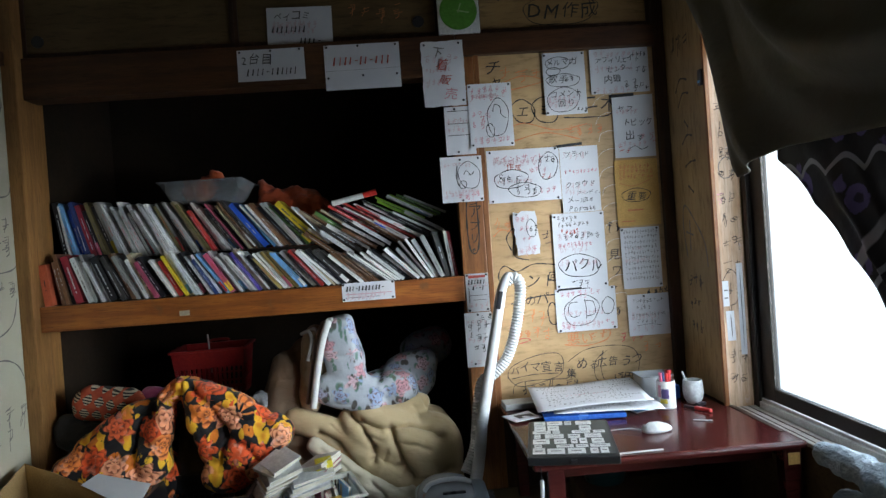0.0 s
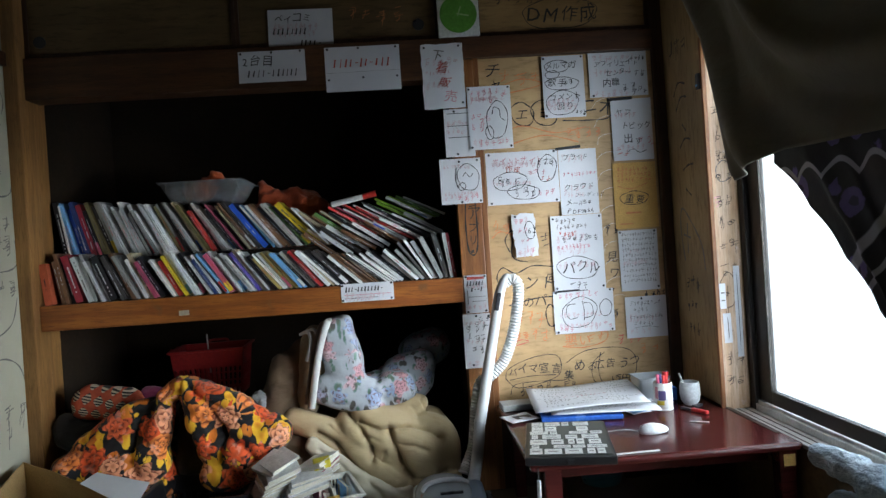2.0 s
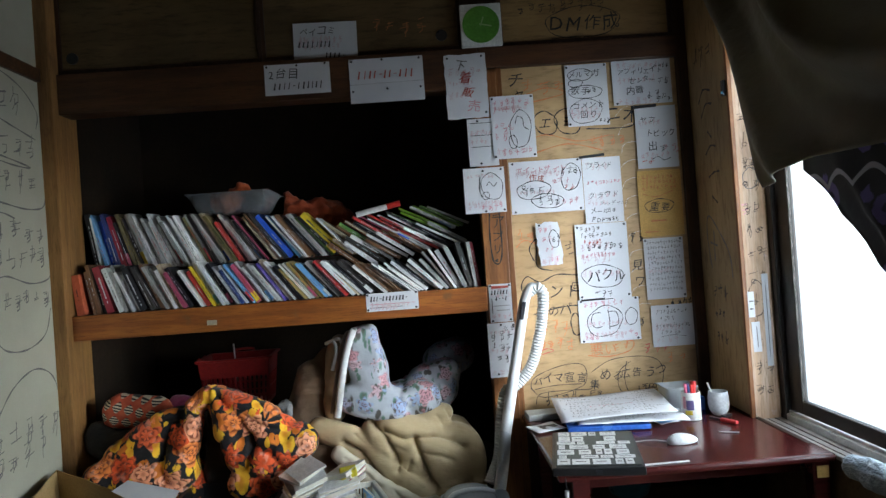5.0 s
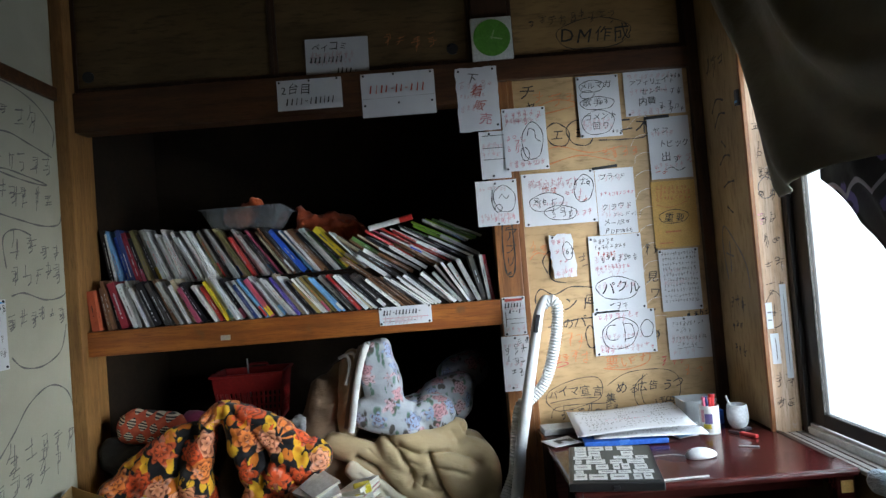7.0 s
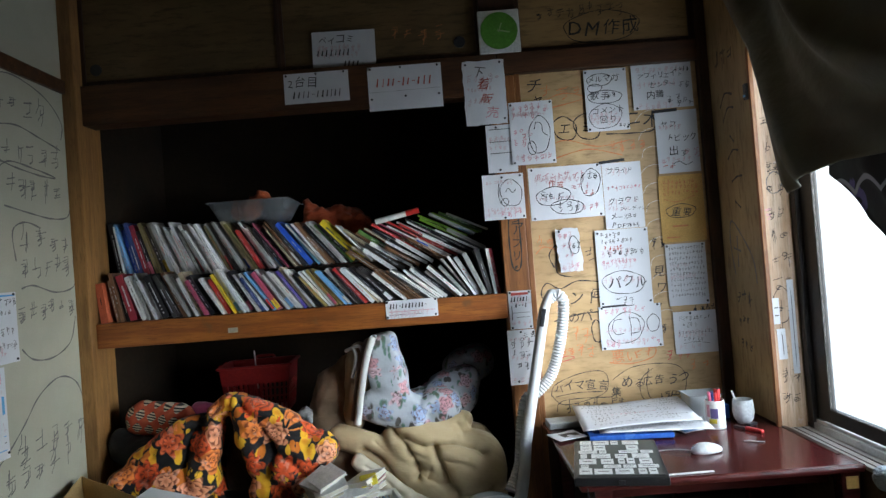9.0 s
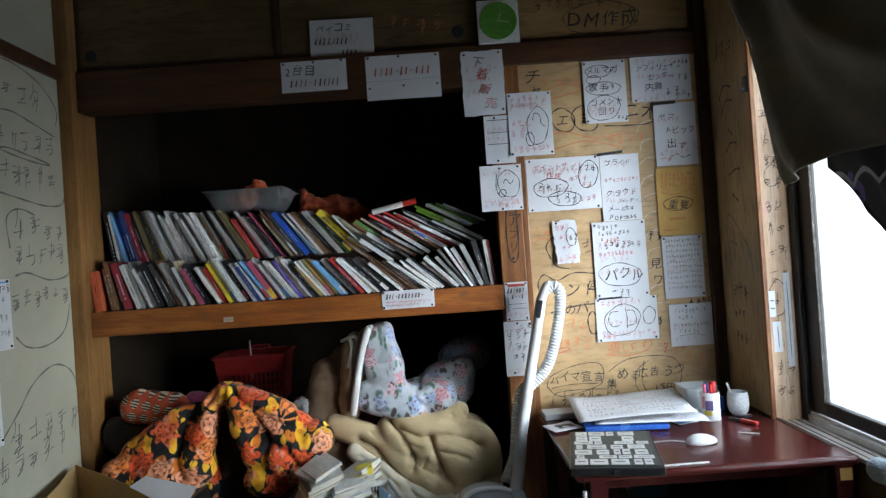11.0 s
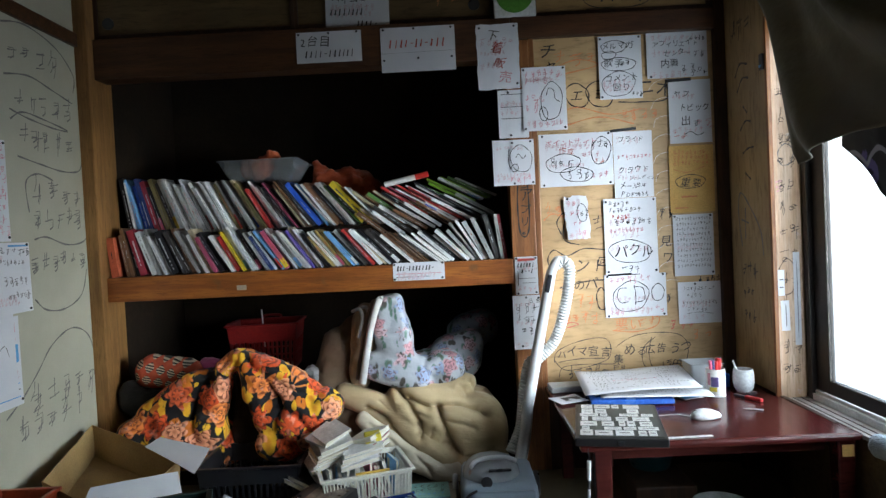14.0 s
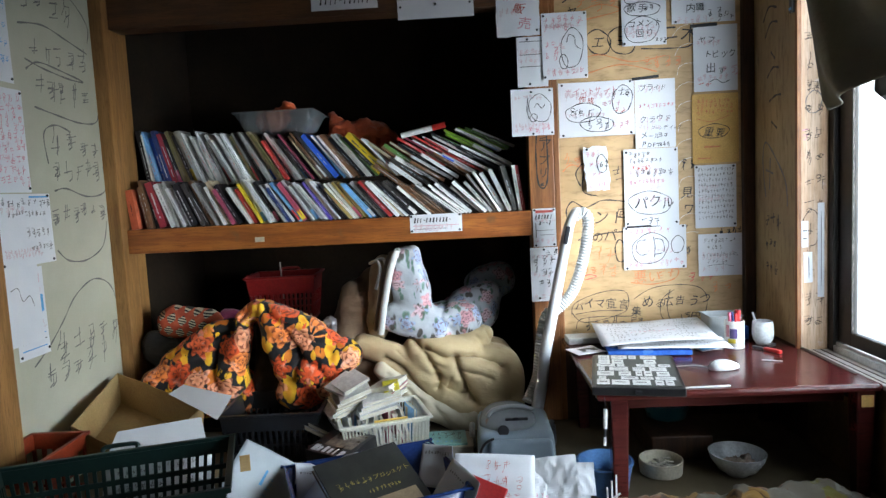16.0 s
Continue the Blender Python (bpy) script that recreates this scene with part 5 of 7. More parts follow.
tube("bound_edge", [(-0.160, 0.02, 0.835), (-0.172, -0.02, 0.830), (-0.203, -0.035, 0.74), (-0.235, -0.035, 0.60), (-0.262, -0.030, 0.455)], 0.017, HEM, rose, "padded white bound edge")
tube("bound_edge", [(-0.185, 0.03, 0.825), (-0.198, 0.0, 0.822), (-0.226, -0.015, 0.74), (-0.258, -0.015, 0.60), (-0.285, -0.010, 0.47)], 0.013, cloth("grey_brown_binding", (0.16, 0.12, 0.10), (0.22, 0.17, 0.14)), rose, "shaded brown bound edge")
for dx, top in ((0.0, 0.805), (-0.030, 0.795)):
    tube("bound_edge", [(-0.275 + dx, 0.05, top - 0.012), (-0.235 + dx, 0.015, top), (-0.222 + dx, 0.0, top - 0.045), (-0.245 + dx, -0.01, top - 0.13)], 0.008, HEM, rose, "padded white bound edge")
beige = thing("beige_comforter", "crumpled beige quilted comforter spilling from the closet", "comforter")
def bend_roll(pts, r0, r1, flat=(1, 1, 1)):
    n = len(pts) - 1
    return [(pts[i], pts[i + 1], r0 + (r1 - r0) * i / n, r0 + (r1 - r0) * (i + 1) / n, flat) for i in range(n)]
PUFF = (1.0, 0.75, 1.0)
heap("cover", bend_roll([(-0.36, 0.04, 0.385), (-0.22, 0.02, 0.34), (-0.10, 0.0, 0.26), (0.02, -0.02, 0.16), (0.10, -0.02, 0.09)], 0.060, 0.10, PUFF)
    + [((0.0, 0.16, 0.26), (0.25, 0.18, 0.24), 0.13, 0.14), ((-0.2, 0.18, 0.24), (0.2, 0.16, 0.14), 0.13, 0.14), ((-0.1, 0.08, 0.06), (0.3, 0.08, 0.06), 0.08, 0.08)],
    BEIGE, beige, "beige quilted cotton", 0.0065, 16, 0.012, 0.20, 0.002, (((0.5, 0.1, 0.8), 0.06, 0.002, 2.0),),
    [((0.06, 0.05, 0.30), (0.24, 0.125, 0.13), -14, 0.8), ((0.22, 0.05, 0.20), (0.19, 0.135, 0.17), -6, 0.8), ((0.13, 0.09, 0.385), (0.14, 0.09, 0.055), 14), ((0.23, 0.04, 0.08), (0.17, 0.13, 0.11), 0)],
    [([(-0.054, 0.385), (0.037, 0.337), (0.168, 0.345), (0.26, 0.325), (0.31, 0.29)], 0.040, 0.014), ([(-0.106, 0.42), (-0.06, 0.36), (-0.028, 0.31), (0.011, 0.225), (-0.007, 0.20)], 0.040, 0.014), ([(0.085, 0.335), (0.105, 0.255), (0.129, 0.169), (0.168, 0.12)], 0.036, 0.014),
     ([(-0.25, 0.335), (-0.17, 0.29), (-0.106, 0.20), (-0.03, 0.11)], 0.036, 0.013), ([(0.02, 0.22), (0.07, 0.19), (0.12, 0.16)], 0.024, 0.012), ([(0.115, 0.27), (0.20, 0.255), (0.25, 0.23)], 0.014, 0.010), ([(0.19, 0.42), (0.22, 0.375)], 0.010, 0.007), ([(0.235, 0.44), (0.255, 0.39)], 0.010, 0.007), ([(0.28, 0.45), (0.29, 0.40)], 0.008, 0.007),
     ([(-0.19, 0.37), (-0.15, 0.33)], 0.008, 0.006), ([(-0.01, 0.31), (0.03, 0.29)], 0.010, 0.007), ([(0.06, 0.24), (0.05, 0.20)], 0.010, 0.007), ([(0.17, 0.11), (0.26, 0.10), (0.33, 0.13)], 0.016, 0.012)])
heap("turned_edge", bend_roll([(-0.27, -0.02, 0.285), (-0.15, -0.055, 0.185), (-0.05, -0.065, 0.10), (0.05, -0.06, 0.05), (0.15, -0.05, 0.03)], 0.040, 0.068, PUFF), cloth("cream_edge", (0.56, 0.49, 0.35), (0.62, 0.55, 0.42), 10, 0.4), beige, "paler cream turned-over edge", 0.007, 6, 0.010, 0.09, 0.003, (((0.5, 0.2, 0.85), 0.06, 0.003, 1.4),), (), [([(-0.24, 0.27), (-0.14, 0.20), (-0.08, 0.14)], 0.014, 0.010), ([(-0.02, 0.12), (0.02, 0.07), (0.04, 0.01)], 0.018, 0.011)])
dim = heap("brown_blanket", [((-0.38, 0.18, 0.60), (-0.42, 0.15, 0.42), 0.11, 0.13), ((-0.32, 0.2, 0.70), (-0.30, 0.15, 0.55), 0.06, 0.08), ((-0.40, 0.2, 0.2), (-0.1, 0.3, 0.2), 0.2, 0.2)], BROWN)
tagged(dim, "dull brown blanket heaped behind the quilts", "blanket")
film = heap("plastic_film", [((-0.53, 0.1, 0.50), (-0.50, 0.08, 0.40), 0.03, 0.045)], plain("clear_film", (0.42, 0.42, 0.42), 0.2), None, "", 0.008, 3, 0.02, 0.04, 0.01)
tagged(film, "crumpled grey plastic film between the quilts", "plastic bag")

# on top of the books
CLEAR, cn, cl, cp = graph("clear_plastic")
cl.new(mixed(cn, cl, ramp(cn, cl, spot_noise(cn, cl, 20, 4), 0.3, 0.7), (0.62, 0.64, 0.66), (0.78, 0.80, 0.82)), cp.inputs["Base Color"])
cp.inputs["Transmission Weight"].default_value = 0.86
cp.inputs["Roughness"].default_value = 0.22
cp.inputs["IOR"].default_value = 1.2


def tray(name, label, w, d, h, at, material, taper=0.75, wall=0.003, category="tray"):
    ob = thing(name, label, category)
    bm = bmesh.new()
    ring = []
    for z, k in ((0, taper), (h, 1.0)):
        ring.append([(sx * w * k / 2, sy * d * k / 2, z) for sx, sy in ((-1, -1), (1, -1), (1, 1), (-1, 1))])
    lo, hi = [[bm.verts.new(c) for c in r] for r in ring]
    bm.faces.new(lo[::-1])
    for i in range(4):
        bm.faces.new((lo[i], lo[(i + 1) % 4], hi[(i + 1) % 4], hi[i]))
    bmesh.ops.bevel(bm, geom=[e for e in bm.edges if not e.is_boundary], offset=min(w, d) * 0.12, segments=4, affect="EDGES", profile=0.5)
    body = part("body", bm, material, ob, "", True)
    sd = body.modifiers.new("wall", "SOLIDIFY")
    sd.thickness = wall
    tube("rim", [(-w * 0.44, -d / 2, h), (0, -d / 2 - 0.001, h), (w * 0.44, -d / 2, h), (w / 2, -d * 0.44, h), (w / 2, d * 0.44, h), (w * 0.44, d / 2, h), (-w * 0.44, d / 2, h), (-w / 2, d * 0.44, h), (-w / 2, -d * 0.44, h), (-w * 0.44, -d / 2, h)], wall * 1.2, material, ob, "", 0, False, 8)
    ob.matrix_world = at
    return ob


tray("plastic_tray", "clear plastic tray lying on top of the books", 0.41, 0.26, 0.105, pose(-0.755, 0.30, 1.43, -3, 0, -2), CLEAR)
o1 = heap("orange_cloth", [((-0.80, 0.33, 1.50), (-0.72, 0.33, 1.555), 0.05, 0.05), ((-0.86, 0.36, 1.50), (-0.75, 0.36, 1.53), 0.04, 0.05)], ORANGE, None, "", 0.009, 3, 0.02, 0.05, 0.01)
tagged(o1, "bright orange cloth crumpled in the plastic tray", "cloth")
o2 = heap("orange_scarf", [((-0.50, 0.45, 1.46), (-0.28, 0.48, 1.40), 0.06, 0.09), ((-0.52, 0.46, 1.52), (-0.44, 0.46, 1.47), 0.03, 0.04), ((-0.5, 0.5, 1.2), (-0.25, 0.5, 1.2), 0.2, 0.2)], cloth("rust_cloth", (0.36, 0.05, 0.012), (0.44, 0.075, 0.016), 20, 0.6), None, "", 0.012, 3, 0.03, 0.06, 0.01)
tagged(o2, "rust-orange scarf heaped behind the back row of books", "cloth")
pen = thing("marker_pen", "fat white marker with a red cap lying on the books", "pen")
tube("barrel", [(-0.13, 0.15, 1.385), (0.02, 0.15, 1.415)], 0.014, WHITEP, pen)
tube("cap", [(0.021, 0.15, 1.4152), (0.085, 0.15, 1.428)], 0.0145, plain("red_cap", (0.5, 0.03, 0.025), 0.35), pen, "red cap")

# ---- the low table and what lies on it ----
TZ = 0.405
table = thing("low_table", "dark red varnished low wooden table with square legs", "table")
boxed("tabletop", (0.580, 1.522, -0.875, -0.03, TZ - 0.028, TZ), TABLE, table, "glossy mahogany top with rounded edges", 0.011)
for a, b, c, d in ((0.69, 1.46, -0.755, -0.735), (0.69, 1.46, -0.10, -0.08), (0.64, 0.66, -0.80, -0.10), (1.49, 1.508, -0.80, -0.10)):
    boxed("apron", (a, b, c, d, TZ - 0.095, TZ - 0.028), TABLE, table, "", 0.003)
for x in (0.63, 1.45):
    for y in (-0.85, -0.13):
        bm = bmesh.new()
        vs = block(bm, x, x + 0.062, y, y + 0.062, 0.0, TZ - 0.028)
        for v in vs[:4]:
            v.co.x += (x + 0.031 - v.co.x) * 0.22
            v.co.y += (y + 0.031 - v.co.y) * 0.22
        soften(bm, 0.006, 2)
        part("leg", bm, TABLE, table)
boxed("groove_strip", (1.490, 1.506, -0.76, -0.30, TZ + 0.0005, TZ + 0.0025), DARKPOST, table, "dark inlay strip", 0.0008)
boxed("paper_tag", (1.462, 1.502, -0.8535, -0.8512, TZ - 0.085, TZ - 0.045), PAPER_OLD, table, "small yellowed paper label", 0)

# flat case covered in small labels
case = thing("label_case", "flat black case with a lid covered in small white labels", "case")
boxed("box", (0, 0.30, 0, 0.42, 0.0, 0.028), TAPE, case, "black plastic body", 0.004)
CASE_TOP = surface("dark_green_grey_board", (0.05, 0.055, 0.05), (0.07, 0.075, 0.065), 20, 90, 0.5)
boxed("lid_panel", (0.012, 0.288, 0.02, 0.408, 0.0285, 0.0315), CASE_TOP, case, "dark matt lid panel", 0.001)
crnd = random.Random(5)
tiles = (WHITEP, WHITEP, WHITEP, PAPER, plain("green_label", (0.10, 0.22, 0.13), 0.5), plain("red_label", (0.4, 0.10, 0.10), 0.5))
y = 0.024
while y < 0.385:
    hgt = crnd.choice((0.030, 0.044, 0.056))
    x = 0.015 + crnd.uniform(0, 0.008)
    while x < 0.270:
        wdt = crnd.choice((0.022, 0.026, 0.042, 0.058, 0.066))
        split = hgt > 0.04 and crnd.random() < 0.4
        for y0, y1 in (((y, y + hgt * 0.46), (y + hgt * 0.54, y + hgt)) if split else ((y, y + hgt * crnd.uniform(0.86, 1.0)),)):
            if x + wdt < 0.287 and y1 < 0.404 and crnd.random() < 0.9:
                lab = boxed("label_tile", (x, x + wdt, y0, y1, 0.0316, 0.0335), (crnd.choice(tiles[4:]) if crnd.random() < 0.08 else WHITEP), case, "", 0)
                bm = bmesh.new()
                block(bm, x + wdt * 0.2, x + wdt * 0.8, y0 + (y1 - y0) * 0.40, y0 + (y1 - y0) * 0.56, 0.03352, 0.0337)
                part("print", bm, INK_GREY, lab)
        x += wdt + crnd.choice((0.007, 0.010, 0.016))
    y += hgt + crnd.choice((0.007, 0.011))
case.matrix_world = pose(0.562, -0.885, TZ + 0.001, 0, 0, -11)
knob = boxed("latch", (0.14, 0.16, -0.006, 0.0, 0.008, 0.02), PIN, case, "small catch", 0.001)

# paper heap, folder
def loose(name, w, d, at, label, items=(), material=PAPER, wave=0.012, seed=1, crump=0.0, category="paper", sag=0.0):
    """A loose sheet lying about: bent, with wavy edges."""
    rnd = random.Random(seed)
    a, b = rnd.uniform(0, 6), rnd.uniform(0, 6)
    def bend(u, v):
        s, t = u / w, v / d
        k = wave * (math.sin(3 * s + a) * math.cos(2.5 * t + b) + 0.5 * math.sin(6 * s * t + b))
        return k - sag * (s - 0.5) ** 2 + crump * (1.0 - 3.0 * abs(noise.noise(Vector((u * 13, v * 13, seed)))) - 1.5 * abs(noise.noise(Vector((u * 31, v * 27, seed + 5.0)))))
    bm = bmesh.new()
    nu, nv = (22, 22) if crump > 0.005 else (14, 14)
    g = [[bm.verts.new((u * w / nu, v * d / nv, bend(u * w / nu, v * d / nv))) for u in range(nu + 1)] for v in range(nv + 1)]
    for v in range(nv):
        for u in range(nu):
            bm.faces.new((g[v][u], g[v][u + 1], g[v + 1][u + 1], g[v + 1][u]))
    ob = part(name, bm, material, None, "", crump <= 0.005)
    sd = ob.modifiers.new("thickness", "SOLIDIFY")
    sd.thickness = 0.0008
    ob.matrix_world = at
    tagged(ob, label, category)
    marks(ob, w, d, items, None, bend, 0.0012, seed, 0.0024)
    return ob


prnd = random.Random(17)
rows_of = [("s", INK_GREY, u, u + prnd.uniform(0.08, 0.3), 0.92 - 0.085 * i + prnd.uniform(-0.02, 0.02), prnd.choice((0.012, 0.016, 0.022))) for i in range(10) for u in (0.05 + prnd.uniform(0, 0.08), 0.38 + prnd.uniform(0, 0.1), 0.68 + prnd.uniform(0, 0.08))]
loose("paper_sheet", 0.47, 0.36, pose(0.695, -0.40, TZ + 0.045, 3, -2, -4), "large white sheet covered in pencil diagrams on the table", rows_of + [("s", P, 0.3, 0.7, 0.5, 0.02), ("o", INK_GREY, 0.6, 0.6, 0.15, 0.1)], PAPER, 0.008, 61)
loose("paper_sheet", 0.44, 0.34, pose(0.76, -0.40, TZ + 0.030, 1, 0, -9), "white sheet under the pencilled diagrams on the table", rows_of, PAPER, 0.005, 62)
BLUEF = surface("blue_folder_plastic", (0.03, 0.10, 0.42), (0.04, 0.14, 0.50), 10, 90, 0.25)
folder = boxed("blue_folder", (0, 0.33, 0, 0.24, 0, 0.02), BLUEF, None, "", 0.004)
folder.matrix_world = pose(0.715, -0.415, TZ + 0.004, 0, 0, -5)
tagged(folder, "blue plastic document folder under loose papers", "folder")
mag = boxed("magazine_pile", (0, 0.40, 0, 0.28, 0, 0.025), PAGES, None, "", 0.004)
mag.matrix_world = pose(0.73, -0.33, TZ + 0.001, 0, 0, -2)
tagged(mag, "pile of old magazines beneath loose papers on the table", "magazines")
sheaf = boxed("notepad", (0, 0.15, 0, 0.10, 0, 0.028), surface("grey_board_cover", (0.30, 0.30, 0.29), (0.38, 0.37, 0.35), 8, 120, 0.6), None, "", 0.003)
sheaf.matrix_world = pose(0.592, -0.19, TZ + 0.001, 0, 0, 3)
tagged(sheaf, "grey board-covered notepad at the back of the table", "notepad")
loose("paper_scrap", 0.13, 0.12, pose(0.60, -0.40, TZ + 0.008, 0, 0, 20), "white and black printed leaflet on the table", [("b", K, 0.3, 0.9, 0.25, 0.75)], PAPER, 0.004, 63)
loose("paper_scrap", 0.09, 0.06, pose(1.10, -0.40, TZ + 0.006, 0, 0, 15), "small violet printed leaflet under the papers", [("b", INK_BLUE, 0.1, 0.9, 0.2, 0.8)], PAPER, 0.003, 64)

# mouse with cord
mouse = thing("computer_mouse", "white computer mouse with a thin grey cord", "mouse")
bm = bmesh.new()
bmesh.ops.create_uvsphere(bm, u_segments=28, v_segments=18, radius=1.0)
for v in bm.verts:
    x, y, z = v.co
    v.co = Vector((x * 0.058 * (1 - 0.05 * x), y * 0.033, max(z, -0.25) * 0.027 * (1 - 0.28 * x) + 0.0085))
part("shell", bm, plain("mouse_white", (0.68, 0.69, 0.70), 0.3), mouse, "", True)
boxed("wheel", (-0.042, -0.026, -0.003, 0.003, 0.020, 0.033), PIN, mouse, "dark scroll wheel", 0.002)
boxed("button_seam", (-0.055, -0.02, -0.0006, 0.0006, 0.018, 0.0325), INK_GREY, mouse, "", 0)
tube("cord", [(-0.056, 0, 0.010), (-0.10, 0.03, 0.012), (-0.16, 0.06, 0.004), (-0.24, 0.05, 0.004), (-0.30, 0.03, 0.004)], 0.0022, plain("cord_grey", (0.5, 0.5, 0.5), 0.5), mouse, "thin grey cord")
mouse.matrix_world = pose(1.095, -0.635, TZ, 0, 0, 6)


def lathe(name, profile, material, parent=None, label="", seg=36, smooth=True):
    """A turned shape from (radius, height) pairs."""
    bm = bmesh.new()
    rings = [[bm.verts.new((r * math.cos(2 * math.pi * k / seg), r * math.sin(2 * math.pi * k / seg), z)) for k in range(seg)] for r, z in profile]
    for a, b in zip(rings, rings[1:]):
        for k in range(seg):
            bm.faces.new((a[k], a[(k + 1) % seg], b[(k + 1) % seg], b[k]))
    bm.faces.new(rings[0][::-1])
    bm.faces.new(rings[-1])
    return part(name, bm, material, parent, label, smooth)


can = thing("pen_can", "white printed tin can holding pens and markers", "pen holder")
lathe("tin", [(0.036, 0.0), (0.038, 0.003), (0.038, 0.115), (0.0365, 0.115), (0.0355, 0.004), (0.001, 0.004)], plain("white_tin", (0.74, 0.73, 0.70), 0.35), can)
lathe("rim_band", [(0.0385, 0.002), (0.0392, 0.004), (0.0392, 0.007), (0.0385, 0.009)], ALU_LIGHT, can, "tin rim")
def wrapped(u0, u1, z0, z1, mat, lab):
    bm = bmesh.new()
    n = 8
    cols = [[bm.verts.new((0.0385 * math.cos(radians(u)), 0.0385 * math.sin(radians(u)), z)) for z in (z0, z1)] for u in [u0 + (u1 - u0) * i / n for i in range(n + 1)]]
    for a, b in zip(cols, cols[1:]):
        bm.faces.new((a[0], b[0], b[1], a[1]))
    part("printed_patch", bm, mat, can, lab)
wrapped(-140, -95, 0.045, 0.085, plain("purple_print", (0.10, 0.07, 0.20), 0.4), "dark purple printed patch")
wrapped(-150, -105, 0.025, 0.043, plain("yellow_print", (0.65, 0.52, 0.05), 0.4), "yellow printed patch")
wrapped(-165, -142, 0.05, 0.1, plain("pink_print", (0.6, 0.25, 0.3), 0.4), "pink printed patch")
can.matrix_world = pose(1.252, -0.335, TZ)
def pen_in(x, y, tx, ty, hgt, body, cap, r=0.006):
    ob = thing("pen", "slim pen standing in the tin can", "pen", "pens in the can")
    foot, top = Vector((x, y, TZ + 0.012)), Vector((x + tx, y + ty, TZ + hgt))
    tube("barrel", [foot, foot.lerp(top, 0.72)], r, body, ob)
    tube("cap", [foot.lerp(top, 0.721), top], r * 1.15, cap, ob, "coloured cap")
REDP = plain("red_pen_plastic", (0.5, 0.03, 0.03), 0.3)
PINKP = plain("pink_pen_plastic", (0.6, 0.12, 0.2), 0.3)
NAVYP = plain("navy_pen_plastic", (0.03, 0.04, 0.12), 0.3)
pen_in(1.240, -0.335, -0.012, -0.01, 0.150, WHITEP, PINKP)
pen_in(1.248, -0.345, -0.010, 0.0, 0.152, WHITEP, NAVYP)
pen_in(1.256, -0.335, 0.0, 0.0, 0.142, PINKP, REDP)
pen_in(1.262, -0.325, 0.008, 0.0, 0.155, REDP, REDP, 0.011)
pen_in(1.268, -0.335, 0.006, 0.01, 0.158, REDP, PIN, 0.007)
cup = thing("tea_cup", "grey-white ceramic tea cup with a spoon", "cup")
lathe("body", [(0.024, 0.0), (0.027, 0.002), (0.038, 0.02), (0.043, 0.045), (0.042, 0.075), (0.039, 0.098), (0.036, 0.098), (0.039, 0.075), (0.038, 0.045), (0.03, 0.015), (0.001, 0.012)], surface("grey_glaze", (0.50, 0.53, 0.55), (0.60, 0.62, 0.63), 12, 100, 0.25), cup)
cup.matrix_world = pose(1.385, -0.295, TZ)
spoon = tube("spoon", [(1.395, -0.29, TZ + 0.015), (1.36, -0.29, TZ + 0.09), (1.345, -0.29, TZ + 0.135)], 0.004, ALU_LIGHT)
tagged(spoon, "metal spoon leaning in the tea cup", "spoon")
MILKY = surface("milky_plastic", (0.66, 0.69, 0.71), (0.74, 0.76, 0.78), 8, 100, 0.25, 0, 0.03)
MILKY.node_tree.nodes["Principled BSDF"].inputs["Transmission Weight"].default_value = 0.55
tray("plastic_box", "small milky plastic box behind the pen can", 0.14, 0.12, 0.115, pose(1.248, -0.20, TZ + 0.001), MILKY, 0.9, 0.002, "box")
bbox = boxed("blue_box", (0, 0.05, 0, 0.06, 0, 0.06), BLUEF, None, "", 0.004)
bbox.matrix_world = pose(1.31, -0.22, TZ + 0.001)
tagged(bbox, "small blue plastic box between can and cup", "box")
cutter = thing("box_cutter", "red box cutter with a dark blade holder", "cutter")
boxed("grip", (0, 0.075, -0.010, 0.010, 0.0, 0.014), REDP, cutter, "red plastic grip", 0.004)
boxed("blade_holder", (-0.055, 0.0, -0.007, 0.007, 0.002, 0.010), PIN, cutter, "dark blade holder", 0.002)
cutter.matrix_world = pose(1.345, -0.40, TZ + 0.001, 0, 0, -62)
clip = boxed("black_clip", (0, 0.05, 0, 0.02, 0, 0.012), PIN, None, "", 0.003)
clip.matrix_world = pose(1.375, -0.37, TZ + 0.001, 0, 0, 30)
tagged(clip, "small black clip by the tea cup", "clip")
rod = tube("metal_rod", [(1.27, -0.545, TZ + 0.003), (1.335, -0.575, TZ + 0.003)], 0.0025, ALU_LIGHT)
tagged(rod, "thin metal rod lying on the table", "rod")
rul = boxed("white_ruler", (0, 0.17, 0, 0.012, 0, 0.003), WHITEP, None, "", 0.0005)
rul.matrix_world = pose(0.865, -0.852, TZ + 0.001, 0, 0, 2)
tagged(rul, "thin white ruler along the table edge", "ruler")
hang = thing("hanging_pen", "white-and-black pen hanging on a string from the table", "pen")
tube("string", [(0.605, -0.877, TZ - 0.01), (0.605, -0.882, TZ - 0.05)], 0.0015, PIN, hang)
tube("barrel", [(0.605, -0.882, TZ - 0.05), (0.603, -0.882, TZ - 0.115)], 0.007, WHITEP, hang)
tube("lower_string", [(0.603, -0.882, TZ - 0.115), (0.601, -0.882, TZ - 0.145)], 0.004, PIN, hang)
tube("tip", [(0.601, -0.882, TZ - 0.145), (0.600, -0.882, TZ - 0.175)], 0.005, WHITEP, hang)

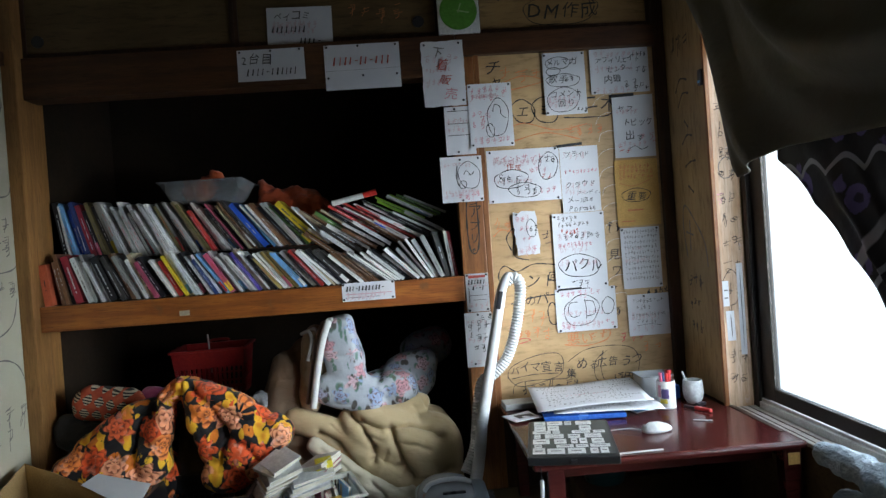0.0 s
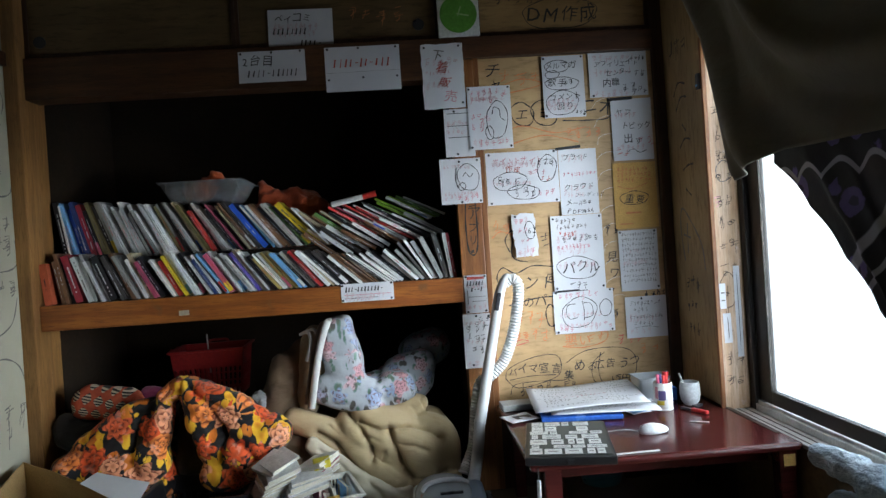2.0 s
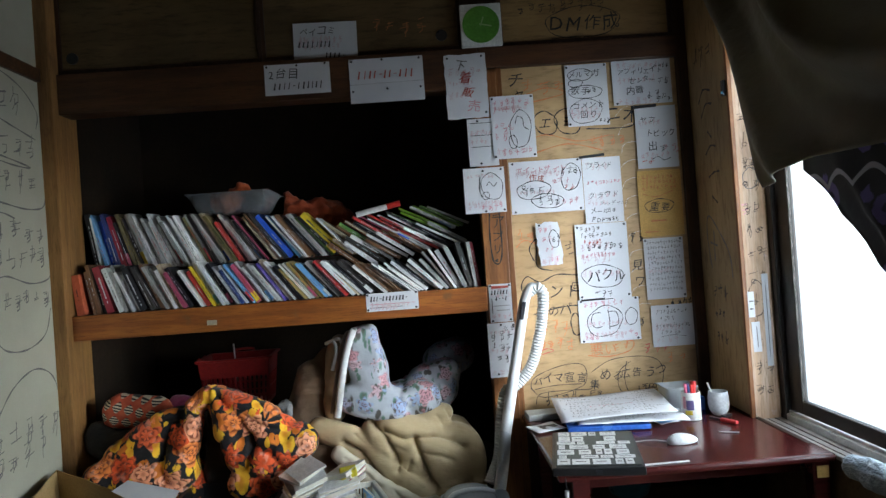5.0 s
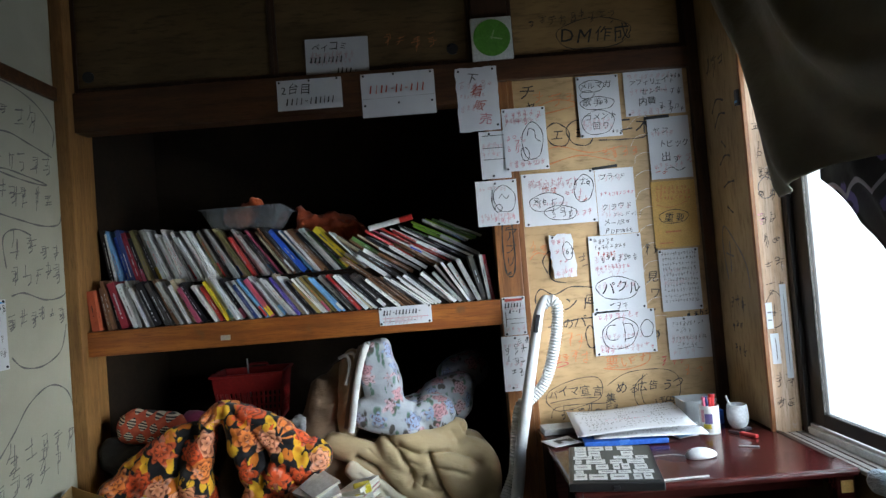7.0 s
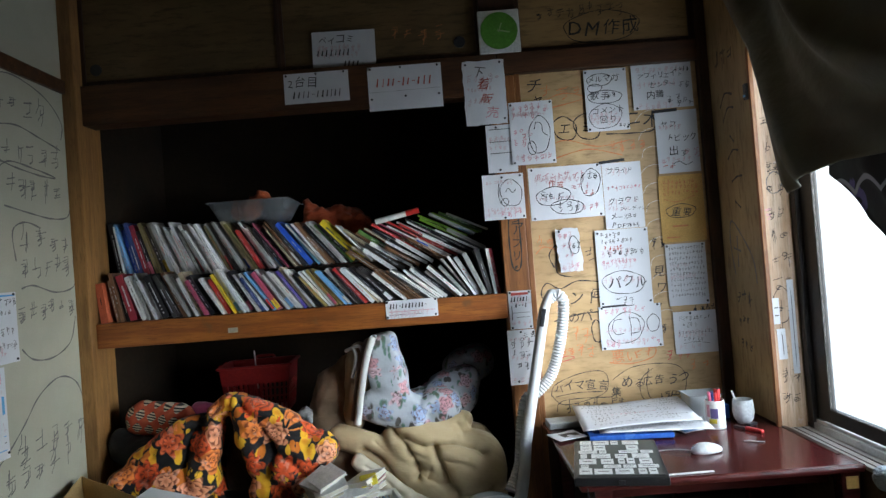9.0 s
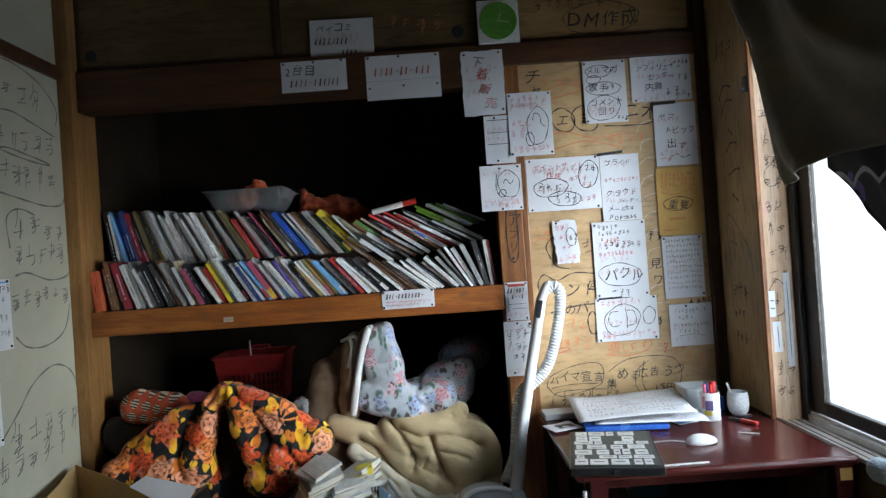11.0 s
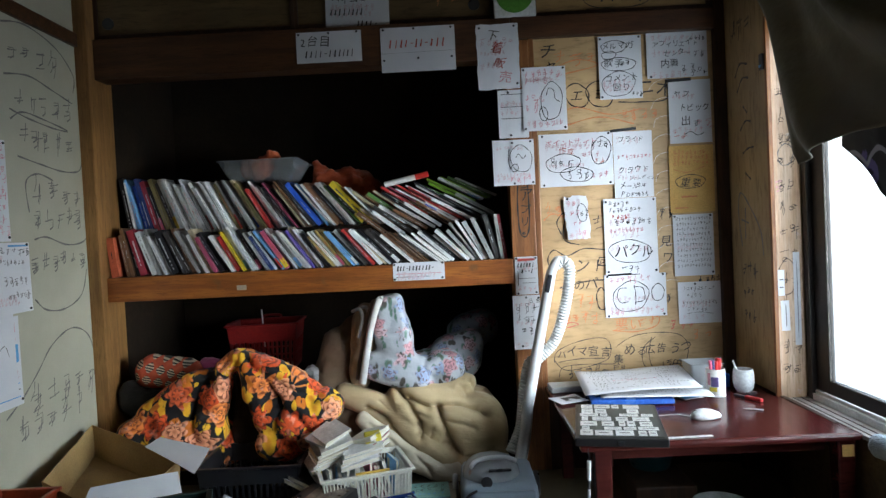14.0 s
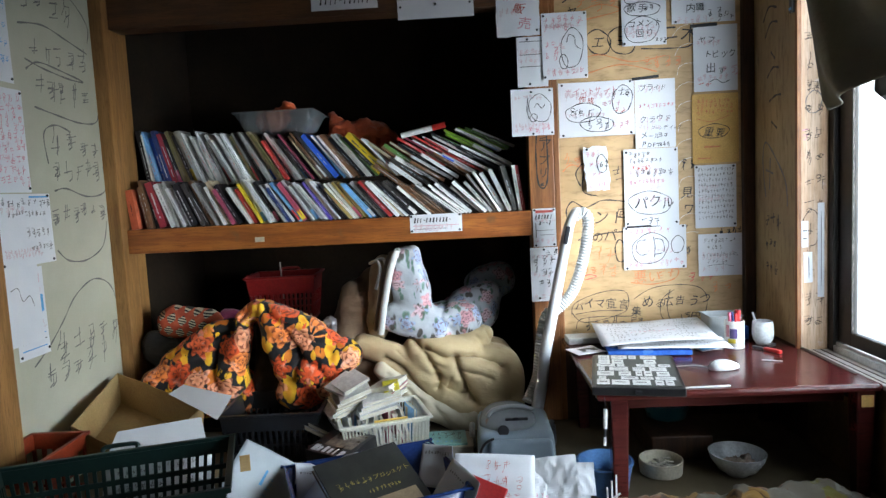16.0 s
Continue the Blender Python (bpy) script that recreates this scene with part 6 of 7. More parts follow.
# ---- the vacuum cleaner ----
VAC = surface("grey_blue_plastic", (0.24, 0.30, 0.35), (0.27, 0.33, 0.38), 8, 120, 0.35, 0, 0.03)
VAC_PALE = surface("pale_grey_plastic", (0.46, 0.48, 0.50), (0.54, 0.56, 0.58), 8, 120, 0.35, 0, 0.03)
HOSE = surface("white_hose_plastic", (0.60, 0.61, 0.61), (0.68, 0.69, 0.69), 12, 120, 0.45, 0, 0.03)
SMOKE = surface("smoky_dust_cup", (0.30, 0.32, 0.34), (0.36, 0.38, 0.39), 14, 120, 0.10, 0, 0.03, 0, (0.40, 0.16, 0.09), (0.62, 0.72))
SEAM = plain("dark_seam_rubber", (0.02, 0.02, 0.022), 0.5)
vac = thing("vacuum_cleaner", "grey-blue canister vacuum cleaner with its wand upright", "vacuum cleaner")
def shell(name, x0, x1, y0, y1, z0, z1, mat, parent, label="", top=0.75, bev=0.04):
    bm = bmesh.new()
    vs = block(bm, x0, x1, y0, y1, z0, z1)
    for v in vs[4:]:
        v.co.x += ((x0 + x1) / 2 - v.co.x) * (1 - top)
        v.co.y += ((y0 + y1) / 2 - v.co.y) * (1 - top)
    bmesh.ops.bevel(bm, geom=bm.edges[:], offset=bev, segments=5, affect="EDGES", profile=0.5, clamp_overlap=True)
    return part(name, bm, mat, parent, label, True)
shell("body", 0.168, 0.482, -0.55, -0.22, 0.012, 0.150, VAC, vac, "", 0.94, 0.030)
heap("dust_cup", [], SMOKE, vac, "smoky translucent dust cup", 0.006, 5, 0.0, 0.1, 0.0, (), [((0.300, -0.38, 0.135), (0.118, 0.135, 0.080), 0, 0.85)])
shell("front_lip", 0.205, 0.476, -0.566, -0.53, 0.014, 0.128, VAC, vac, "pale front panel", 0.9, 0.02)
lathe("inlet", [(0.022, -0.01), (0.022, 0.004), (0.001, 0.004)], PIN, vac, "round black inlet").matrix_local = pose(0.275, -0.519, 0.153, 58, 0, 0)
tube("carry_grip", [(0.215, -0.45, 0.190), (0.24, -0.45, 0.216), (0.30, -0.45, 0.228), (0.36, -0.44, 0.222), (0.40, -0.43, 0.205)], 0.009, VAC_PALE, vac, "pale carrying grip")
boxed("slot", (0.285, 0.375, -0.500, -0.488, 0.186, 0.196), PIN, vac, "dark slot", 0.002)
for x in (0.150, 0.492):
    lathe("wheel", [(0.01, -0.012), (0.048, -0.012), (0.055, -0.006), (0.055, 0.006), (0.048, 0.012), (0.01, 0.012)], VAC_PALE if x < 0.3 else PIN, vac, "large side wheel").matrix_local = pose(x, -0.30, 0.055, 0, 90, 0)
tube("bumper_seam", [(0.176, -0.552, 0.028), (0.182, -0.556, 0.085), (0.200, -0.560, 0.120), (0.235, -0.562, 0.140)], 0.005, SEAM, vac, "dark rubber seam")
wand = tube("wand", [(0.603, -0.13, 0.86), (0.545, -0.15, 0.61), (0.487, -0.17, 0.36)], lambda s: 0.023 + 0.003 * s, HOSE, vac, "white plastic wand")
tube("hand_grip", [(0.603, -0.13, 0.86), (0.618, -0.14, 0.93), (0.645, -0.135, 0.985), (0.663, -0.13, 0.992)], lambda s: 0.025 - 0.008 * s, HOSE, vac, "white curved grip")
boxed("switch_panel", (-0.010, 0.010, -0.004, 0.004, -0.04, 0.04), PIN, vac, "dark button panel", 0.003, Matrix.Translation((0.603, -0.161, 0.89)) @ Matrix.Rotation(radians(13), 4, "Y"))
tube("lower_pipe", [(0.487, -0.17, 0.37), (0.465, -0.20, 0.24), (0.425, -0.25, 0.10), (0.395, -0.28, 0.06)], lambda s: 0.025 + 0.003 * s, VAC_PALE, vac, "grey lower pipe")
tube("hose", [(0.640, -0.125, 0.965), (0.675, -0.13, 0.985), (0.702, -0.13, 0.955), (0.695, -0.13, 0.87), (0.668, -0.13, 0.75), (0.625, -0.12, 0.63), (0.56, -0.115, 0.56), (0.507, -0.12, 0.53), (0.482, -0.13, 0.45), (0.468, -0.14, 0.36), (0.45, -0.15, 0.25), (0.40, -0.2, 0.16)], 0.027, HOSE, vac, "ribbed white hose", 75, False, 14, 0.2)

# ---- clutter on the floor ----
CARD = surface("brown_cardboard", (0.36, 0.225, 0.085), (0.42, 0.27, 0.11), 5, 160, 0.8, 0, 0.3, 0, (0.27, 0.18, 0.08))
carton = thing("cardboard_carton", "open brown cardboard box tilted beside a red plastic crate", "box")
RIMC = [Vector(v) for v in ((-1.45, -0.19, 0.36), (-0.94, -0.48, 0.29), (-0.98, -0.90, 0.235), (-1.38, -0.66, 0.285))]
LOWC = [v + Vector(((-1.18 - v.x) * 0.06, (-0.55 - v.y) * 0.06, -0.135)) for v in RIMC]
def slab(name, quad, thick, material, parent, label=""):
    bm = bmesh.new()
    f = bm.faces.new([bm.verts.new(v) for v in quad])
    bmesh.ops.subdivide_edges(bm, edges=bm.edges[:], cuts=5, use_grid_fill=True)
    for v in bm.verts:
        v.co += noise.noise_vector(v.co * 9) * 0.004
    ob = part(name, bm, material, parent, label)
    sd = ob.modifiers.new("thickness", "SOLIDIFY")
    sd.thickness, sd.offset = thick, 0
    return ob
for i in range(4):
    slab("side_panel", (RIMC[i], RIMC[(i + 1) % 4], LOWC[(i + 1) % 4], LOWC[i]), 0.004, CARD, carton)
slab("base_panel", LOWC, 0.004, CARD, carton)
REDCRATE = surface("orange_red_plastic", (0.24, 0.030, 0.010), (0.30, 0.042, 0.014), 8, 100, 0.4, 0, 0.1)
basket("red_crate", "orange-red plastic crate standing against the plaster wall", 0.20, 0.34, 0.29, pose(-1.378, -0.905, 0.0, 0, 0, 1), REDCRATE, 5, 3, 0.92, 0.1)
def flat_sheet(quad, label):
    ob = slab("paper_sheet", quad, 0.0012, PAPER, None)
    return tagged(ob, label, "paper")
flat_sheet(((-1.043, -0.412, 0.36), (-0.81, -0.496, 0.33), (-0.826, -0.62, 0.275), (-1.087, -0.465, 0.34)), "pale grey sheet leaning over the cardboard box edge")
flat_sheet(((-1.12, -0.80, 0.31), (-0.853, -0.70, 0.315), (-0.818, -0.76, 0.262), (-1.12, -0.88, 0.25)), "white printed sheet lying on the cardboard box")
GREENB = surface("dark_green_plastic", (0.007, 0.020, 0.017), (0.010, 0.028, 0.024), 8, 100, 0.35, 0, 0.1)
green_basket = basket("green_basket", "dark green plastic shopping basket with rows of slots", 0.66, 0.40, 0.34, pose(-0.875, -1.30, 0.02, 0, 0, 18.5), GREENB, 26, 6, 0.86, 0.05, "", True, 0.007, 0.008, 0.22)
slab("blank_panel", ((-0.29, -0.192, 0.165), (-0.02, -0.192, 0.165), (-0.02, -0.200, 0.262), (-0.29, -0.200, 0.262)), 0.004, GREENB, green_basket, "plain panel between the slots")
tag_g = boxed("basket_tag", (0, 0.03, 0, 0.004, 0, 0.05), CARD, None, "", 0.001)
tag_g.matrix_world = pose(-0.545, -1.16, 0.30, 0, 0, 18)
tagged(tag_g, "small brown cardboard tag on the green basket", "tag")
loose("paper_sheet", 0.34, 0.28, pose(-1.02, -1.12, 0.06, 62, 0, 18), "white papers standing inside the green basket", rows_of, PAPER, 0.01, 73, 0.004)
rags = heap("red_rag", [((-1.2, -1.32, 0.08), (-1.0, -1.3, 0.08), 0.07, 0.07), ((-1.15, -1.24, 0.17), (-1.0, -1.2, 0.16), 0.05, 0.06)], ORANGE, None, "", 0.012, 3, 0.03, 0.06, 0.01)
tagged(rags, "crumpled red cloth inside the green basket", "cloth")
GREYB = surface("black_plastic", (0.009, 0.010, 0.013), (0.014, 0.016, 0.019), 8, 100, 0.35, 0, 0.1)
basket("black_basket", "black plastic basket holding the floral quilt", 0.42, 0.32, 0.22, pose(-0.70, -0.25, 0.0, 0, 0, 1), GREYB, 16, 2, 0.9, 0.25)
WHITEB = surface("off_white_plastic", (0.62, 0.60, 0.52), (0.68, 0.66, 0.58), 8, 100, 0.4, 0, 0.1)
basket("white_basket", "off-white slotted plastic basket heaped with comic books", 0.36, 0.28, 0.195, pose(-0.235, -0.35, 0.0, 0, 0, 18), WHITEB, 26, 1, 0.92, 0.0)
mrnd = random.Random(11)
def comic(at, hue, w=0.10, h=0.155, t=0.012):
    ob = thing("comic_book", "worn " + NAMES[hue] + " comic book heaped in the basket", "book", "comics in the basket")
    bm = bmesh.new()
    block(bm, 0, w, 0, h, 0, 0.001)
    block(bm, 0, w, 0, h, t - 0.001, t)
    block(bm, 0, 0.0015, 0, h, 0.001, t - 0.001)
    part("cover", bm, COVERS[hue], ob)
    bm = bmesh.new()
    block(bm, 0.0016, w - 0.002, 0.002, h - 0.002, 0.0012, t - 0.0012)
    part("page_block", bm, PAGES, ob)
    if mrnd.random() < 0.4:
        bm = bmesh.new()
        block(bm, 0.008, w * 0.9, h * 0.66, h * mrnd.uniform(0.8, 0.95), t + 0.0001, t + 0.0006)
        part("cover_band", bm, COVERS[mrnd.choice("eyapl")], ob, "coloured cover band")
    ob.matrix_world = at
# books on edge fill the basket; two slanting stacks lie on them
for i in range(15):
    comic(pose(-0.375 + 0.0205 * i + mrnd.uniform(-0.004, 0.004), -0.435 + 0.10 * i / 15 + mrnd.uniform(-0.012, 0.008), 0.035 + mrnd.uniform(0, 0.02), mrnd.uniform(2, 14), -90 + mrnd.uniform(-24, 6), mrnd.uniform(10, 26)), mrnd.choice("wwlwwegwap"), 0.15, 0.12, 0.013)
for i in range(13):
    comic(pose(-0.375 + mrnd.uniform(-0.012, 0.012) + 0.013 * i, -0.30 + mrnd.uniform(-0.03, 0.03), 0.03 + mrnd.uniform(0, 0.02), mrnd.uniform(2, 14), -90 + mrnd.uniform(-18, 18), mrnd.uniform(0, 30)), mrnd.choice("wwlkwegd"), 0.16, 0.12, 0.013)
def pile(x, y, z, tilt, turn, hues, w, h, gap, slip):
    for hue in hues:
        thick = mrnd.choice((0.011, 0.013, 0.017))
        comic(pose(x + mrnd.uniform(-slip, slip), y + mrnd.uniform(-slip, slip), z, 4, tilt + mrnd.uniform(-3, 3), turn + mrnd.uniform(-7, 7)), hue, w, h, thick)
        x, z = x + gap, z + thick + 0.001
pile(-0.425, -0.430, 0.180, -15, 20, "wlwegw", 0.135, 0.16, 0.008, 0.008)
pile(-0.370, -0.410, 0.268, -20, 40, "wl", 0.125, 0.15, 0.008, 0.010)
pile(-0.310, -0.440, 0.190, -9, 20, "wwlw", 0.165, 0.14, 0.004, 0.008)
pile(-0.300, -0.330, 0.215, -14, -24, "wpdw", 0.13, 0.15, 0.004, 0.012)
pile(-0.560, -0.400, 0.150, 18, -16, "gd", 0.14, 0.10, 0.002, 0.004)
lem = boxed("yellow_case", (0, 0.07, 0, 0.05, 0, 0.035), plain("yellow_plastic", (0.62, 0.52, 0.04), 0.3), None, "", 0.006)
lem.matrix_world = pose(-0.215, -0.36, 0.272, 10, -6, 12)
tagged(lem, "small yellow plastic case on the comics", "case")
pencil = tube("yellow_pencil", [(-0.24, -0.495, 0.2), (-0.11, -0.452, 0.2)], 0.005, plain("pencil_yellow", (0.6, 0.38, 0.06), 0.4))
tagged(pencil, "yellow pencil on the white basket rim", "pencil")

prod = thing("product_box", "black printed carton with a white lettered stripe", "box")
boxed("carton", (0, 0.21, 0, 0.19, 0, 0.13), surface("black_printed_card", (0.02, 0.02, 0.022), (0.035, 0.033, 0.033), 10, 120, 0.3), prod, "", 0.002)
boxed("picture", (0.05, 0.19, 0.06, 0.17, 0.1302, 0.1308), surface("brown_photo_print", (0.10, 0.07, 0.05), (0.28, 0.22, 0.17), 30, 120, 0.3), prod, "dim brown picture", 0)
bm = bmesh.new()
for k, wd in enumerate((0.018, 0.012, 0.012, 0.010, 0.006, 0.014)):
    block(bm, 0.02 + 0.028 * k, 0.02 + 0.028 * k + wd * 1.4, 0.010, 0.052 - 0.008 * (k % 2), 0.1302, 0.1310)
tagged(part("lettered_stripe", bm, PAPER, prod, "white lettering bars"), kind="stuff")
prod.matrix_world = pose(-0.50, -0.56, 0.0, 8, 0, -31)
NAVY = surface("navy_plastic", (0.015, 0.035, 0.13), (0.02, 0.05, 0.17), 8, 100, 0.22, 0, 0.1)
tray("navy_tub", "glossy navy plastic tub full of papers and books", 0.52, 0.42, 0.20, pose(-0.17, -1.00, 0.0, 0, 0, 22), NAVY, 0.85, 0.004, "tub")
big = thing("black_book", "large black book with gold lettering on its cover", "book")
boxed("cover", (0, 0.31, 0, 0.40, 0.022, 0.026), surface("black_book_cloth", (0.018, 0.018, 0.016), (0.03, 0.03, 0.026), 12, 200, 0.45), big, "", 0.001)
boxed("page_block", (0.004, 0.305, 0.005, 0.395, 0.004, 0.0218), PAGES, big, "cream page edges", 0)
boxed("back_cover", (0, 0.31, 0, 0.40, 0.0, 0.0038), surface("brown_book_cloth", (0.12, 0.08, 0.045), (0.17, 0.12, 0.07), 12, 200, 0.5), big, "", 0.001)
boxed("cover_band", (0.03, 0.28, 0.10, 0.20, 0.0262, 0.0268), surface("tan_print", (0.28, 0.20, 0.12), (0.34, 0.25, 0.15), 16, 200, 0.5), big, "tan printed band", 0)
GOLD = plain("gold_lettering", (0.42, 0.33, 0.07), 0.4)
marks(big, 0.31, 0.40, [("t", GOLD, "プロジェクト", 0.52, 0.68, 0.022), ("s", GOLD, 0.12, 0.5, 0.70, 0.024), ("s", GOLD, 0.4, 0.75, 0.58, 0.014)], None, lambda u, v: 0.0262, 0.0006, 81, 0.003)
big.matrix_world = pose(-0.16, -1.27, 0.045, 25, 0, 37)
for k, (x, y, z, rx, ry, rz, w, d) in enumerate(((0.0, -1.00, 0.09, 62, 10, -55, 0.17, 0.18), (-0.04, -0.86, 0.10, 66, -8, -35, 0.14, 0.14), (-0.42, -1.02, 0.08, 50, 12, 30, 0.16, 0.18))):
    loose("paper_sheet", w, d, pose(x, y, z, rx, ry, rz), "white sheet sticking out of the navy tub", [("s", INK_GREY, 0.1, 0.8, 0.8, 0.012)], PAPER, 0.010, 90 + k, 0.002)
redf = boxed("red_folder", (0, 0.16, 0, 0.22, 0, 0.012), plain("red_folder_card", (0.45, 0.03, 0.03), 0.4), None, "", 0.002)
redf.matrix_world = pose(0.02, -1.12, 0.06, 40, 10, -30)
tagged(redf, "red folder standing in the navy tub", "folder")
FILM = surface("white_bag_plastic", (0.72, 0.79, 0.84), (0.82, 0.87, 0.90), 8, 120, 0.2, 0, 0.03, 0, (0.15, 0.42, 0.52), (0.64, 0.7))
FILM.node_tree.nodes["Principled BSDF"].inputs["Transmission Weight"].default_value = 0.35
loose("plastic_bag", 0.21, 0.22, Matrix.Translation((-0.505, -1.02, 0.05)) @ Matrix.Rotation(radians(26), 4, "Z") @ Matrix.Rotation(radians(60), 4, "X") @ Matrix.Rotation(radians(52), 4, "Z"), "crumpled white plastic bag with blue print", [("b", INK_BLUE, 0.45, 0.7, 0.45, 0.50), ("s", INK_BLUE, 0.3, 0.6, 0.35, 0.02)], FILM, 0.024, 131, 0.0030, "bag")
loose("plastic_bag", 0.22, 0.24, pose(-0.46, -1.04, 0.06, 30, -14, -12), "crumpled clear plastic wrapper on the floor", (), FILM, 0.03, 132, 0.005, "bag")
cbox = boxed("pale_box", (0, 0.20, 0, 0.17, 0, 0.07), surface("grey_beige_card", (0.30, 0.28, 0.22), (0.36, 0.33, 0.26), 8, 120, 0.7), None, "", 0.004)
cbox.matrix_world = pose(-0.045, -0.46, 0.0, 0, 0, 2)
tagged(cbox, "low grey-beige box beside the vacuum cleaner", "box")
tealb = boxed("teal_booklet", (0, 0.165, 0, 0.15, 0, 0.008), surface("teal_print", (0.16, 0.38, 0.36), (0.25, 0.47, 0.44), 20, 120, 0.5), None, "", 0.001)
tealb.matrix_world = pose(-0.035, -0.455, 0.071, 0, 0, 4)
tagged(tealb, "teal printed booklet lying on a low box", "booklet")
marks(tealb, 0.165, 0.15, [("s", K, 0.1, 0.9, 0.75, 0.03), ("s", K, 0.1, 0.9, 0.45, 0.03), ("o", K, 0.5, 0.75, 0.2, 0.14), ("s", INK_BLUE, 0.1, 0.9, 0.2, 0.02)], None, lambda u, v: 0.008, 0.0006, 82, 0.003)
loose("paper_sheet", 0.27, 0.24, pose(0.075, -1.00, 0.015, 58, 0, -8), "white sheet with red marker writing, bent over the clutter", [("s", R, 0.2, 0.85, 0.62, 0.04), ("s", P, 0.2, 0.8, 0.45, 0.03), ("s", R, 0.4, 0.6, 0.85, 0.03)], PAPER, 0.008, 83, 0.003, "paper", 0.03)
for k, (x, y, z, rx, ry, rz, w, d) in enumerate(((0.30, -1.00, 0.02, 48, 8, 14, 0.22, 0.18), (0.34, -0.93, 0.05, 55, -10, -12, 0.17, 0.15), (0.44, -0.98, 0.03, 40, 12, 28, 0.15, 0.19), (0.42, -0.88, 0.06, 60, 5, 5, 0.15, 0.11))):
    loose("paper_wrapper", w, d, pose(x, y, z, rx, ry, rz), "crumpled white wrapper lying on the floor clutter", [("s", P, 0.2, 0.7, 0.5, 0.02)] if k == 0 else (), PAPER, 0.012, 120 + k, 0.0056)
for k in range(6):
    st = tube("white_straw", [(0.56 + 0.012 * k, -0.90 - 0.01 * k, 0.045), (0.60 + 0.02 * (k % 3), -0.96 + 0.02 * k, 0.055 + 0.012 * k)], 0.003, WHITEP)
    tagged(st, "thin white plastic stick among floor clutter", "stick", "loose sticks")
basin = thing("blue_basin", "blue plastic wash basin on the floor", "basin")
lathe("bowl", [(0.07, 0.0), (0.082, 0.004), (0.098, 0.10), (0.103, 0.105), (0.103, 0.11), (0.095, 0.11), (0.080, 0.008), (0.001, 0.007)], surface("blue_plastic", (0.07, 0.17, 0.38), (0.09, 0.21, 0.44), 8, 100, 0.35), basin)
basin.matrix_world = pose(0.63, -0.72, 0.0)
bowl1 = thing("ashtray_bowl", "beige ceramic bowl full of cigarette ends under the table", "bowl")
lathe("dish", [(0.068, 0.0), (0.078, 0.004), (0.082, 0.055), (0.078, 0.058), (0.073, 0.052), (0.068, 0.012), (0.001, 0.010)], surface("beige_glaze", (0.50, 0.45, 0.34), (0.58, 0.53, 0.42), 14, 100, 0.4), bowl1)
bowl1.matrix_world = pose(0.865, -0.60, 0.0)
arnd = random.Random(3)
BUTT = plain("cigarette_paper", (0.5, 0.46, 0.4), 0.8)
for k in range(34):
    a, r = arnd.uniform(0, 6.28), arnd.uniform(0, 0.05)
    b = arnd.uniform(0, 6.28)
    p0 = Vector((r * math.cos(a), r * math.sin(a), arnd.uniform(0.016, 0.042)))
    tube("cigarette_end", [p0, p0 + Vector((math.cos(b), math.sin(b), arnd.uniform(-0.2, 0.3))) * 0.024], 0.0038, BUTT, bowl1, "", 0, False, 6)
bowl2 = thing("rice_bowl", "pale grey ceramic bowl with dry leftovers under the table", "bowl")
lathe("dish", [(0.040, 0.0), (0.044, 0.010), (0.070, 0.022), (0.095, 0.060), (0.103, 0.085), (0.099, 0.085), (0.090, 0.060), (0.066, 0.028), (0.001, 0.022)], surface("pale_grey_glaze", (0.50, 0.52, 0.53), (0.58, 0.60, 0.61), 12, 100, 0.25), bowl2)
heap("leftovers", [((-0.03, 0, 0.040), (0.03, 0.01, 0.040), 0.035, 0.035, (1, 1, 0.35))], surface("dry_scraps", (0.30, 0.22, 0.16), (0.42, 0.36, 0.30), 40, 200, 0.9), bowl2, "dry brownish leftovers", 0.005, 1, 0.02, 0.02, 0.01)
bowl2.matrix_world = pose(1.14, -0.63, 0.0)
under = boxed("dark_chest", (0.86, 1.10, -0.50, -0.14, 0.0, 0.098), DARKPOST, None, "", 0.006)
tagged(under, "low dark wooden chest pushed under the table", "chest")
washbowl = thing("teal_basin", "teal plastic basin standing on a low chest under the table", "basin")
lathe("bowl", [(0.070, 0.0), (0.080, 0.004), (0.098, 0.066), (0.106, 0.070), (0.106, 0.074), (0.096, 0.074), (0.078, 0.008), (0.001, 0.007)], surface("teal_plastic", (0.012, 0.085, 0.10), (0.016, 0.105, 0.125), 8, 100, 0.3, 0, 0.03), washbowl)
washbowl.matrix_world = pose(0.985, -0.27, 0.0985)
PATCH = floral("patchwork_print", (0.24, 0.21, 0.16), ((0.40, 0.22, 0.05), (0.32, 0.13, 0.05), (0.40, 0.38, 0.33)), (0.28, 0.25, 0.06), 5.0, 0.85, 0.1, 0.55)
quilt = heap("floor_quilt", [((0.62, -0.98, 0.012), (1.38, -0.95, 0.012), 0.11, 0.11, (1, 1.4, 0.22)), ((0.75, -1.15, 0.015), (1.38, -1.15, 0.015), 0.13, 0.13, (1, 1.5, 0.25)), ((1.08, -0.90, 0.03), (1.35, -0.88, 0.03), 0.07, 0.07, (1, 1, 0.5))], PATCH, None, "", 0.012, 2, 0.025, 0.07, 0.012)
tagged(quilt, "patchwork quilt in yellow, orange and white spread on the floor", "quilt")

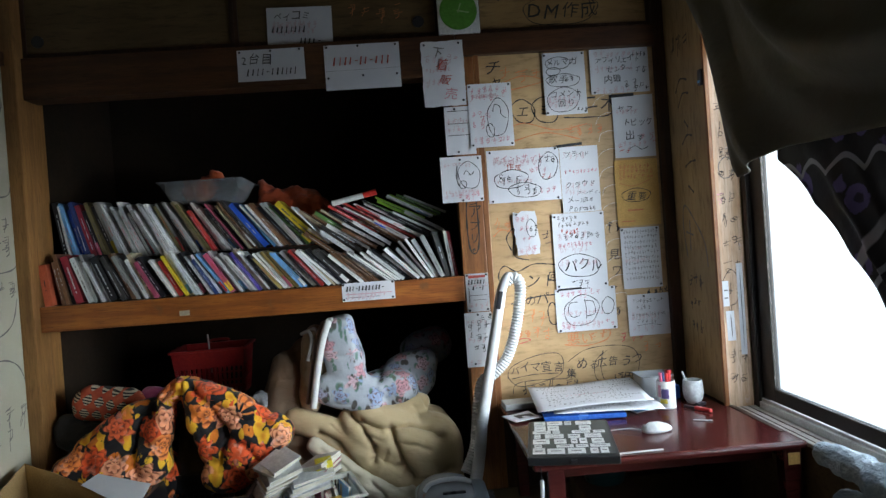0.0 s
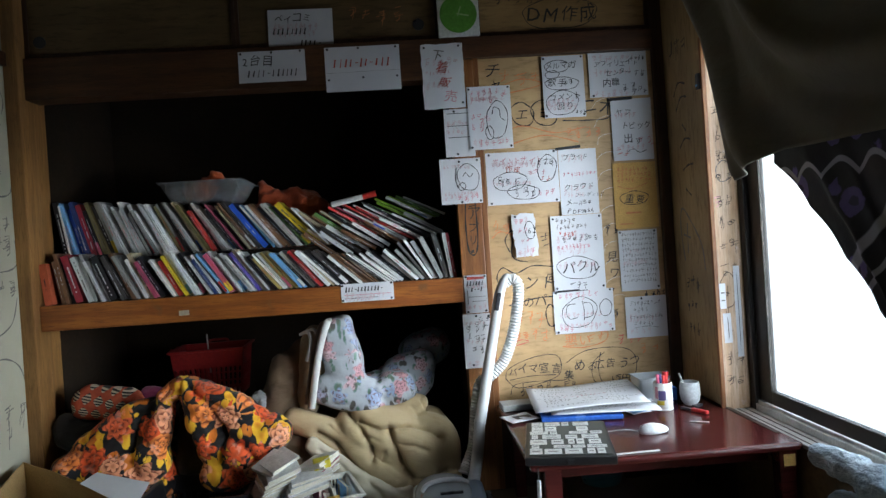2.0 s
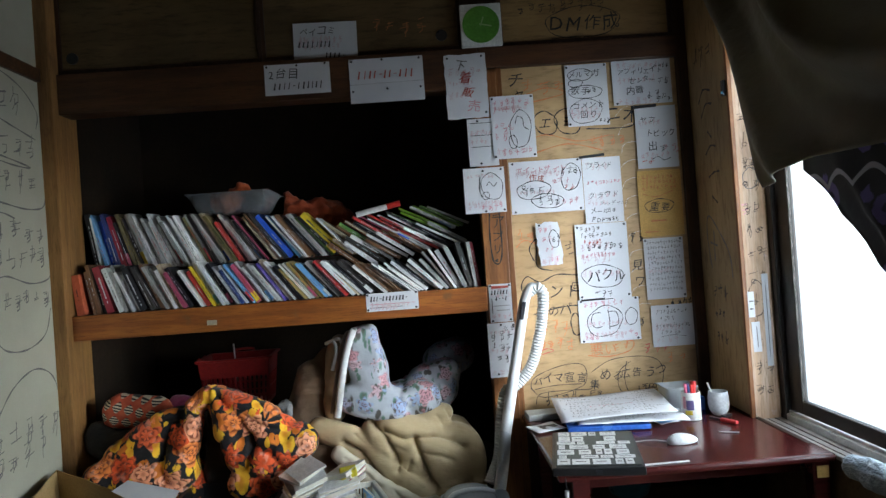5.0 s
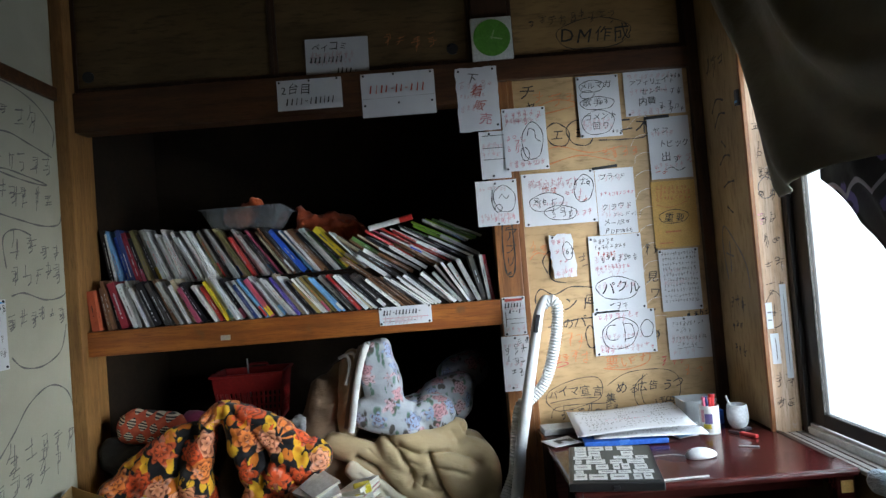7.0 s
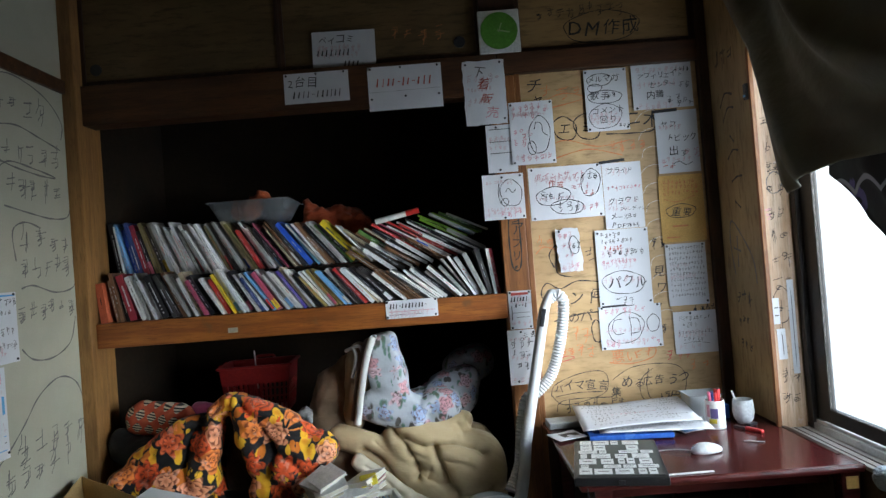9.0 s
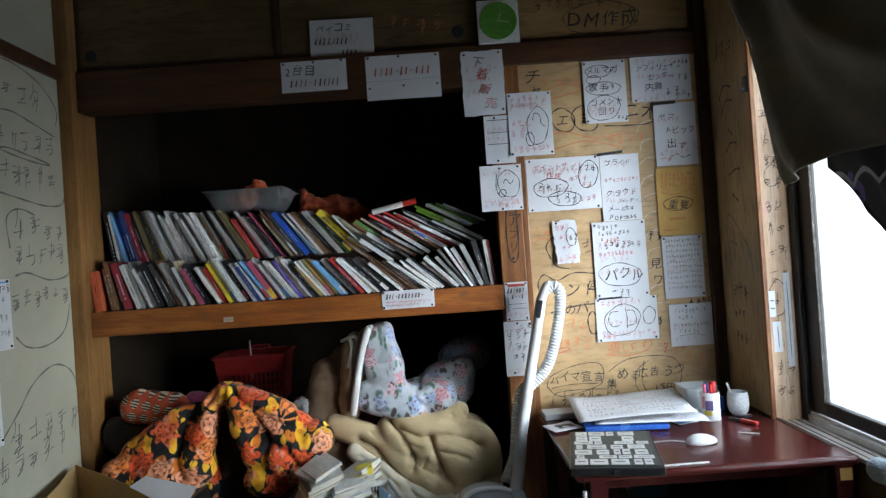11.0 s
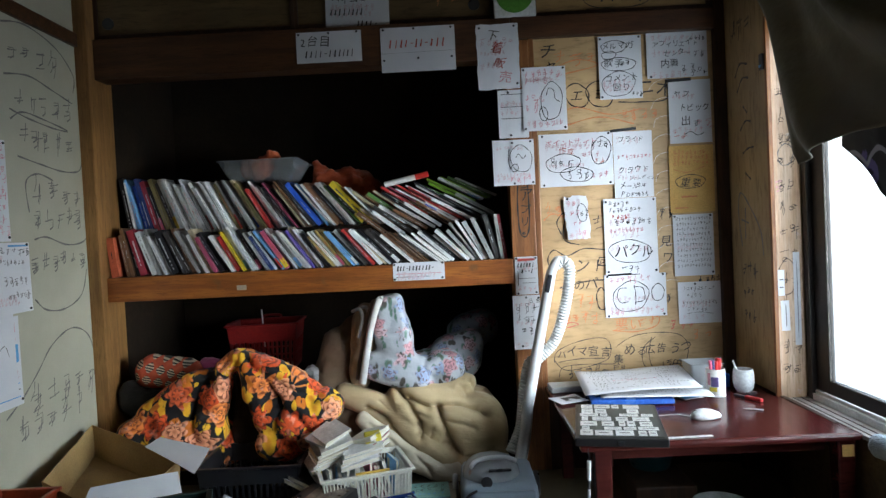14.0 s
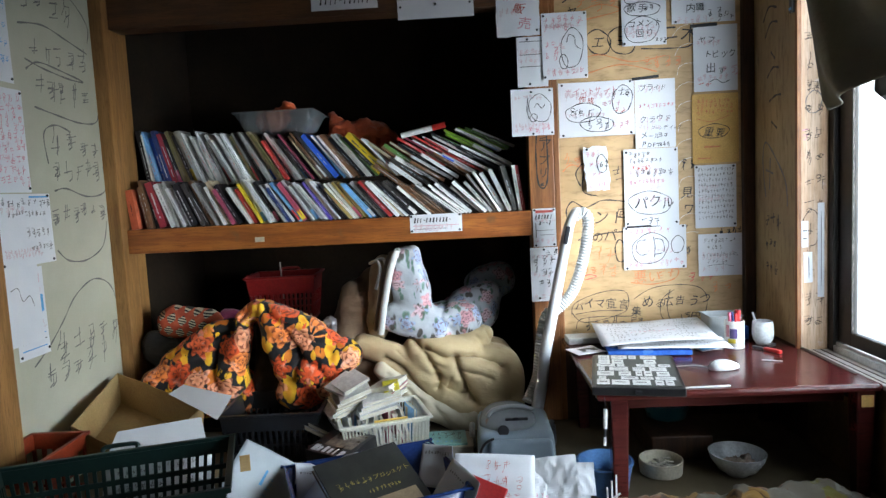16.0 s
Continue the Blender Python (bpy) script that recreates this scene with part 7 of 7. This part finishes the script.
# ---- window, curtains ----
FROST, fn, fl, fp = graph("frosted_glass")
fl.new(mixed(fn, fl, ramp(fn, fl, spot_noise(fn, fl, 3, 4), 0.3, 0.7), (0.90, 0.94, 0.95), (0.97, 0.98, 0.98)), fp.inputs["Base Color"])
fp.inputs["Transmission Weight"].default_value = 1.0
fp.inputs["Roughness"].default_value = 0.35
fp.inputs["IOR"].default_value = 1.15
for a, b, mtl, word in ((1.542, 1.546, DARKPOST, "dark joint along the window sill"), (1.572, 1.577, DARKPOST, "dark joint along the window sill")):
    setting("trim", (a, b, -2.35, -0.388, 0.3961, 0.3980), mtl, word, 0, "trim")
window = thing("window_1", "dark aluminium sliding window with frosted panes", "window", "", "structure")
for a, b, c, d, e, f in ((1.602, 1.70, -0.425, -0.3875, 0.397, 1.949), (1.602, 1.70, -2.348, -2.315, 0.397, 1.949), (1.602, 1.70, -2.315, -0.425, 1.915, 1.949)):
    boxed("window_frame", (a, b, c, d, e, f), ALU, window, "dark bronze frame", 0.003)
boxed("track", (1.602, 1.70, -2.315, -0.425, 0.397, 0.424), ALU_LIGHT, window, "pale worn sliding track", 0.002)
boxed("track_rail", (1.613, 1.617, -2.315, -0.425, 0.4245, 0.436), ALU_LIGHT, window, "", 0.001)
boxed("track_rail", (1.668, 1.672, -2.315, -0.425, 0.4245, 0.436), ALU_LIGHT, window, "", 0.001)
def sash(x, y0, y1):
    ob = part("sash", bmesh.new(), ALU, window)
    s = 0.055
    boxed("stile", (x, x + 0.028, y1 - 0.085, y1, 0.437, 1.914), ALU, ob, "", 0.003)
    boxed("stile", (x, x + 0.028, y0, y0 + s, 0.437, 1.914), ALU, ob, "", 0.003)
    boxed("rail", (x, x + 0.028, y0 + s, y1 - 0.085, 0.437, 0.490), ALU, ob, "", 0.003)
    boxed("rail", (x, x + 0.028, y0 + s, y1 - 0.085, 1.87, 1.914), ALU, ob, "", 0.003)
    pane = boxed("pane", (x + 0.011, x + 0.016, y0 + s, y1 - 0.085, 0.490, 1.87), FROST, ob, "frosted glass", 0)
    pane.visible_shadow = False
sash(1.622, -1.45, -0.4255)
sash(1.656, -2.3145, -1.40)

CURTAIN = cloth("olive_curtain", (0.085, 0.074, 0.046), (0.125, 0.11, 0.068), 6, 0.5)
ct = CURTAIN.node_tree
thin = ct.nodes.new("ShaderNodeBsdfTranslucent")
thin.inputs[0].default_value = (0.30, 0.26, 0.16, 1)
blend = ct.nodes.new("ShaderNodeMixShader")
blend.inputs[0].default_value = 0.07
ct.links.new(ct.nodes["Principled BSDF"].outputs[0], blend.inputs[1])
ct.links.new(thin.outputs[0], blend.inputs[2])
ct.links.new(blend.outputs[0], ct.nodes["Material Output"].inputs[0])
def purple_print():
    """Black cloth with purple blossoms and a grey scalloped band."""
    m, n, l, p = graph("purple_scalloped_print")
    co = n.new("ShaderNodeTexCoord").outputs["Object"]
    sp = n.new("ShaderNodeSeparateXYZ")
    l.new(co, sp.inputs[0])
    mp = n.new("ShaderNodeMapping")
    mp.inputs["Scale"].default_value = (0.1, 1, 1)
    l.new(co, mp.inputs[0])
    vo = n.new("ShaderNodeTexVoronoi")
    vo.inputs["Scale"].default_value = 8.0
    l.new(mp.outputs[0], vo.inputs["Vector"])
    d = vo.outputs["Distance"]
    petals = math_node(n, l, "ADD", d, math_node(n, l, "MULTIPLY", spot_noise(n, l, 26, 3), 0.28))
    col = mixed(n, l, ramp(n, l, petals, 0.46, 0.50), (0.115, 0.085, 0.26), (0.010, 0.009, 0.013))
    col = mixed(n, l, ramp(n, l, petals, 0.30, 0.26), col, (0.03, 0.022, 0.06))
    # a scalloped grey border, and two grey bands that sweep with the folds
    scallop = math_node(n, l, "ABSOLUTE", math_node(n, l, "SINE", math_node(n, l, "MULTIPLY", sp.outputs[1], 22.0)))
    border = math_node(n, l, "SUBTRACT", sp.outputs[2], math_node(n, l, "MULTIPLY", scallop, 0.045))
    sweep = math_node(n, l, "ADD", math_node(n, l, "ADD", sp.outputs[2], sp.outputs[1]), math_node(n, l, "MULTIPLY", spot_noise(n, l, 5, 2), 0.06))
    for along, base, wide in ((border, 1.285, 0.011), (sweep, -0.19, 0.030), (sweep, -0.31, 0.016)):
        off = math_node(n, l, "ABSOLUTE", math_node(n, l, "SUBTRACT", along, base))
        col = mixed(n, l, ramp(n, l, off, wide, wide * 0.6), col, (0.33, 0.32, 0.38))
    l.new(col, p.inputs["Base Color"])
    p.inputs["Roughness"].default_value = 0.8
    relief(n, l, p, spot_noise(n, l, 8, 4), 0.4, 0.02)
    return m
def drape(name, label, left, right, top, bottom, x0, folds, depth, material, n=150, rows=40):
    """A hanging cloth in folds: its edges run along the given functions of the height."""
    bm = bmesh.new()
    g = []
    for j in range(rows + 1):
        line = []
        for i in range(n + 1):
            s = i / n
            z = top + (bottom(s) - top) * j / rows
            y = left(z) + (right - left(z)) * s
            f = 2 * math.pi * folds * s
            k = 0.4 + 0.6 * j / rows
            line.append(bm.verts.new((x0 + depth * k * (math.sin(f + 0.6 * math.sin(f * 0.37 + j * 0.04)) + 0.35 * math.sin(2.3 * f + j * 0.06)), y + 0.008 * math.sin(1.7 * f), z)))
        g.append(line)
    for j in range(rows):
        for i in range(n):
            bm.faces.new((g[j][i], g[j][i + 1], g[j + 1][i + 1], g[j + 1][i]))
    ob = part(name, bm, material, None, "", True)
    sd = ob.modifiers.new("thickness", "SOLIDIFY")
    sd.thickness = 0.003
    return tagged(ob, label, "curtain")
def swag(name, label, edge, right, top, bottom, x0, material, n=110, rows=70):
    """A curtain gathered up in a swag: its folds run as arcs down one side and along the hem."""
    bm = bmesh.new()
    g = []
    for j in range(rows + 1):
        line = []
        for i in range(n + 1):
            s = i / n
            z = top + (bottom(s) - top) * j / rows
            y = edge(z) + (right - edge(z)) * s
            r = math.hypot((y + 1.55) / 0.95, (z - 2.30) / 0.98)
            k = 0.030 + 0.012 * min(1.0, r)
            x = x0 + min(1.0, s * 14) * (k * (math.sin(r * 15 + 0.6 * math.sin(3 * y)) + 0.35 * math.sin(r * 30 + 1.0)) + 0.006 * math.sin(r * 43 + 2 * z) - 0.06 * (1.0 - r))
            line.append(bm.verts.new((x, y, z)))
        g.append(line)
    for j in range(rows):
        for i in range(n):
            bm.faces.new((g[j][i], g[j][i + 1], g[j + 1][i + 1], g[j + 1][i]))
    ob = part(name, bm, material, None, "", True)
    sd = ob.modifiers.new("thickness", "SOLIDIFY")
    sd.thickness = 0.003
    return tagged(ob, label, "curtain")
swag("olive_curtain", "dark olive curtain gathered into a swag over the window", lambda z: lean_at(((1.2, -0.74), (1.32, -0.735), (1.36, -0.70), (1.567, -0.645), (1.75, -0.59), (1.89, -0.54), (2.07, -0.42), (2.21, -0.33)), z), -2.5, 2.20, lambda s: 1.318 + 0.075 * min(1.0, s * 5.0) - 0.05 * s, 1.412, CURTAIN)
drape("purple_curtain", "dark purple curtain with grey scallops, swept aside in folds", lambda z: -0.87 - 0.53 * max(0.0, min(1.0, (1.36 - z) / 0.55)) ** 0.85 - 0.016 * abs(math.sin(z * 21)) - 0.05 * max(0.0, 0.81 - z), -1.62, 1.56, lambda s: 0.66 + 0.05 * math.sin(14 * s), 1.476, 2.6, 0.012, purple_print())
rodc = tube("curtain_rod", [(1.42, -0.42, 2.21), (1.42, -2.6, 2.21)], 0.012, DARKPOST)
tagged(rodc, "dark wooden curtain rod above the window", "curtain rod")
bracket = boxed("rod_bracket", (1.41, 1.489, -0.46, -0.44, 2.19, 2.23), DARKPOST, rodc, "", 0.003)

FLUFF = cloth("blue_fleece", (0.20, 0.30, 0.40), (0.45, 0.52, 0.57), 40, 1.0)
fleece = heap("fleece_throw", [((1.475, -1.03, 0.42), (1.49, -1.30, 0.41), 0.035, 0.055), ((1.49, -1.25, 0.40), (1.48, -1.55, 0.38), 0.06, 0.06), ((1.465, -1.15, 0.30), (1.46, -1.5, 0.30), 0.05, 0.06), ((1.455, -1.2, 0.08), (1.455, -1.5, 0.08), 0.07, 0.07), ((1.46, -1.3, 0.2), (1.46, -1.45, 0.2), 0.06, 0.06)], FLUFF, None, "", 0.008, 3, 0.010, 0.06, 0.005, (((0.3, 0.8, 0.5), 0.08, 0.007, 0.9),))
tagged(fleece, "tousled pale blue fleece throw heaped by the window sill", "throw")
peg = thing("wall_peg", "small black peg with a blue label on the wall strip", "peg")
boxed("peg_body", (1.468, 1.4815, -0.372, -0.350, 1.735, 1.80), PIN, peg, "", 0.002)
boxed("peg_label", (1.4665, 1.4675, -0.370, -0.352, 1.745, 1.755), INK_BLUE, peg, "blue label", 0)
